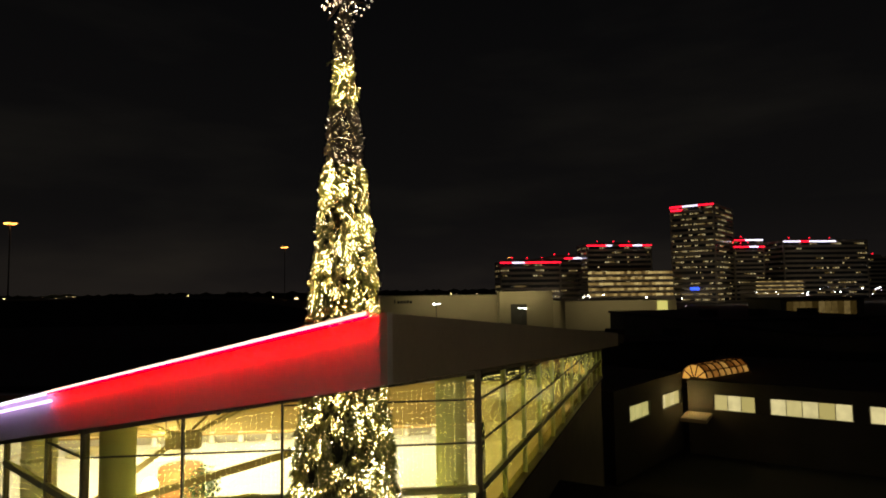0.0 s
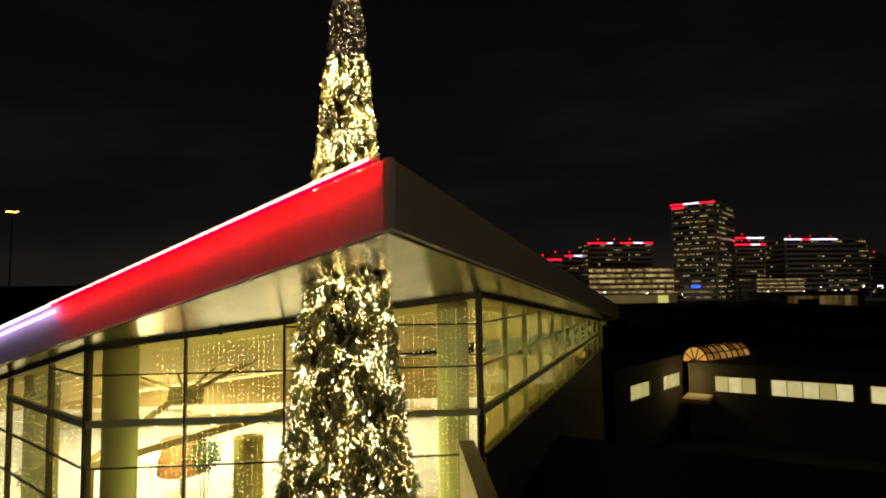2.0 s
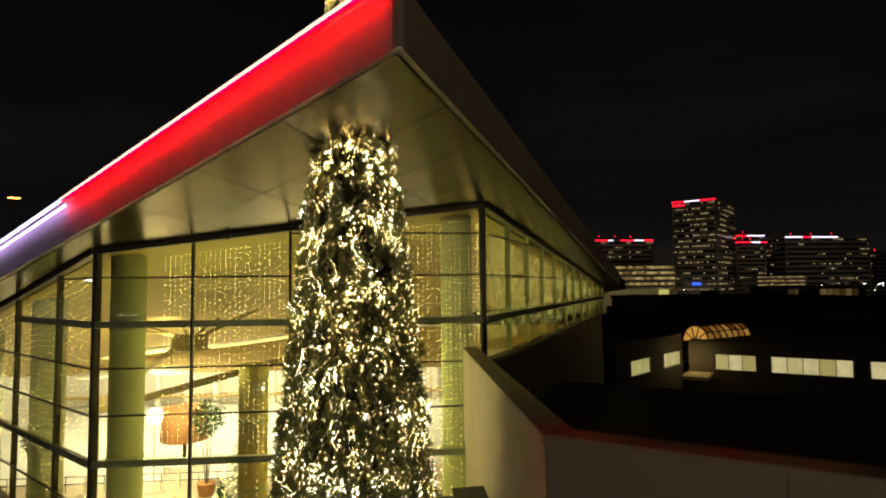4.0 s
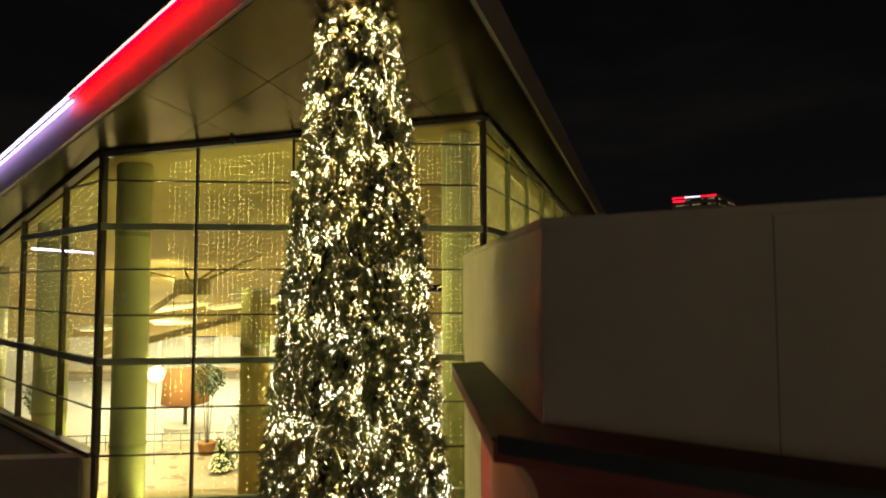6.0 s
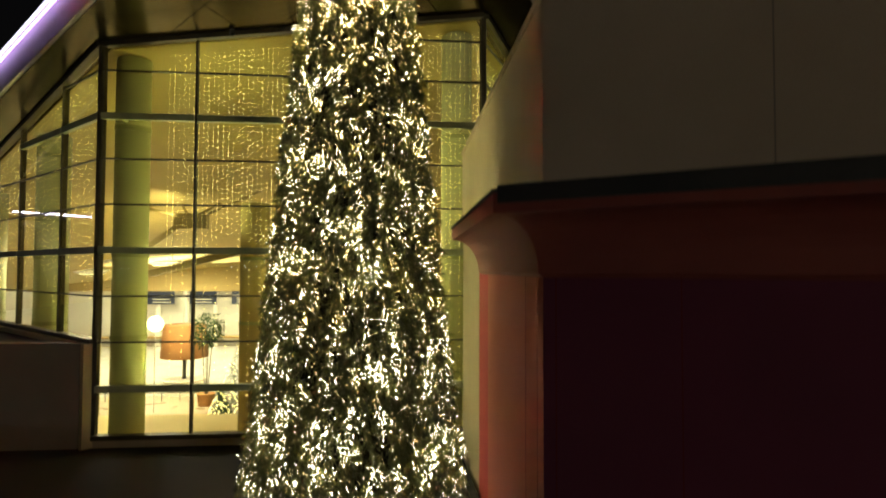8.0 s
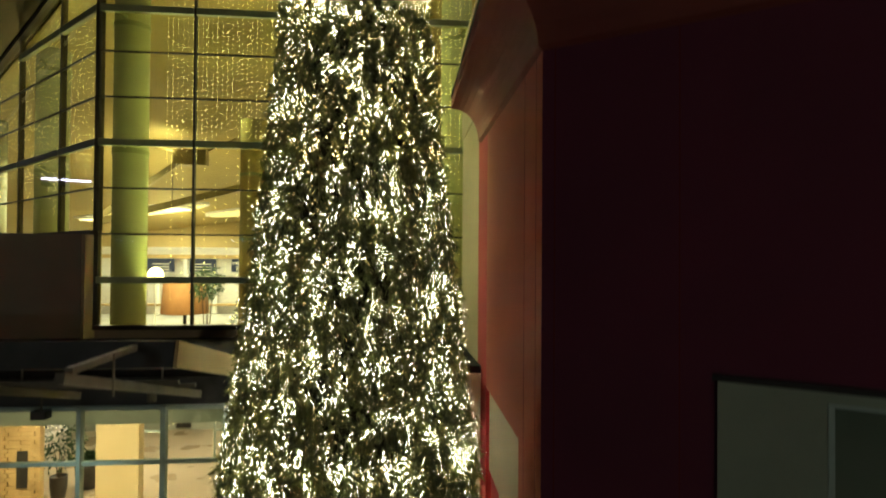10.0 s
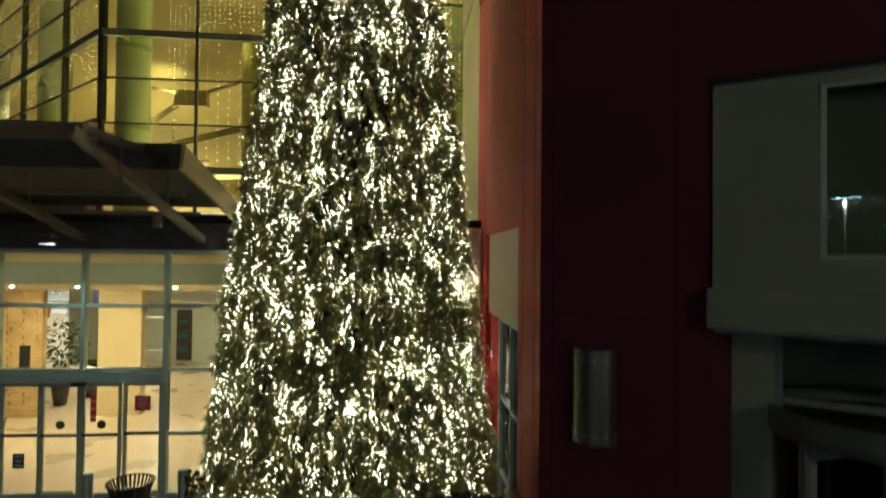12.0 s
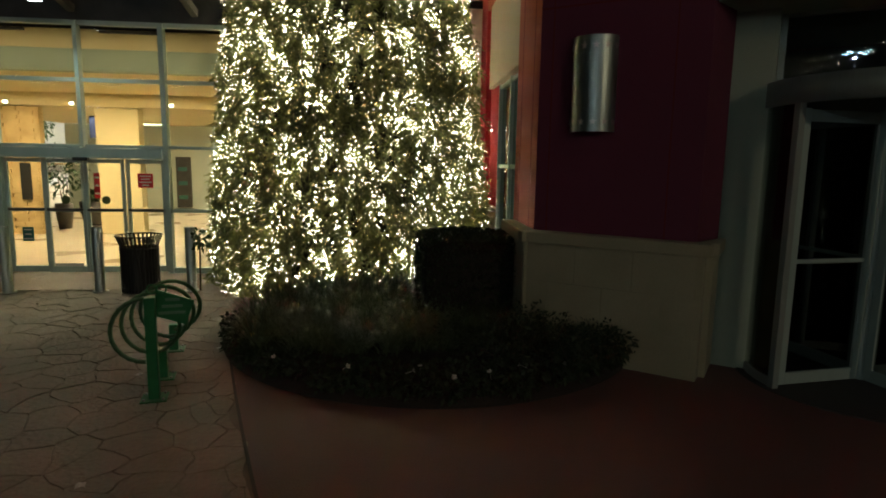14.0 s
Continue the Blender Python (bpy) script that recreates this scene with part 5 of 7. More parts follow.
M_OLIVEPAINT = surface("dark_green_pipe", (0.03, 0.09, 0.03), (0.06, 0.14, 0.05), 0.45, scale=6, fine=60, bump=0.1)
rack = thing("cycle_rack", "green spiral cycle rack with a sign plate", "bike rack", (-1.69, 5.5, 0), 102)
for x, h in ((0.0, 0.93), (0.55, 0.30), (1.45, 0.30)):
    b = bmesh.new()
    box(b, (x - 0.045, -0.045, 0.0), (x + 0.045, 0.045, h), None, 0.008)
    part("post", b, M_GREENPAINT, rack, "bright green square post")
    b = bmesh.new()
    box(b, (x - 0.11, -0.11, 0.0), (x + 0.11, 0.11, 0.012), None, 0.003)
    pl = part("base_plate", b, M_GREENPAINT, rack)
    for dx in (-0.08, 0.08):
        for dy in (-0.08, 0.08):
            b = bmesh.new()
            tube(b, (x + dx, dy, 0.012), (x + dx, dy, 0.028), 0.012, seg=6)
            part("bolt", b, M_STEEL, pl)
for k in range(4):
    b = bmesh.new()
    r, cx, cz = 0.285, 0.22 + 0.27 * k, 0.56
    ring_pts = [Vector((cx + 0.27 * a / 24, 0.10 - 0.04 * k + r * math.cos(2 * math.pi * a / 24 - 1.6), cz + r * math.sin(2 * math.pi * a / 24 - 1.6))) for a in range(25)]
    sweep(b, ring_pts, 0.02)
    part("ring", b, M_OLIVEPAINT, rack, "bent green pipe ring")
b = bmesh.new()
box(b, (-0.02, -0.01, -0.10), (0.02, 0.01, 0.10), Matrix.Translation((0.05, -0.17, 0.82)) @ Matrix.Rotation(radians(20), 4, "X") @ Matrix.Diagonal((0.6, 16, 1.15, 1)))
sg_ = part("sign_plate", b, M_GREENPAINT, rack, "green sign plate")
for k in range(3):
    b = bmesh.new()
    box(b, (0.03, -0.28 + 0.02 * k, 0.76 + 0.06 * k), (0.036, -0.06 - 0.03 * k, 0.785 + 0.06 * k))
    part("print_line", b, M_SIGNPALE, sg_)
b = bmesh.new()
for cy, cz in ((-0.10, 1.0), (-0.02, 1.0)):
    sweep(b, [Vector((0.0, cy + 0.04 * math.cos(a * math.pi / 6), cz + 0.04 * math.sin(a * math.pi / 6))) for a in range(13)], 0.007, 6)
part("wheel_ornament", b, M_GREENPAINT, rack, "small green wheel ornament")


# ================= red corner: stone base, sconce, portal =================
def wall_point(u, out, z, p=PA, d=WD):
    """A place on the red front: u along it, out towards the open, z up."""
    return Vector((p[0] + d.x * u + d.y * out, p[1] + d.y * u - d.x * out, z))


mF, lF = along(PA, RCN)
LF = lF
base = thing("stone_base", "pale limestone block base with a projecting cap", "plinth", kind="structure")


def stone_run(m, u0, u1, depth, courses, first):
    """Courses of limestone blocks with open joints."""
    for k, (z0, z1) in enumerate(courses):
        u = u0 - (first if k % 2 else 0)
        while u < u1 - 0.02:
            a, c = max(u, u0), min(u + 0.62, u1)
            if c - a > 0.04:
                b = bmesh.new()
                box(b, (a + 0.001, -0.12, z0 + 0.001), (c - 0.001, depth, z1 - 0.001), m, 0.004)
                part("stone_block", b, M_STONE, base)
            u += 0.62


COURSES = ((0.0, 0.42), (0.42, 0.84), (0.84, 1.27))
stone_run(mF, -0.08, LF + 0.10, 0.3, COURSES, 0.31)
mR, _ = along((3.47 + 0.155, 5.763 - 0.05), (3.47 + 0.44, 5.763 + 0.34))
for k, (z0, z1) in enumerate(COURSES):
    b = bmesh.new()
    box(b, (0.0, 0.0, z0 + 0.001), (0.54, 0.3, z1 - 0.001), mR, 0.004)
    part("stone_block", b, M_STONE, base)
mS, lS = along((2.22, 11.9), PA)
stone_run(mS, 0.0, 1.0, 0.3, COURSES, 0.31)
stone_run(mS, 3.86, lS + 0.09, 0.3, COURSES, 0.31)
b = bmesh.new()
box(b, (-0.13, -0.17, 1.27), (LF + 0.16, 0.35, 1.40), mF, 0.018)
part("cap", b, M_STONE, base, "projecting stone cap")
b = bmesh.new()
box(b, (0.0, -0.05, 1.27), (0.58, 0.3, 1.397), mR, 0.018)
part("cap", b, M_STONE, base, "projecting stone cap")
b = bmesh.new()
box(b, (3.86, -0.17, 1.27), (lS + 0.13, 0.35, 1.40), mS, 0.018)
part("cap", b, M_STONE, base, "projecting stone cap")

# half-round steel sconce with star cut-outs
sc_o = wall_point(0.62, 0.0, 0)
sconce = thing("wall_sconce", "half-round brushed steel wall sconce with star cut-outs, unlit", "wall lamp", (sc_o.x, sc_o.y, 2.49), math.degrees(math.atan2(WD.y, WD.x)))
SR = 0.235


def half_shell(r, z0, z1, t=0.008, seg=20):
    b = bmesh.new()
    rows = []
    for k in range(seg + 1):
        a = math.pi + math.pi * k / seg
        c, s_ = math.cos(a), math.sin(a)
        rows.append([b.verts.new(v) for v in ((r * c, r * s_ * 0.85, z0), (r * c, r * s_ * 0.85, z1), ((r - t) * c, (r - t) * s_ * 0.85, z1), ((r - t) * c, (r - t) * s_ * 0.85, z0))])
    for p, q in zip(rows, rows[1:]):
        for k in range(4):
            j = (k + 1) % 4
            b.faces.new((p[k], q[k], q[j], p[j]))
    bmesh.ops.recalc_face_normals(b, faces=b.faces)
    return b


part("shell", half_shell(SR, 0.0, 0.97, seg=30), M_STEEL, sconce)
for z0, z1 in ((0.02, 0.035), (0.17, 0.182), (0.79, 0.802), (0.935, 0.95)):
    part("band", half_shell(SR + 0.005, z0, z1), M_STEEL, sconce)
b = bmesh.new()
box(b, (-0.19, -0.012, 0.05), (0.19, -0.002, 0.92))
part("back_plate", b, M_DARKMETAL, sconce)
for zc in (0.10, 0.868):
    for k in range(6):
        a = math.pi + math.pi * (k + 0.5) / 6
        b = bmesh.new()
        vs = []
        for j in range(10):
            rr = 0.042 if j % 2 == 0 else 0.018
            th = math.pi / 2 + j * math.pi / 5
            vs.append((rr * math.cos(th), 0, rr * math.sin(th)))
        m = Matrix.Translation(((SR + 0.003) * math.cos(a), (SR + 0.003) * 0.85 * math.sin(a), zc)) @ Matrix.Rotation(a + math.pi / 2, 4, "Z")
        f = b.faces.new([b.verts.new(m @ Vector(v)) for v in vs])
        ex = bmesh.ops.extrude_face_region(b, geom=[f])
        bmesh.ops.translate(b, vec=(m.to_3x3() @ Vector((0, -0.004, 0))), verts=[v for v in ex["geom"] if isinstance(v, bmesh.types.BMVert)])
        part("star", b, M_FASCIA, sconce, "pale star cut-out")

# grey portal box over the revolving door
box_o = wall_point(LF + 0.02, 0.03, 0)
mB = Matrix.Translation((box_o.x, box_o.y, 0)) @ Matrix.Rotation(math.atan2(WD.y, WD.x), 4, "Z")


def on_box(name, lo, hi, material, label, category="wall", bevel=0.0):
    b = bmesh.new()
    box(b, lo, hi, mB, bevel)
    return tagged(part(name, b, material), label, category, kind="structure")


on_box("wall_portal_left", (0, 0, 4.14), (0.86, 0.5, 6.08), M_GREY, "grey-green stucco portal front")
on_box("wall_portal_sill", (0.86, 0, 4.14), (8, 0.5, 4.42), M_GREY, "grey-green stucco portal front")
on_box("wall_portal_head", (0.86, 0, 5.98), (8, 0.5, 6.08), M_GREY, "grey-green stucco portal front")
on_box("coping_portal", (-0.04, -0.05, 6.08), (8, 0.5, 6.14), M_FLASH, "thin metal coping", "coping", 0.01)
on_box("ledge_portal", (-0.04, -0.12, 3.76), (8, 0.5, 4.14), M_GREY, "projecting grey-green ledge", "ledge", 0.03)
on_box("soffit_portal", (0.0, 0.1, 3.70), (8, 3.0, 3.76), M_GREY, "grey soffit over the door recess", "soffit")
pw = thing("window_4", "dark upper window in a steel frame", "window", kind="structure")


def mb_bar(name, lo, hi, material, parent, label=""):
    b = bmesh.new()
    box(b, lo, hi, mB, 0.005)
    return part(name, b, material, parent, label)


def mb_pane(x0, x1, z0, z1, y, parent, glass=M_DARKGLASS):
    b = bmesh.new()
    b.faces.new([b.verts.new(mB @ Vector(c)) for c in ((x0, y, z0), (x1, y, z0), (x1, y, z1), (x0, y, z1))])
    ob = part("pane", b, glass, parent)
    ob.visible_shadow = False
    return ob


for k in range(4):
    mb_bar("frame", (0.87 + k * 1.6, 0.03, 4.42), (0.92 + k * 1.6, 0.12, 5.98), M_ALU, pw)
    if k < 3:
        mb_pane(0.92 + k * 1.6, 2.47 + k * 1.6, 4.46, 5.94, 0.08, pw)
        for z in (4.42, 5.94):
            mb_bar("frame", (0.921 + k * 1.6, 0.03, z), (2.469 + k * 1.6, 0.12, z + 0.04), M_ALU, pw)
# plain sheet added in place of the dim room behind these panes
mb_bar("room_sheet", (0.86, 0.3, 4.2), (8, 0.34, 6.0), M_GREY, pw, "grey-green backing sheet for the dim room behind")
# jamb and fixed glass beside the door
on_box("wall_jamb", (-0.05, 0.62, 0.0), (0.50, 0.98, 3.70), M_GREY, "grey jamb of the door recess")
sf = thing("window_5", "dark fixed glazing round the revolving door", "window", kind="structure")
mb_bar("frame", (0.50, 0.88, 0.0), (0.56, 1.0, 3.70), M_ALUSHADE, sf)
mb_bar("frame", (0.561, 0.90, 2.93), (5.0, 1.0, 3.0), M_ALUSHADE, sf)
mb_bar("frame", (0.561, 0.90, 3.66), (5.0, 1.0, 3.70), M_ALUSHADE, sf)
mb_pane(0.56, 5.0, 3.0, 3.66, 0.937, sf)
# flat sheet added where the unlit room behind the doors would be
mb_bar("backing", (0.3, 3.2, 0.0), (6.0, 3.3, 3.7), M_GREY, sf, "backing sheet in place of an unlit room")
# revolving door
rev = thing("revolving_door", "dark revolving door in an aluminium drum, standing still", "door", (5.22, 5.57, 0), math.degrees(math.atan2(WD.y, WD.x)))
DR = 1.08
M_WINGGLASS = pane_glass("smoked_wing_glass", (0.16, 0.18, 0.175), 0.01, 1.6)


def arc_wall(r, t, a0, a1, z0, z1, seg=14):
    b = bmesh.new()
    rows = []
    for k in range(seg + 1):
        a = radians(a0 + (a1 - a0) * k / seg)
        c, s_ = math.cos(a), math.sin(a)
        rows.append([b.verts.new(v) for v in ((r * c, r * s_, z0), (r * c, r * s_, z1), ((r - t) * c, (r - t) * s_, z1), ((r - t) * c, (r - t) * s_, z0))])
    for p, q in zip(rows, rows[1:]):
        for k in range(4):
            j = (k + 1) % 4
            b.faces.new((p[k], q[k], q[j], p[j]))
    b.faces.new(rows[0])
    b.faces.new(rows[-1][::-1])
    bmesh.ops.recalc_face_normals(b, faces=b.faces)
    return b


part("drum_header", arc_wall(DR + 0.03, 0.08, 0, 360, 2.74, 2.98, 40), M_ALUSHADE, rev, "curved grey header", True)
b = bmesh.new()
lathe(b, [(DR, 2.80), (DR, 2.84)], 40)
part("drum_ceiling", b, M_DARKMETAL, rev)
for a0, a1 in ((150, 226), (-30, 46)):
    part("curved_glass", arc_wall(DR, 0.012, a0, a1, 0.1, 2.74), M_DARKGLASS, rev, "curved dark glass").visible_shadow = False
    for a in (a0, a1):
        b = bmesh.new()
        m = Matrix.Rotation(radians(a), 4, "Z")
        box(b, (DR - 0.04, -0.035, 0.0), (DR + 0.03, 0.035, 2.74), m, 0.005)
        part("drum_post", b, M_ALUSHADE, rev)
    part("drum_kick", arc_wall(DR + 0.01, 0.05, a0, a1, 0.0, 0.1), M_ALUSHADE, rev)
b = bmesh.new()
tube(b, (0, 0, 0.02), (0, 0, 2.74), 0.05, seg=14)
part("centre_post", b, M_ALU, rev)
for k in range(4):
    m = Matrix.Rotation(radians(225 + 90 * k), 4, "Z")
    wing = bmesh.new()
    box(wing, (0.94, -0.022, 0.03), (1.02, 0.022, 2.70), m, 0.004)
    wg = part("wing", wing, M_ALU, rev, "aluminium door wing")
    for lo, hi in (((0.06, -0.022, 0.03), (0.14, 0.022, 2.70)), ((0.141, -0.021, 2.58), (0.939, 0.021, 2.69)), ((0.141, -0.021, 0.03), (0.939, 0.021, 0.15)), ((0.141, -0.021, 1.24), (0.939, 0.021, 1.28))):
        b = bmesh.new()
        box(b, lo, hi, m, 0.004)
        part("wing_rail", b, M_ALU, wg)
    b = bmesh.new()
    b.faces.new([b.verts.new(m @ Vector(c)) for c in ((0.14, 0, 0.15), (0.94, 0, 0.15), (0.94, 0, 2.58), (0.14, 0, 2.58))][::-1 if k == 0 else 1])
    g_ = part("wing_glass", b, M_WINGGLASS, wg)
    g_.visible_shadow = False
b = bmesh.new()
lathe(b, [(1.16, 0.0), (1.16, 0.012)], 40, Matrix.Translation((5.22, 5.57, 0)))
tagged(part("threshold", b, M_ASPHALT), "round grey threshold slab of the revolving door", "threshold", kind="structure")

# side face: pale spandrel and tall window in the recess
mW, lW = along((2.22, 11.2), (2.11, 8.08))
sw_ = thing("window_6", "tall dark side window under a pale spandrel panel", "window", kind="structure")


def mw(name, lo, hi, material, label=""):
    b = bmesh.new()
    box(b, lo, hi, mW, 0.006)
    return part(name, b, material, sw_, label)


mw("spandrel", (0.30, 0.02, 3.45), (lW, 0.20, 4.84), M_STUCCO, "pale cream spandrel panel")
mw("recess_wall", (0.0, 0.10, 1.4), (0.95, 0.3, 4.84), M_REDLIT, "red stucco recess")
for x in (0.96, 2.0, lW - 0.05):
    mw("frame", (x - 0.03, 0.10, 0.0), (x + 0.03, 0.22, 3.45), M_ALU)
for z in (0.05, 0.85, 2.1, 3.40):
    mw("frame", (0.99, 0.12, z - 0.03), (1.97, 0.20, z + 0.03), M_ALU)
    mw("frame", (2.03, 0.12, z - 0.03), (lW - 0.08, 0.20, z + 0.03), M_ALU)
for x0, x1 in ((0.99, 1.97), (2.03, lW - 0.08)):
    b = bmesh.new()
    b.faces.new([b.verts.new(mW @ Vector(c)) for c in ((x0, 0.16, 0.08), (x1, 0.16, 0.08), (x1, 0.16, 3.37), (x0, 0.16, 3.37))])
    part("pane", b, M_DARKGLASS, sw_).visible_shadow = False
# black sheet: the dark of the room behind is in its colour
mw("backing", (0.9, 0.5, 0.0), (lW, 0.55, 3.5), M_BLACK, "backing sheet in place of an unlit room")

# ================= paving, bed and planting =================
BC, BR = Vector((0.95, 7.6)), 2.5   # centre and radius of the planting bed


def edge_x(y):
    """Where the red concrete begins, at depth y."""
    return -1.27 + 0.283 * (6.48 - y) + 0.02 * (6.48 - y) ** 2 * 0.4


b = bmesh.new()
ys = [-14 + 0.5 * k for k in range(53)]
left = [(edge_x(min(max(y, 0), 8.4)) if y > 0 else edge_x(0) + 0.3 * (0 - y), y, 0.0) for y in ys]
slab(b, [(14, -14, 0.0), (14, 12.2, 0.0)] + left[::-1], 0.05)
tagged(part("pavement_red", b, M_REDCON), "smooth dyed red concrete pavement", "pavement", kind="structure")
b = bmesh.new()
slab(b, [(-22, -14, -0.012), (14, -14, -0.012), (14, 11.9, -0.012), (-22, 11.9, -0.012)], 0.04)
M_PAVJOINT = surface("dirty_paving_joint", (0.085, 0.072, 0.052), (0.16, 0.133, 0.096), 0.9, bump=0.3)
pav = tagged(part("pavement", b, M_PAVJOINT), "tan stamped concrete pavement with irregular joints", "pavement", kind="structure")
# curved tooled joint between the two
b = bmesh.new()
for p, q in zip(left, left[1:]):
    if -1 < p[1] < 8.2:
        rod(b, (p[0], p[1], 0.004), (q[0], q[1], 0.004), 0.025, 0.006)
tagged(part("pavement_joint", b, M_JOINT), "dark curved joint in the pavement", "joint", kind="structure")


def clip(poly, a, n):
    """Keeps the part of a polygon on the side of the line through a that n points away from."""
    out = []
    for i, p in enumerate(poly):
        q = poly[(i + 1) % len(poly)]
        dp, dq = (p - a).dot(n), (q - a).dot(n)
        if dp <= 0:
            out.append(p)
        if dp * dq < 0:
            out.append(p + (q - p) * (dp / (dp - dq)))
    return out


prng2 = random.Random(11)
sites = [Vector((-5.6 + 0.37 * i + prng2.uniform(-0.18, 0.18) + (0.16 if j % 2 else 0), 1.4 + 0.33 * j + prng2.uniform(-0.16, 0.16))) for i in range(15) for j in range(28)]
for c in sites:
    if c.x > edge_x(min(c.y, 8.4)) + 0.2 or c.y > 10.1 or c.x < -5.4 or c.y < 1.8:
        continue
    poly = [c + Vector(v) for v in ((-1, -1), (1, -1), (1, 1), (-1, 1))]
    for o in sites:
        if o is not c and (o - c).length < 1.9:
            n = (o - c).normalized()
            poly = clip(poly, (c + o) / 2 - n * 0.004, n)
    n = Vector((1.0, 0.3)).normalized()
    poly = clip(poly, Vector((edge_x(min(c.y, 8.4)) - 0.015, c.y)), n)
    if len(poly) < 3:
        continue
    fine_poly = []
    for p, q in zip(poly, poly[1:] + poly[:1]):
        for t in (0.0, 0.2, 0.4, 0.6, 0.8):
            v = p + (q - p) * t
            w = noise.noise_vector(Vector((v.x * 1.9, v.y * 1.9, 0.0))) * 0.13 + noise.noise_vector(Vector((v.x * 7, v.y * 7, 3.0))) * 0.035
            fine_poly.append(v + Vector((w.x, w.y)))
    poly = fine_poly
    cen = sum(poly, Vector((0, 0))) / len(poly)
    b = bmesh.new()
    h = prng2.uniform(-0.002, 0.002)
    outer = [b.verts.new((p.x, p.y, -0.012)) for p in poly]
    inner = [b.verts.new((cen.x + (p.x - cen.x) * 0.987, cen.y + (p.y - cen.y) * 0.987, 0.0 + h)) for p in poly]
    b.faces.new(inner)
    for i in range(len(poly)):
        j = (i + 1) % len(poly)
        b.faces.new((outer[i], outer[j], inner[j], inner[i]))
    part("paving_stone", b, M_STAMPED, pav)
b = bmesh.new()
slab(b, [(-22, -14, 0.0), (-5.75, -14, 0.0), (-5.75, 11.9, 0.0), (-22, 11.9, 0.0)], 0.011)
part("paving_stone", b, M_STAMPED, pav)
b = bmesh.new()
slab(b, [(-5.74, 10.12, 0.0), (2.0, 10.12, 0.0), (2.0, 11.9, 0.0), (-5.74, 11.9, 0.0)], 0.011)
part("paving_stone", b, M_STAMPED, pav)

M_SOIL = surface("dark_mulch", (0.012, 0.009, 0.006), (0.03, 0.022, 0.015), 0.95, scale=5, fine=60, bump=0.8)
b = bmesh.new()
rings = []
for r, z in ((BR, 0.004), (BR - 0.03, 0.06), (BR - 0.4, 0.16), (BR * 0.5, 0.22)):
    rings.append([b.verts.new((BC.x + r * math.cos(a), BC.y + r * math.sin(a), z)) for a in [2 * math.pi * k / 64 for k in range(64)]])
for p, q in zip(rings, rings[1:]):
    for k in range(64):
        b.faces.new((p[k], p[(k + 1) % 64], q[(k + 1) % 64], q[k]))
b.faces.new(rings[-1])
tagged(part("planting_bed", b, M_SOIL, None, "", True), "round planting bed of dark mulch", "flower bed", kind="structure")
M_GRASS = surface("dark_liriope_blades", (0.032, 0.055, 0.022), (0.095, 0.125, 0.055), 0.5, scale=4, fine=30, bump=0.0)
M_HEDGE = surface("dark_hedge_leaves", (0.012, 0.022, 0.008), (0.034, 0.05, 0.018), 0.75, scale=6, fine=30, bump=0.0)
g3 = np.random.default_rng(21)


def inside_bed(x, y, k=1.0):
    return (x - BC.x) ** 2 + (y - BC.y) ** 2 < (BR * k) ** 2 and (y - PA[1]) > -0.76 * (x - PA[0]) - 9 and not (x > 1.9 and y > 6.9 - 0.76 * (x - 2.07))


def grass_clump(x, y, seed):
    """A clump of arching strap leaves."""
    r_ = np.random.default_rng(seed)
    vs, fs = [], []
    for _ in range(46):
        a, ln = r_.random() * 2 * math.pi, 0.28 + 0.22 * r_.random()
        lean = 0.5 + 0.5 * r_.random()
        d = np.array((math.cos(a), math.sin(a), 0))
        s = np.array((-d[1], d[0], 0)) * 0.006
        p = np.array((0.04 * r_.normal(), 0.04 * r_.normal(), 0.0))
        i = len(vs)
        for k in range(4):
            t = k / 3
            c = p + d * ln * lean * t + np.array((0, 0, ln * (1.3 * t - 0.85 * lean * t * t)))
            w = 1 - 0.75 * t
            vs += [tuple(c - s * w), tuple(c + s * w)]
        for k in range(3):
            fs.append((i + 2 * k, i + 2 * k + 1, i + 2 * k + 3, i + 2 * k + 2))
    me_ = bpy.data.meshes.new("grass_clump")
    me_.from_pydata(vs, [], fs)
    me_.materials.append(M_GRASS)
    return me_


clumps = [grass_clump(0, 0, 100 + k) for k in range(5)]
count = 0
while count < 290:
    x, y = BC.x + g3.uniform(-2.4, 2.2), BC.y + g3.uniform(-1.9, 1.6)
    if inside_bed(x, y, 0.9) and not (0.7 < x < 2.05 and 7.0 < y < 8.3) and y > 6.1:
        ob = new("grass_clump", clumps[count % 5])
        ob.matrix_world = pose(x, y, 0.15, 0, 0, g3.uniform(0, 360)) @ Matrix.Diagonal((1, 1, g3.uniform(0.8, 1.15), 1))
        tagged(ob, "dark arching grass clump in the planting bed", "grass", group="grass clumps in the bed")
        count += 1
# clipped box hedge
hedge = thing("hedge", "dark clipped square hedge with rounded top", "hedge", (1.42, 7.75, 0.1))
# plain box, coloured dark to give the shade between the leaves
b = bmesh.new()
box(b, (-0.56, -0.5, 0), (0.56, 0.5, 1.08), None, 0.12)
part("shade_core", b, M_SOIL, hedge)
vs, fs = [], []
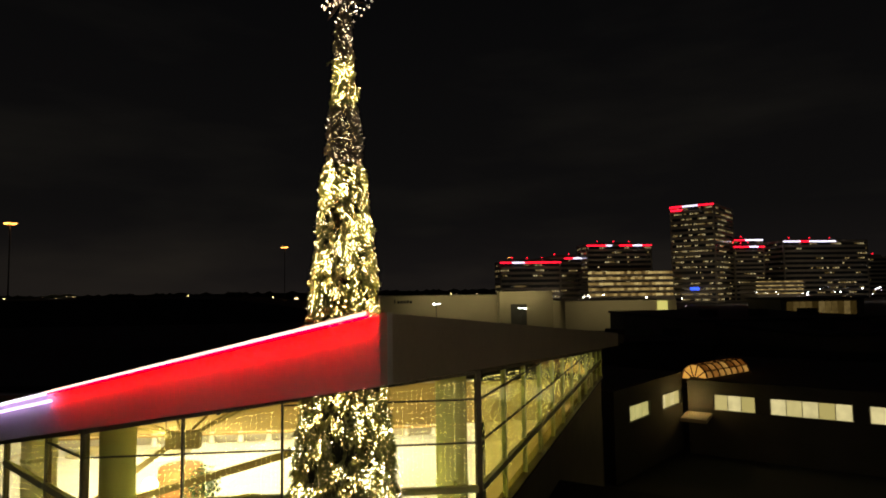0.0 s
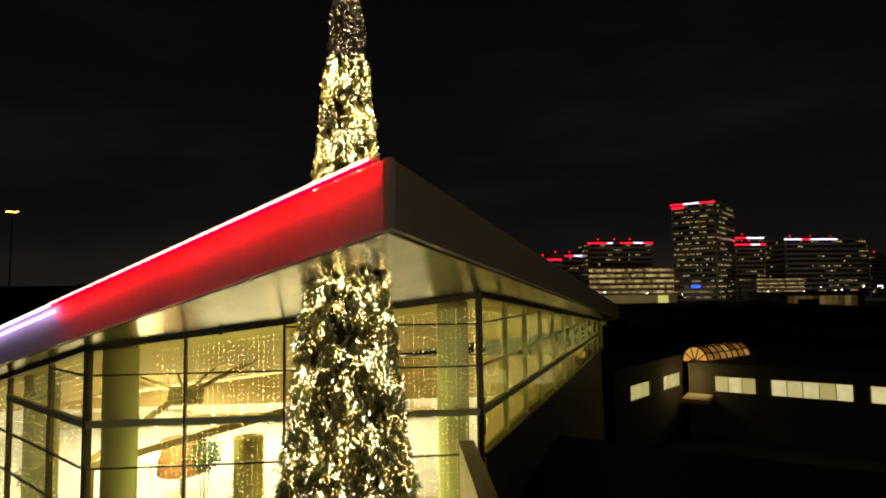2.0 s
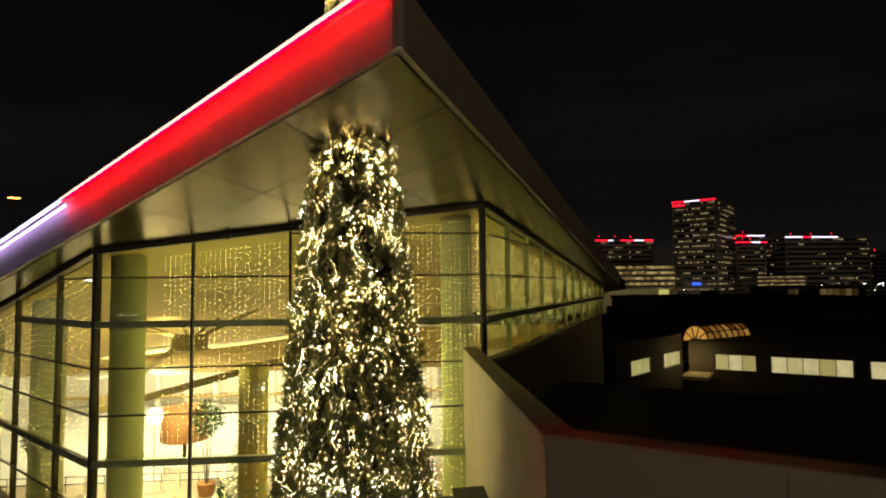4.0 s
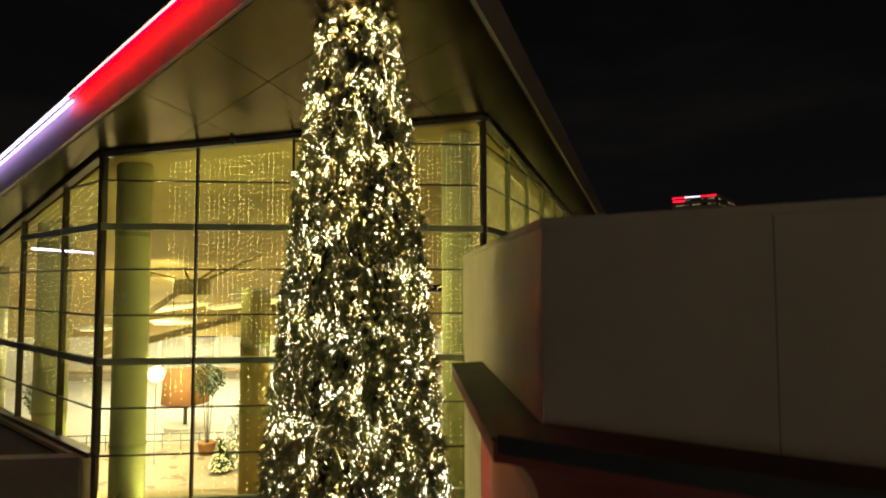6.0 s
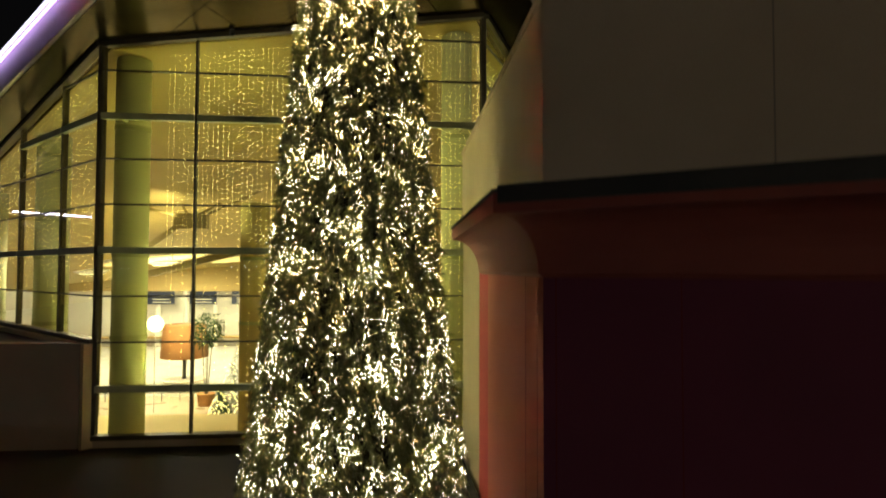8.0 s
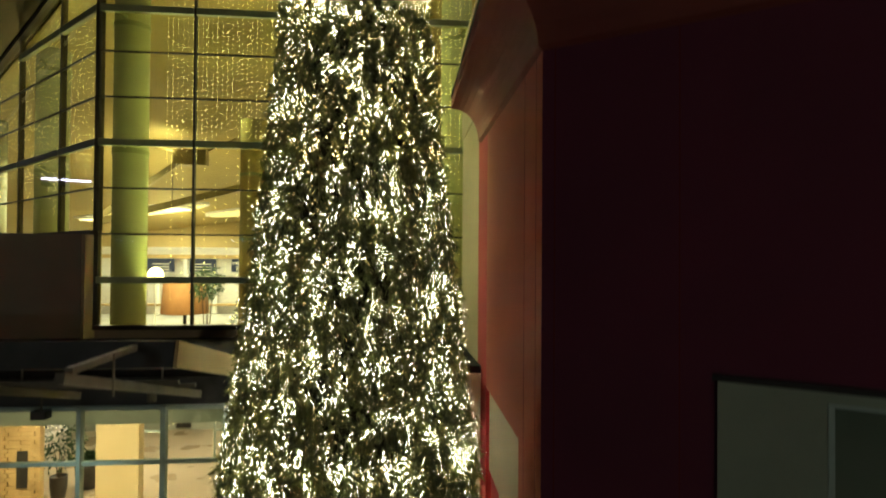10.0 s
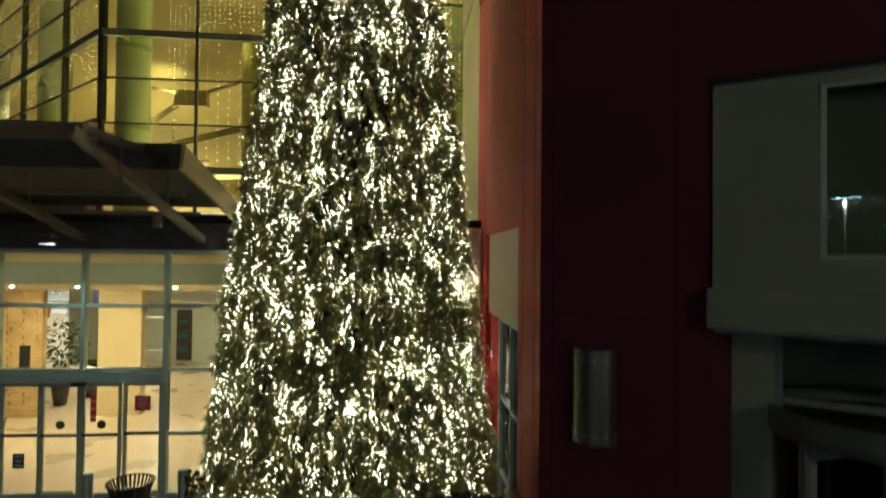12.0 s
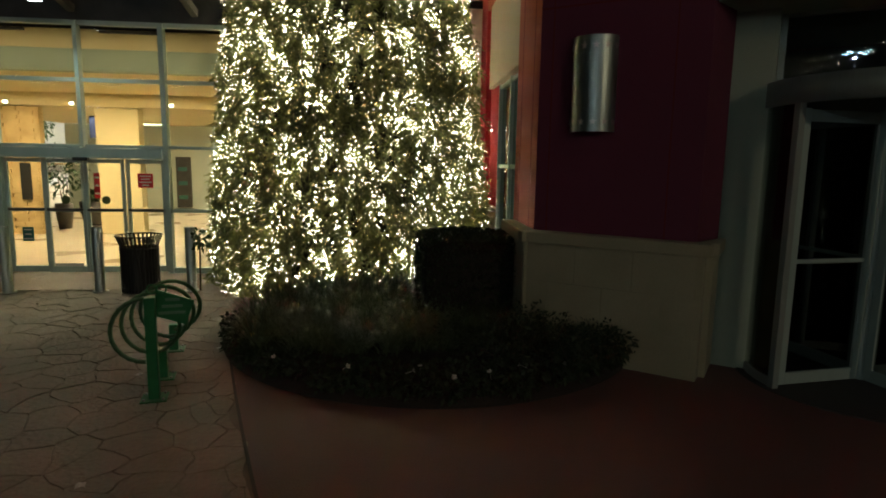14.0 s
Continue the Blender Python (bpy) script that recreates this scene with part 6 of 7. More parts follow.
for _ in range(9000):
    p = g3.uniform(-1, 1, 3)
    ax = int(g3.integers(0, 3))
    p[ax] = math.copysign(1, p[ax]) if ax != 2 else 1.0
    q = np.sign(p) * np.abs(p) ** 1.0
    ln = np.linalg.norm(p / np.max(np.abs(p)) ** 0)
    c = np.array((p[0] * 0.62, p[1] * 0.56, 0.57 + p[2] * 0.60)) * (1 - 0.03 * g3.random())
    rr = max(0, abs(p[0]) + abs(p[1]) + abs(p[2]) - 2.1) * 0.10
    c[:2] *= 1 - rr
    c[2] -= rr * 0.9
    if c[2] < 0.02:
        continue
    a = g3.normal(0, 1, 3)
    a /= np.linalg.norm(a)
    s = np.cross(a, g3.normal(0, 1, 3))
    s /= np.linalg.norm(s)
    i = len(vs)
    vs += [tuple(c), tuple(c + a * 0.02 + s * 0.011), tuple(c + a * 0.042), tuple(c + a * 0.02 - s * 0.011)]
    fs.append((i, i + 1, i + 2, i + 3))
me = bpy.data.meshes.new("leaves")
me.from_pydata(vs, [], fs)
me.materials.append(M_HEDGE)
o_ = new("leaves", me)
o_.parent = hedge
tagged(o_, "small dark clipped leaves", kind="stuff")


def shrub(x, y, r, seed, label="low dark leafy shrub in the planting bed"):
    s_ = thing("shrub", label, "shrub", (x, y, 0.12), group="shrubs in the bed")
    b = bmesh.new()
    for k in range(7):
        a = k * 0.9 + seed
        tube(b, (0, 0, 0), (r * 0.8 * math.cos(a), r * 0.8 * math.sin(a), r * (0.7 + 0.3 * math.sin(seed + k))), 0.012, 0.004, 5)
    part("twig", b, M_BROWN, s_)
    leaf_cloud("foliage", (0, 0, r * 0.55), r, 420, 0.06, M_HEDGE, s_, "small dark leaves", seed, 0.75, "stuff")


for k, (x, y, r) in enumerate(((2.05, 6.05, 0.42), (2.55, 5.95, 0.36), (1.6, 6.0, 0.38), (2.75, 6.0, 0.28), (1.1, 6.2, 0.32), (2.2, 5.65, 0.26), (1.9, 6.45, 0.42))):
    shrub(x, y, r, 40 + k)
# low bedding plants with white pansies
for k in range(120):
    a = math.pi - 0.12 + (math.pi - 0.15) * (k % 40) / 39 + g3.normal(0, 0.02)
    rad = BR - 0.12 - 0.24 * (k // 40) + g3.normal(0, 0.04)
    shrub_x, shrub_y = BC.x + rad * math.cos(a), BC.y + rad * math.sin(a)
    if shrub_x > 2.9:
        continue
    s_ = thing("bedding_plant", "low dark bedding plant at the bed's edge", "plant", (shrub_x, shrub_y, 0.08), group="bedding plants")
    leaf_cloud("foliage", (0, 0, 0.06), 0.14, 90, 0.055, M_HEDGE, s_, "", 200 + k, 0.7, "stuff", width=0.7)
M_PETAL = surface("white_petal", (0.40, 0.38, 0.33), (0.6, 0.58, 0.52), 0.6, scale=30, fine=90, bump=0.0)
M_PETALY = surface("yellow_petal", (0.6, 0.42, 0.05), (0.7, 0.5, 0.1), 0.6, scale=30, fine=90, bump=0.0)


def pansy(material):
    b = bmesh.new()
    for k in range(5):
        m = Matrix.Rotation(2 * math.pi * k / 5, 4, "Z") @ Matrix.Rotation(radians(-18), 4, "Y")
        b.faces.new([b.verts.new(m @ Vector(v)) for v in ((0.0, 0, 0), (0.015, -0.013, 0), (0.03, -0.008, 0.002), (0.032, 0.006, 0.002), (0.016, 0.013, 0))])
    tube(b, (0, 0, -0.09), (0, 0, 0), 0.0025, seg=5)
    return mesh_of("pansy", b, material)


pw_, py_ = pansy(M_PETAL), pansy(M_PETALY)
for k, (fx, fy) in enumerate(((-0.72, 5.95), (0.02, 5.55), (0.62, 5.32), (0.70, 5.60), (1.32, 5.33), (1.62, 5.42), (2.12, 5.6), (0.98, 5.22), (-1.05, 6.55))):
    ob = new("pansy", py_ if k == 8 else pw_)
    ob.matrix_world = pose(fx, fy, 0.22 + 0.03 * (k % 3), 35 + 20 * (k % 3), 15 * (k % 4) - 20, 50 * k) @ Matrix.Diagonal((0.9, 0.9, 0.9, 1))
    tagged(ob, "pale yellow pansy in the planting bed" if k == 8 else "small white pansy in the planting bed", "flower", group="pansies")
# dropped scraps of paper
for x, y, r in ((-1.62, 4.02, 20), (-2.05, 6.1, 70), (-1.50, 6.9, 120)):
    b = bmesh.new()
    bmesh.ops.create_grid(b, x_segments=3, y_segments=3, size=0.03)
    for v in b.verts:
        v.co.z = 0.012 + g3.normal(0, 0.006)
    ob = part("paper_scrap", b, M_PETAL)
    ob.matrix_world = pose(x, y, 0.004, 0, 0, r)
    tagged(ob, "crumpled scrap of white paper on the pavement", "litter")
# loose garland end at the tree's foot
gar = thing("garland", "loose leafy garland end beside the tree", "garland", (-2.62, 10.05, 0.0))
b = bmesh.new()
tube(b, (0, 0, 0.0), (0.02, 0, 0.95), 0.012, seg=6)
part("stem", b, M_BROWN, gar)
leaf_cloud("foliage", (0, 0, 0.86), 0.16, 70, 0.10, M_LEAF, gar, "dark broad leaves", 71, 1.3, "stuff", width=0.6)


# ================= the hall behind the glass =================
for x, y, r in ((-6.42, 16.95, 0.43), (2.32, 17.0, 0.43), (-10.7, 21.3, 0.5), (-15.6, 26.2, 0.5), (-4.05, 21.0, 0.48)):
    column(x, y, r, 11.8 if x == -4.05 else soft_z(x, y) - 0.02, M_TANBAND if x == -4.05 else M_COLUMN, "round tan column inside the hall" if x == -4.05 else "round pale green column behind the glass", True, 3.93 if y < 17.2 else 3.6)
    b = bmesh.new()
    for z in (7.8, 9.95) if x == -4.05 else (7.8, 9.95, 13.3):
        lathe(b, [(r + 0.02, z - 0.06), (r + 0.02, z + 0.06)], 28, Matrix.Translation((x, y, 0)))
    # brackets that tie the column to the glass wall
    for z in () if x == -4.05 else (6.6, 10.05, 13.43):
        rod(b, (x, y, z), (x + 0.05, y - 0.9, z), 0.06, 0.10)
    tagged(part("column_bracket", b, M_TRANSOM), "grey steel collars and brackets on the column", "bracket", kind="structure")


def light_curtain(name, p, q, step, low, drop, seed, jitter=0.0, label="hanging curtain of warm string lights behind the glass"):
    """Strands of tiny bulbs that hang from the head of a glass wall."""
    t = thing(name, label, "string lights")
    m, length = along(p, q)
    r_ = np.random.default_rng(seed)
    n = int(length / step)
    for k in range(n):
        u = (k + 0.5) * step
        top = m @ Vector((u, 0, 0))
        zt = soft_z(top.x, top.y) - 0.3
        zb = low(u) + 0.5 * r_.random()
        vs, fs = [], []
        z = zt
        while z > zb:
            c = m @ Vector((u + jitter * r_.normal(), jitter * 0.5 * r_.normal(), z))
            i = len(vs)
            q_ = 0.005 + 0.006 * r_.random() ** 2
            vs += [(c.x + q_ * o[0], c.y + q_ * o[1], c.z + q_ * o[2]) for o in OCT]
            fs += [tuple(i + j for j in f) for f in OCTF]
            z -= drop * (0.85 + 0.3 * r_.random())
        if not vs:
            continue
        me_ = bpy.data.meshes.new("light_strand")
        me_.from_pydata(vs, [], fs)
        me_.materials.append(M_STRING)
        o2 = new("light_strand", me_)
        o2.parent = t
    return t


light_curtain("light_curtain", (-5.35, 16.35), (2.9, 16.35), 0.125, lambda u: 8.6 + 1.6 * abs(math.sin(u * 0.9)), 0.125, 5)
light_curtain("light_curtain", (-5.35, 16.5), (2.9, 16.5), 0.28, lambda u: 5.5 + 0.9 * abs(math.sin(u * 1.7)), 0.19, 6)
light_curtain("light_curtain", (-7.3, 16.8), (-16.5, 26.0), 0.15, lambda u: 8.2 + 1.3 * abs(math.sin(u * 1.1)), 0.17, 7, 0.03)
light_curtain("light_curtain", (2.85, 17.0), (15.0, 41.2), 0.15, lambda u: 12.5, 0.11, 8, 0.05)


M_ORANGE = surface("orange_fabric_shade", (0.33, 0.15, 0.055), (0.43, 0.22, 0.09), 0.8, scale=2, fine=40, bump=0.1)
M_COVE = glow("ceiling_cove_light", (1.0, 0.84, 0.46), 0.9)
M_DISH = glow("bright_dish_lens", (1.0, 0.93, 0.72), 3.5)
M_GLOBE = glow("bright_globe_lamp", (1.0, 0.90, 0.62), 7.0)
# orange drum on a stand
drum = thing("drum_kiosk", "orange fabric drum over a round kiosk", "kiosk", (-15.2, 48.6, 0))
b = bmesh.new()
lathe(b, [(1.70, 2.75), (1.76, 2.8), (1.58, 5.25), (1.5, 5.3)], 32)
part("shade", b, M_ORANGE, drum, "orange fabric shade", True)
b = bmesh.new()
lathe(b, [(0.14, 0.0), (0.14, 5.2)], 14)
part("pole", b, M_DARKMETAL, drum)
b = bmesh.new()
lathe(b, [(1.5, 0.0), (1.5, 1.0), (1.62, 1.02), (1.62, 1.08)], 32)
part("counter", b, M_WHITEIN, drum, "round white counter")
# globe lamp
gl_ = thing("globe_lamp", "bright glowing globe lamp on a slim pale post", "lamp", (-15.0, 42.0, 0))
b = bmesh.new()
bmesh.ops.create_uvsphere(b, u_segments=18, v_segments=12, radius=0.52, matrix=Matrix.Translation((0, 0, 5.9)))
part("globe", b, M_GLOBE, gl_, "glowing white globe", True)
b = bmesh.new()
tube(b, (0, 0, 0), (0, 0, 5.42), 0.045, seg=10)
part("post", b, M_WHITEIN, gl_)


def indoor_tree(x, y, crown_z, crown_r, seed):
    t = thing("indoor_tree", "slender potted tree with a clipped crown in the hall", "tree", (x, y, 0), group="indoor trees")
    b = bmesh.new()
    lathe(b, [(0.5, 0.0), (0.62, 0.8), (0.66, 0.85), (0.55, 0.85), (0.5, 0.8)], 20)
    part("pot", b, M_ORANGE, t, "terracotta pot", True)
    for k in range(4):
        b = bmesh.new()
        tube(b, (0.08 * math.cos(k * 1.6), 0.08 * math.sin(k * 1.6), 0.7), (0.4 * math.cos(k * 1.6), 0.4 * math.sin(k * 1.6), crown_z), 0.035, 0.02, 6)
        part("stem", b, M_BROWN, t)
    leaf_cloud("foliage", (0, 0, crown_z), crown_r, 900, 0.22, M_LEAF, t, "dark green crown", seed, 1.1, "stuff")


indoor_tree(-12.2, 44.0, 5.3, 1.25, 61)
indoor_tree(-23.5, 44.5, 4.2, 1.2, 63)
# small lit trees by the window
for k, (x, y, h) in enumerate(((-9.7, 43.2, 4.6), (-8.2, 40.5, 3.2), (-10.2, 40.0, 2.0))):
    t = thing("small_christmas_tree", "small green christmas tree with yellow lights", "tree", (x, y, 0), group="small christmas trees")
    r_ = np.random.default_rng(80 + k)
    vs, fs = [], []
    for _ in range(900):
        z = h * (1 - math.sqrt(r_.random()))
        rr = 0.36 * (h - z) * (0.6 + 0.5 * r_.random())
        a = r_.random() * 6.28
        c = np.array((rr * math.cos(a), rr * math.sin(a), z + 0.2))
        d = np.array((math.cos(a), math.sin(a), -0.3)) * 0.22
        s = np.array((-math.sin(a), math.cos(a), 0.2)) * 0.05
        i = len(vs)
        vs += [tuple(c - d), tuple(c + s), tuple(c + d), tuple(c - s)]
        fs.append((i, i + 1, i + 2, i + 3))
    me = bpy.data.meshes.new("foliage")
    me.from_pydata(vs, [], fs)
    me.materials.append(M_LEAF)
    o_ = new("foliage", me)
    o_.parent = t
    tagged(o_, "green needles", kind="stuff")
    vs, fs = [], []
    for _ in range(170):
        z = h * (1 - math.sqrt(r_.random()))
        rr, a = 0.38 * (h - z), r_.random() * 6.28
        i = len(vs)
        vs += [(rr * math.cos(a) + 0.03 * o[0], rr * math.sin(a) + 0.03 * o[1], z + 0.2 + 0.03 * o[2]) for o in OCT]
        fs += [tuple(i + j for j in f) for f in OCTF]
    me = bpy.data.meshes.new("bulb")
    me.from_pydata(vs, [], fs)
    me.materials.append(M_STRING)
    o_ = new("bulb", me)
    o_.parent = t
    tagged(o_, "tiny yellow bulbs", kind="stuff")
    b = bmesh.new()
    tube(b, (0, 0, 0), (0, 0, h), 0.05, 0.02, 6)
    part("trunk", b, M_BROWN, t)
# railing across the hall
rail = thing("railing", "thin dark steel railing across the hall floor", "railing", (0, 0, 0))
for k in range(22):
    b = bmesh.new()
    tube(b, (-34 + k * 1.3, 45.6, 0), (-34 + k * 1.3, 45.6, 1.1), 0.025, seg=6)
    part("post", b, M_DARKMETAL, rail)
for z in (1.1, 0.6):
    b = bmesh.new()
    tube(b, (-34, 45.6, z), (-6.7, 45.6, z), 0.03, seg=6)
    part("rail", b, M_DARKMETAL, rail)
# bright coves in the ceiling
for x, y, rx, ry in ((-15.0, 41.5, 3.2, 0.8), (-9.0, 44.5, 3.2, 0.8)):
    cz = soft_z(x, y)
    cv_ = thing("ceiling_cove", "oval white ceiling drop with a glowing cove", "ceiling light", (x, y, cz), group="ceiling coves")
    tilt = Matrix.Rotation(math.atan(-0.1507), 4, "X") @ Matrix.Rotation(-math.atan(0.1217), 4, "Y")
    b = bmesh.new()
    lathe(b, [(1.0, -0.30), (1.0, -0.10)], 32, tilt @ Matrix.Diagonal((rx, ry, 1, 1)))
    part("lens", b, M_COVE, cv_, "glowing oval lens")
    b = bmesh.new()
    lathe(b, [(1.12, -0.22), (1.12, -0.02), (1.0, -0.02)], 32, tilt @ Matrix.Diagonal((rx, ry, 1, 1)))
    part("rim", b, M_WHITEIN, cv_)
# a fan of struts that carries the roof
HX, HY = -8.75, 29.2
strut = thing("roof_strut", "olive steel hub with struts fanning up to the roof", "strut", (HX, HY, 0))
b = bmesh.new()
box(b, (-0.75, -0.25, 11.45), (0.75, 0.25, 12.2), None, 0.03)
part("hub", b, M_BEAM, strut, "olive steel hub")
for k in range(6):
    a = math.pi * (k + 0.25) / 5.5
    ex, ey = 3.2 * math.cos(a), 1.6 * math.sin(a)
    b = bmesh.new()
    rod(b, (0.6 * math.cos(a), 0.2 * math.sin(a), 12.1), (ex, ey, soft_z(HX + ex, HY + ey) - 0.06), 0.08, 0.10)
    part("strut_arm", b, M_BEAM, strut)
b = bmesh.new()
rod(b, (-0.6, 0.1, 11.6), (-4.2, 0.3, 9.0), 0.2, 0.26)
part("strut_arm", b, M_BEAM, strut)
b = bmesh.new()
tube(b, (-4.2, 0.3, 9.1), (-4.2, 0.3, 0.0), 0.14, seg=12)
part("strut_post", b, M_BEAM, strut)
b = bmesh.new()
rod(b, (-4.2, 0.1, 8.75), (6.4, -0.3, 11.5), 0.24, 0.32)
part("strut_beam", b, M_BEAM, strut, "long sloping olive beam")
b = bmesh.new()
tube(b, (6.2, -0.3, 11.45), (6.2, -0.3, soft_z(HX + 6.2, HY - 0.3) - 0.06), 0.08, seg=10)
part("strut_post", b, M_BEAM, strut)
M_CEILHALL = surface("tan_ceiling_paint", (0.33, 0.27, 0.095), (0.42, 0.345, 0.14), 0.7, scale=0.5, fine=20, bump=0.05)
# inner ceiling of the hall under the roof
b = bmesh.new()
inner = [(-6.7, 16.25), (2.75, 16.25), (15.1, 40.9), (18.4, 47.8), (-40.0, 47.8), (-32.0, 39.0), (-16.7, 26.2)]
slab(b, [(x, y, soft_z(x, y) - 0.012) for x, y in inner], 0.04)
tagged(part("ceiling_hall", b, M_CEILHALL), "sloping tan ceiling of the glazed hall", "ceiling", kind="structure")
# wide glowing dish hung from the roof
for px_, py_2, pz, pr in ((-11.4, 34.5, 9.9, 1.3), (-16.5, 37.0, 9.4, 1.2)):
    dish = thing("pendant_dish", "wide white dish lamp hung from the roof", "lamp", (px_, py_2, 0), group="hanging dish lamps")
    b = bmesh.new()
    lathe(b, [(pr * 0.75, pz - 0.1), (pr, pz), (pr * 0.95, pz + 0.06), (0.15, pz + 0.22)], 28)
    part("dish", b, M_WHITEIN, dish, "white dish", True)
    b = bmesh.new()
    lathe(b, [(pr * 0.74, pz - 0.13), (pr * 0.74, pz - 0.101)], 28)
    part("lens", b, M_DISH, dish, "glowing lens")
    b = bmesh.new()
    tube(b, (0, 0, pz + 0.2), (0, 0, soft_z(px_, py_2) - 0.01), 0.025, seg=6)
    part("rod", b, M_DARKMETAL, dish)
# back wall: white piers, dark bands and banners
for k in range(12):
    x = -31.0 + k * 3.4
    b = bmesh.new()
    lathe(b, [(0.4, 0), (0.4, 0.3), (0.32, 0.35), (0.32, 6.4), (0.42, 6.7), (0.42, 6.95)], 18, Matrix.Translation((x, 76.75, 0)))
    tagged(part("wall_pier", b, M_WHITEIN, None, "", True), "round white pier along the back wall", "column", kind="structure")
for z0, z1 in ((1.1, 1.3), (6.93, 7.4)):
    b = bmesh.new()
    box(b, (-41.5, 76.2, z0), (7.6, 77.45, z1))
    tagged(part("trim", b, M_TANBRICK), "tan band along the back wall", "trim", kind="structure")
M_BANNER = surface("navy_banner", (0.015, 0.022, 0.06), (0.03, 0.04, 0.09), 0.7, bump=0.05)
font_curve = bpy.data.curves.new("welcome_text", "FONT")
font_curve.body, font_curve.size, font_curve.align_x, font_curve.extrude = "WELCOME", 0.62, "CENTER", 0.01
for k, x in enumerate((-27.0, -22.0, -17.0)):
    bn = thing("banner", "navy banner reading WELCOME hung on the back wall" if k == 2 else "navy banner with white lines on the back wall", "banner", (x, 76.12, -1.6))
    b = bmesh.new()
    box(b, (-1.6, -0.02, 6.9), (1.6, 0.02, 8.5))
    part("cloth", b, M_BANNER, bn)
    b = bmesh.new()
    tube(b, (-1.7, 0, 8.52), (1.7, 0, 8.52), 0.03, seg=6)
    for bx in (-1.5, 1.5):
        tube(b, (bx, 0, 8.53), (bx, 0.12, 8.6), 0.03, seg=6)
    part("rod", b, M_STEEL, bn)
    if k == 2:
        to = new("lettering", font_curve)
        to.parent = bn
        to.matrix_local = pose(0, -0.04, 7.75, 90, 0, 0)
        to.data.materials.append(M_SIGNTEXT)
        to["label"] = "white lettering"
    for q in range(2 if k == 2 else 3):
        b = bmesh.new()
        box(b, (-1.0, -0.035, 7.1 + 0.35 * q), (1.0, -0.022, 7.2 + 0.35 * q))
        part("print_line", b, M_SIGNTEXT, bn)
# shop counters and dark furniture seen low through the doors
for x, y, w, h, mt, lab in ((-12.5, 30.0, 1.6, 1.1, M_DARKMETAL, "dark low service counter in the hall"), (-8.6, 33.0, 1.1, 1.0, M_POT, "dark low service counter in the hall"), (-4.6, 31.0, 1.0, 1.3, M_DARKMETAL, "dark display stand in the hall"), (-3.0, 29.0, 0.7, 1.9, M_TANBRICK, "tan display stand in the hall")):
    b = bmesh.new()
    box(b, (x - w, y - 0.4, 0.0), (x + w, y + 0.4, h - 0.06), None, 0.03)
    c_ = thing("counter", lab, "counter")
    part("body", b, mt, c_)
    b = bmesh.new()
    box(b, (x - w - 0.06, y - 0.46, h - 0.06), (x + w + 0.06, y + 0.46, h), None, 0.015)
    part("top", b, M_WALLIN, c_)
# ================= the courtyard block beyond the wing =================
M_ROOM = window_glow("lit_room_window", (0.95, 0.80, 0.28), (1.0, 0.88, 0.46), 0.56, low=0.6)
M_DIMROOM = window_glow("dim_room_window", (0.75, 0.68, 0.20), (0.8, 0.75, 0.34), 0.6, low=0.5)
M_BLOCK = surface("dark_block_wall", (0.075, 0.066, 0.054), (0.115, 0.102, 0.084), 0.9, scale=0.3, fine=20, bump=0.2)
court = thing("courtyard_block", "low dark mall block with lit ribbon windows", "building")
CA = Vector((34.0, 64.7))
CD, CN = Vector((0.791, -0.611)), Vector((-0.611, -0.791))
mC = Matrix.Translation((CA.x, CA.y, 0)) @ Matrix.Rotation(math.atan2(CD.y, CD.x), 4, "Z")


def cbox(name, lo, hi, material, parent=court, label=""):
    b = bmesh.new()
    box(b, lo, hi, mC)
    return part(name, b, material, parent, label)


cbox("wall", (0, 0, -0.05), (46, 26, 4.85), M_BLOCK)
cbox("wall", (0, 0.5, 4.85), (46, 26, 6.6), M_BLOCK)
cbox("wall", (0, 0, 6.55), (46, 26, 8.0), M_BLOCK)
for u0, n, w in ((2.7, 3, 1.32), (8.1, 5, 1.42), (16.6, 4, 1.4)):
    wn_ = cbox("window_frame", (u0 - 0.1, 0.05, 4.85), (u0 + n * w + 0.1, 0.35, 4.92), M_MULLION)
    for k in range(n):
        cbox("lit_window", (u0 + k * w + 0.04, 0.2, 4.92), (u0 + (k + 1) * w - 0.04, 0.26, 6.52), M_ROOM, wn_, "lit office window")
cbox("wall", (0, 0.1, 4.85), (2.6, 0.5, 6.55), M_BLOCK)
cbox("wall", (6.76, 0.1, 4.85), (8.0, 0.5, 6.55), M_BLOCK)
cbox("wall", (15.3, 0.1, 4.85), (16.5, 0.5, 6.55), M_BLOCK)
cbox("wall", (22.3, 0.1, 4.85), (46, 0.5, 6.55), M_BLOCK)
# side wing of the court, nearer
mD, lD = along((23.3, 56.6), (34.2, 66.3))


def dbox(name, lo, hi, material, parent=court, label=""):
    b = bmesh.new()
    box(b, lo, hi, mD)
    return part(name, b, material, parent, label)


for lo, hi in (((-2, 0, -0.05), (lD, 9, 5.1)), ((-2, 0, 6.7), (lD, 9, 8.6)), ((-2, 0.5, 5.1), (lD, 9, 6.7)), ((-2, 0, 5.1), (1.3, 0.5, 6.7)), ((6.1, 0, 5.1), (9.2, 0.5, 6.7)), ((14.2, 0, 5.1), (lD, 0.5, 6.7))):
    dbox("wall", lo, hi, M_BLOCK)
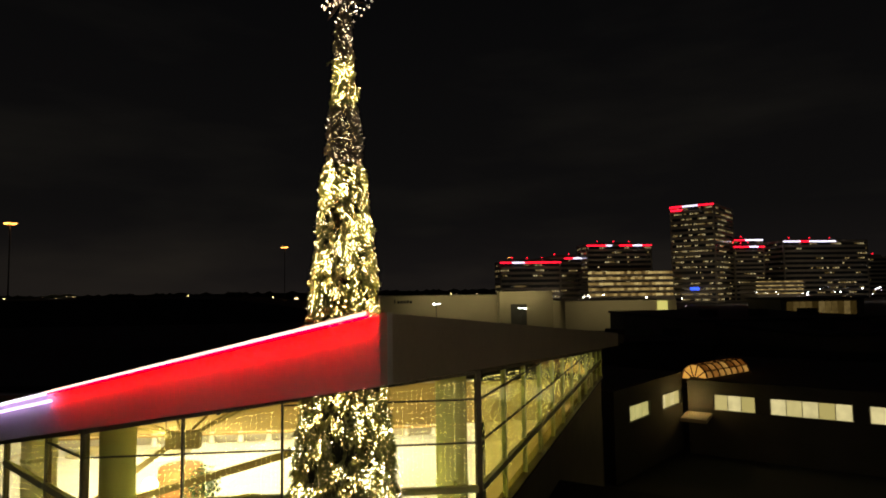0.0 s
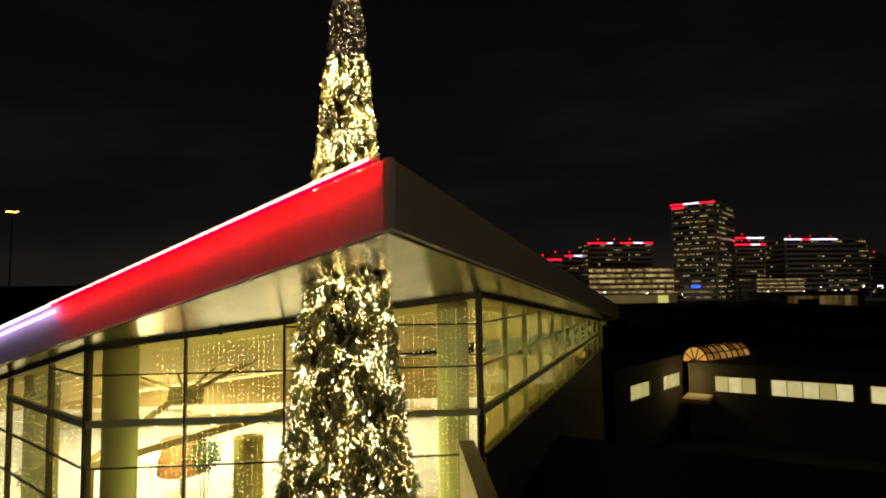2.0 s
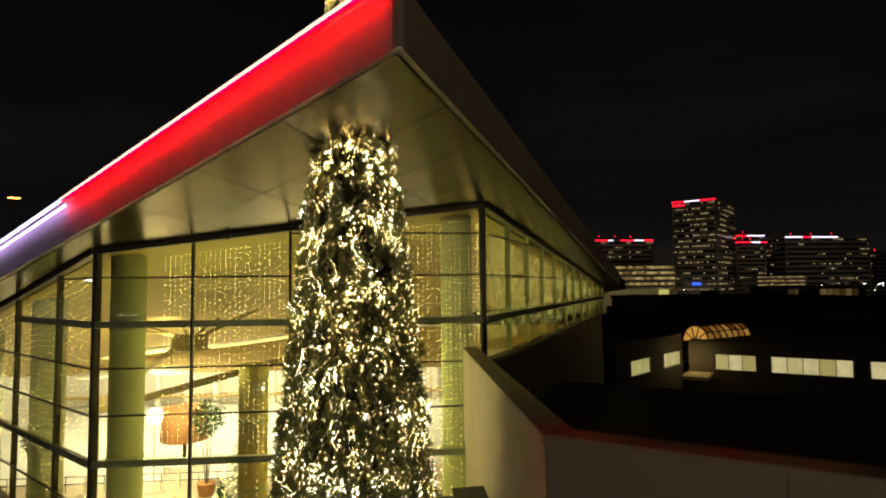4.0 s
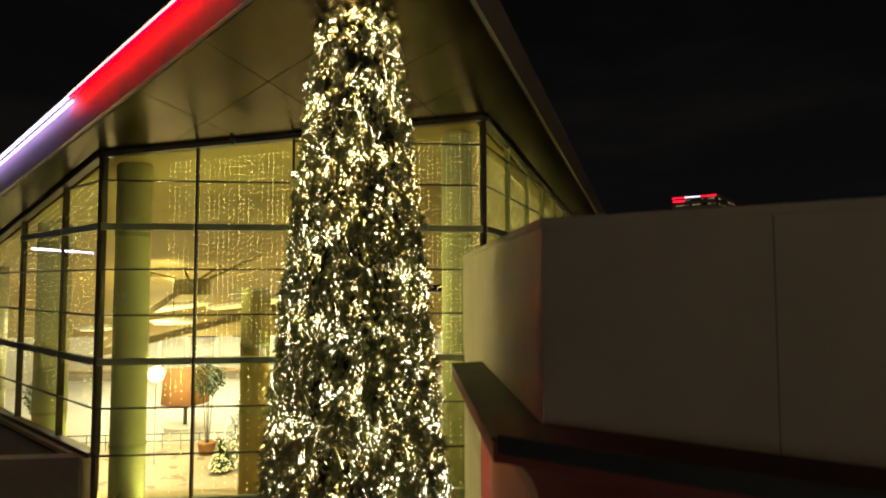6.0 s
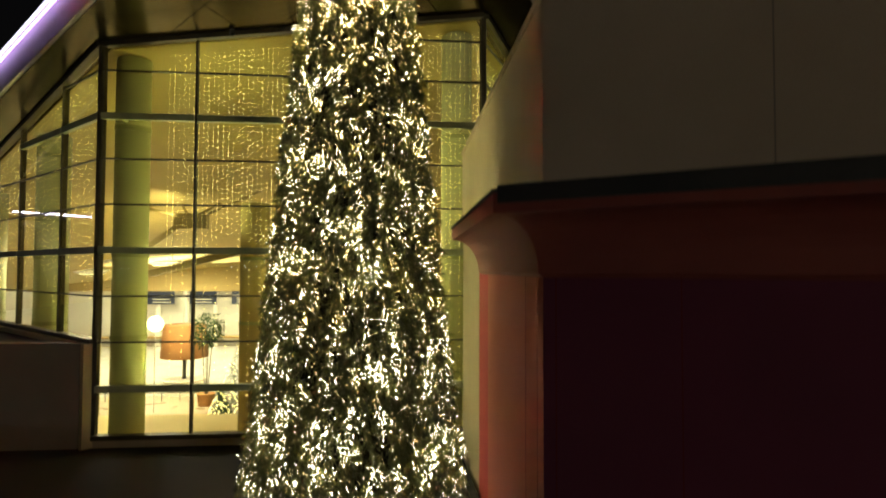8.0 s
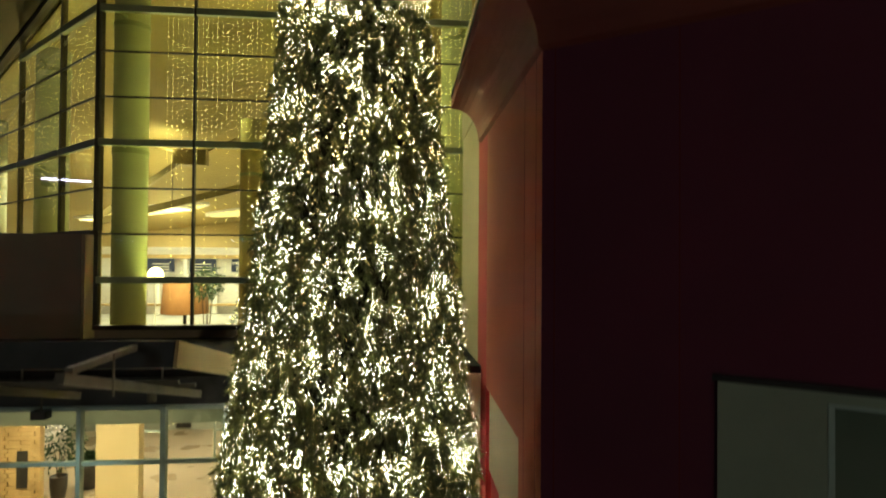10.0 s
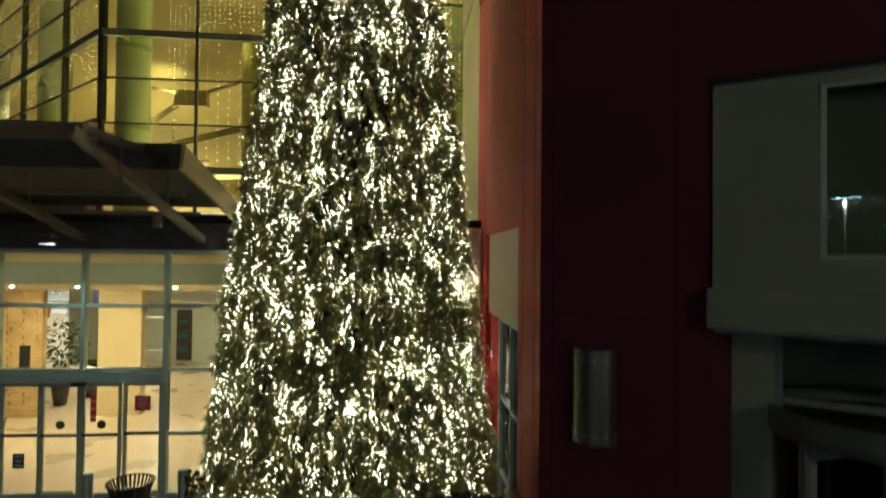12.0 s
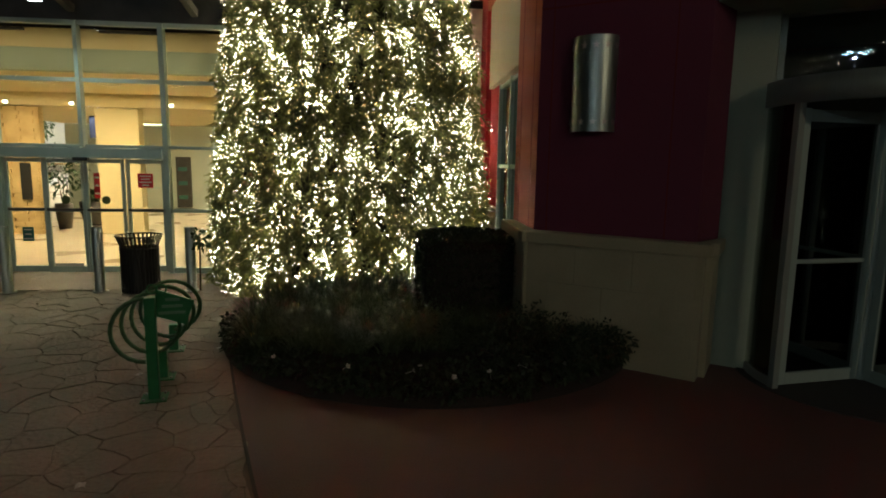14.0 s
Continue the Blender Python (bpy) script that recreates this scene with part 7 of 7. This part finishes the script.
for u0, w in ((1.3, 1.6), (9.2, 1.25)):
    n = 3 if u0 < 5 else 4
    wf = dbox("window_frame", (u0, 0.06, 5.1), (u0 + n * w, 0.3, 5.2), M_MULLION)
    for k in range(n):
        dbox("lit_window", (u0 + k * w + 0.06, 0.25, 5.2), (u0 + (k + 1) * w - 0.06, 0.31, 6.66), M_DIMROOM if u0 < 5 else M_ROOM, wf, "yellow lit window")
cbox("patio", (-0.1, -4.2, 4.2), (2.5, 0.0, 4.55), M_STUCCO, court, "pale patio slab")
lamp("patio_light", "POINT", tuple(mC @ Vector((0.9, -1.4, 6.3))), 85, (1.0, 0.72, 0.28), size=0.2)
# barrel skylight glowing orange
sky_ = thing("barrel_skylight", "barrel-vaulted skylight glowing orange inside", "skylight")
M_SKYGLOW = window_glow("orange_skylight_glow", (1.0, 0.30, 0.04), (1.0, 0.55, 0.13), 0.34)
M_RIB = surface("dark_skylight_rib", (0.05, 0.03, 0.02), (0.09, 0.05, 0.03), 0.6, bump=0.05)
SKR, SKH, SKN, SKL = 1.55, 1.75, 7, 1.33
mK = Matrix.Translation((35.7, 66.2, 7.7)) @ Matrix.Rotation(math.atan2(0.5, 0.86), 4, "Z")


def vault(u, a, grow=1.0):
    return mK @ Vector((u * SKL, SKR * grow * math.cos(a), SKH * grow * math.sin(a)))


for k in range(SKN):
    for q in range(5):
        b = bmesh.new()
        b.faces.new([b.verts.new(vault(uu, math.pi * aa / 5)) for uu, aa in ((k, q), (k + 1, q), (k + 1, q + 1), (k, q + 1))])
        part("skylight_pane", b, M_SKYGLOW, sky_, "orange glowing pane")
for k in range(SKN + 1):
    b = bmesh.new()
    for q in range(10):
        rod(b, vault(k, math.pi * q / 10, 1.03), vault(k, math.pi * (q + 1) / 10, 1.03), 0.13, 0.13)
    part("rib", b, M_RIB, sky_)
for q in range(6):
    b = bmesh.new()
    rod(b, vault(0, math.pi * q / 5, 1.03), vault(SKN, math.pi * q / 5, 1.03), 0.11, 0.11)
    part("purlin", b, M_RIB, sky_)
M_GABLE = glow("amber_gable_glow", (1.0, 0.50, 0.10), 0.5)
for q in range(5):
    b = bmesh.new()
    b.faces.new([b.verts.new(v) for v in (vault(-0.02, math.pi * q / 5), vault(-0.02, math.pi * (q + 1) / 5), mK @ Vector((-0.03, 0, 0)))])
    part("gable_pane", b, M_GABLE, sky_, "amber glowing end pane")
    b = bmesh.new()
    rod(b, vault(-0.05, math.pi * q / 5), mK @ Vector((-0.08, 0, 0)), 0.1, 0.1)
    part("gable_rib", b, M_RIB, sky_)
b = bmesh.new()
box(b, (-0.3, -SKR - 0.2, -0.35), (SKN * SKL + 0.3, SKR + 0.2, 0.02), mK)
part("kerb", b, M_RIB, sky_)
# dark mall roofs further back
M_FARROOF = surface("far_dark_roof", (0.03, 0.028, 0.027), (0.06, 0.055, 0.05), 0.9, scale=0.1, fine=3, bump=0.1)
for x0, y0, x1, y1, h, lab in ((70, 90, 130, 130, 10.5, "dark flat-roofed mall block"), (66, 120, 108, 170, 11.2, "dark flat-roofed mall block"), (118, 150, 190, 185, 7.6, "dark flat-roofed mall block"), (26, 105, 60, 118, 8.5, "dark low mall block")):
    mall = thing("mall_block", lab, "building", (x0, y0, 0), group="mall blocks")
    b = bmesh.new()
    box(b, (0, 0, -0.05), (x1 - x0, y1 - y0, h - 0.6))
    part("wall", b, M_BLOCK, mall)
    b = bmesh.new()
    box(b, (-0.4, -0.4, h - 0.6), (x1 - x0 + 0.4, y1 - y0 + 0.4, h), None, 0.1)
    part("roof", b, M_FARROOF, mall)
    for k in range(3):
        b = bmesh.new()
        box(b, (6 + k * 12, 8, h), (9 + k * 12, 11, h + 1.6), None, 0.1)
        part("roof_unit", b, M_FARROOF, mall, "roof air unit")
    if x0 == 66:
        for q in range(2):
            b = bmesh.new()
            box(b, (4.4 + 1.85 * q, -0.12, 7.5), (6.1 + 1.85 * q, -0.02, 9.4))
            part("lit_window", b, M_DIMROOM, mall, "dim lit window")

# back of the lobby: a pale green-grey shopfront wall
M_LOBBY = surface("pale_green_shopfront", (0.42, 0.46, 0.38), (0.55, 0.58, 0.48), 0.6, scale=0.8, fine=30, bump=0.05)
wall("wall_lobby_back", (-12.5, 26.1), (2.1, 26.1), 0.0, 3.46, M_LOBBY, "pale green-grey shopfront wall of the lobby", 0.2)
for x0, x1, z0, z1, nm, lab, mt in ((-10.9, -9.7, 0.9, 2.6, "shop_window", "dark shop window with blue goods", M_POT), (-8.2, -7.6, 0.1, 2.2, "shop_door", "dark glazed shop door", M_POT), (-4.9, -3.6, 1.0, 2.6, "shop_window", "dark shop window with blue goods", M_POT)):
    b = bmesh.new()
    box(b, (x0, 26.0, z0), (x1, 26.098, z1), None, 0.015)
    sw2 = tagged(part(nm, b, mt), lab, "shop front", kind="structure")
    for k in range(3):
        b = bmesh.new()
        zz = z0 + (k + 0.6) * (z1 - z0) / 3.6
        box(b, (x0 + 0.1, 25.97, zz), (x1 - 0.15, 25.999, zz + 0.16), None, 0.01)
        part("shelf", b, M_BLUESIGN, sw2, "blue-green goods on a shelf")
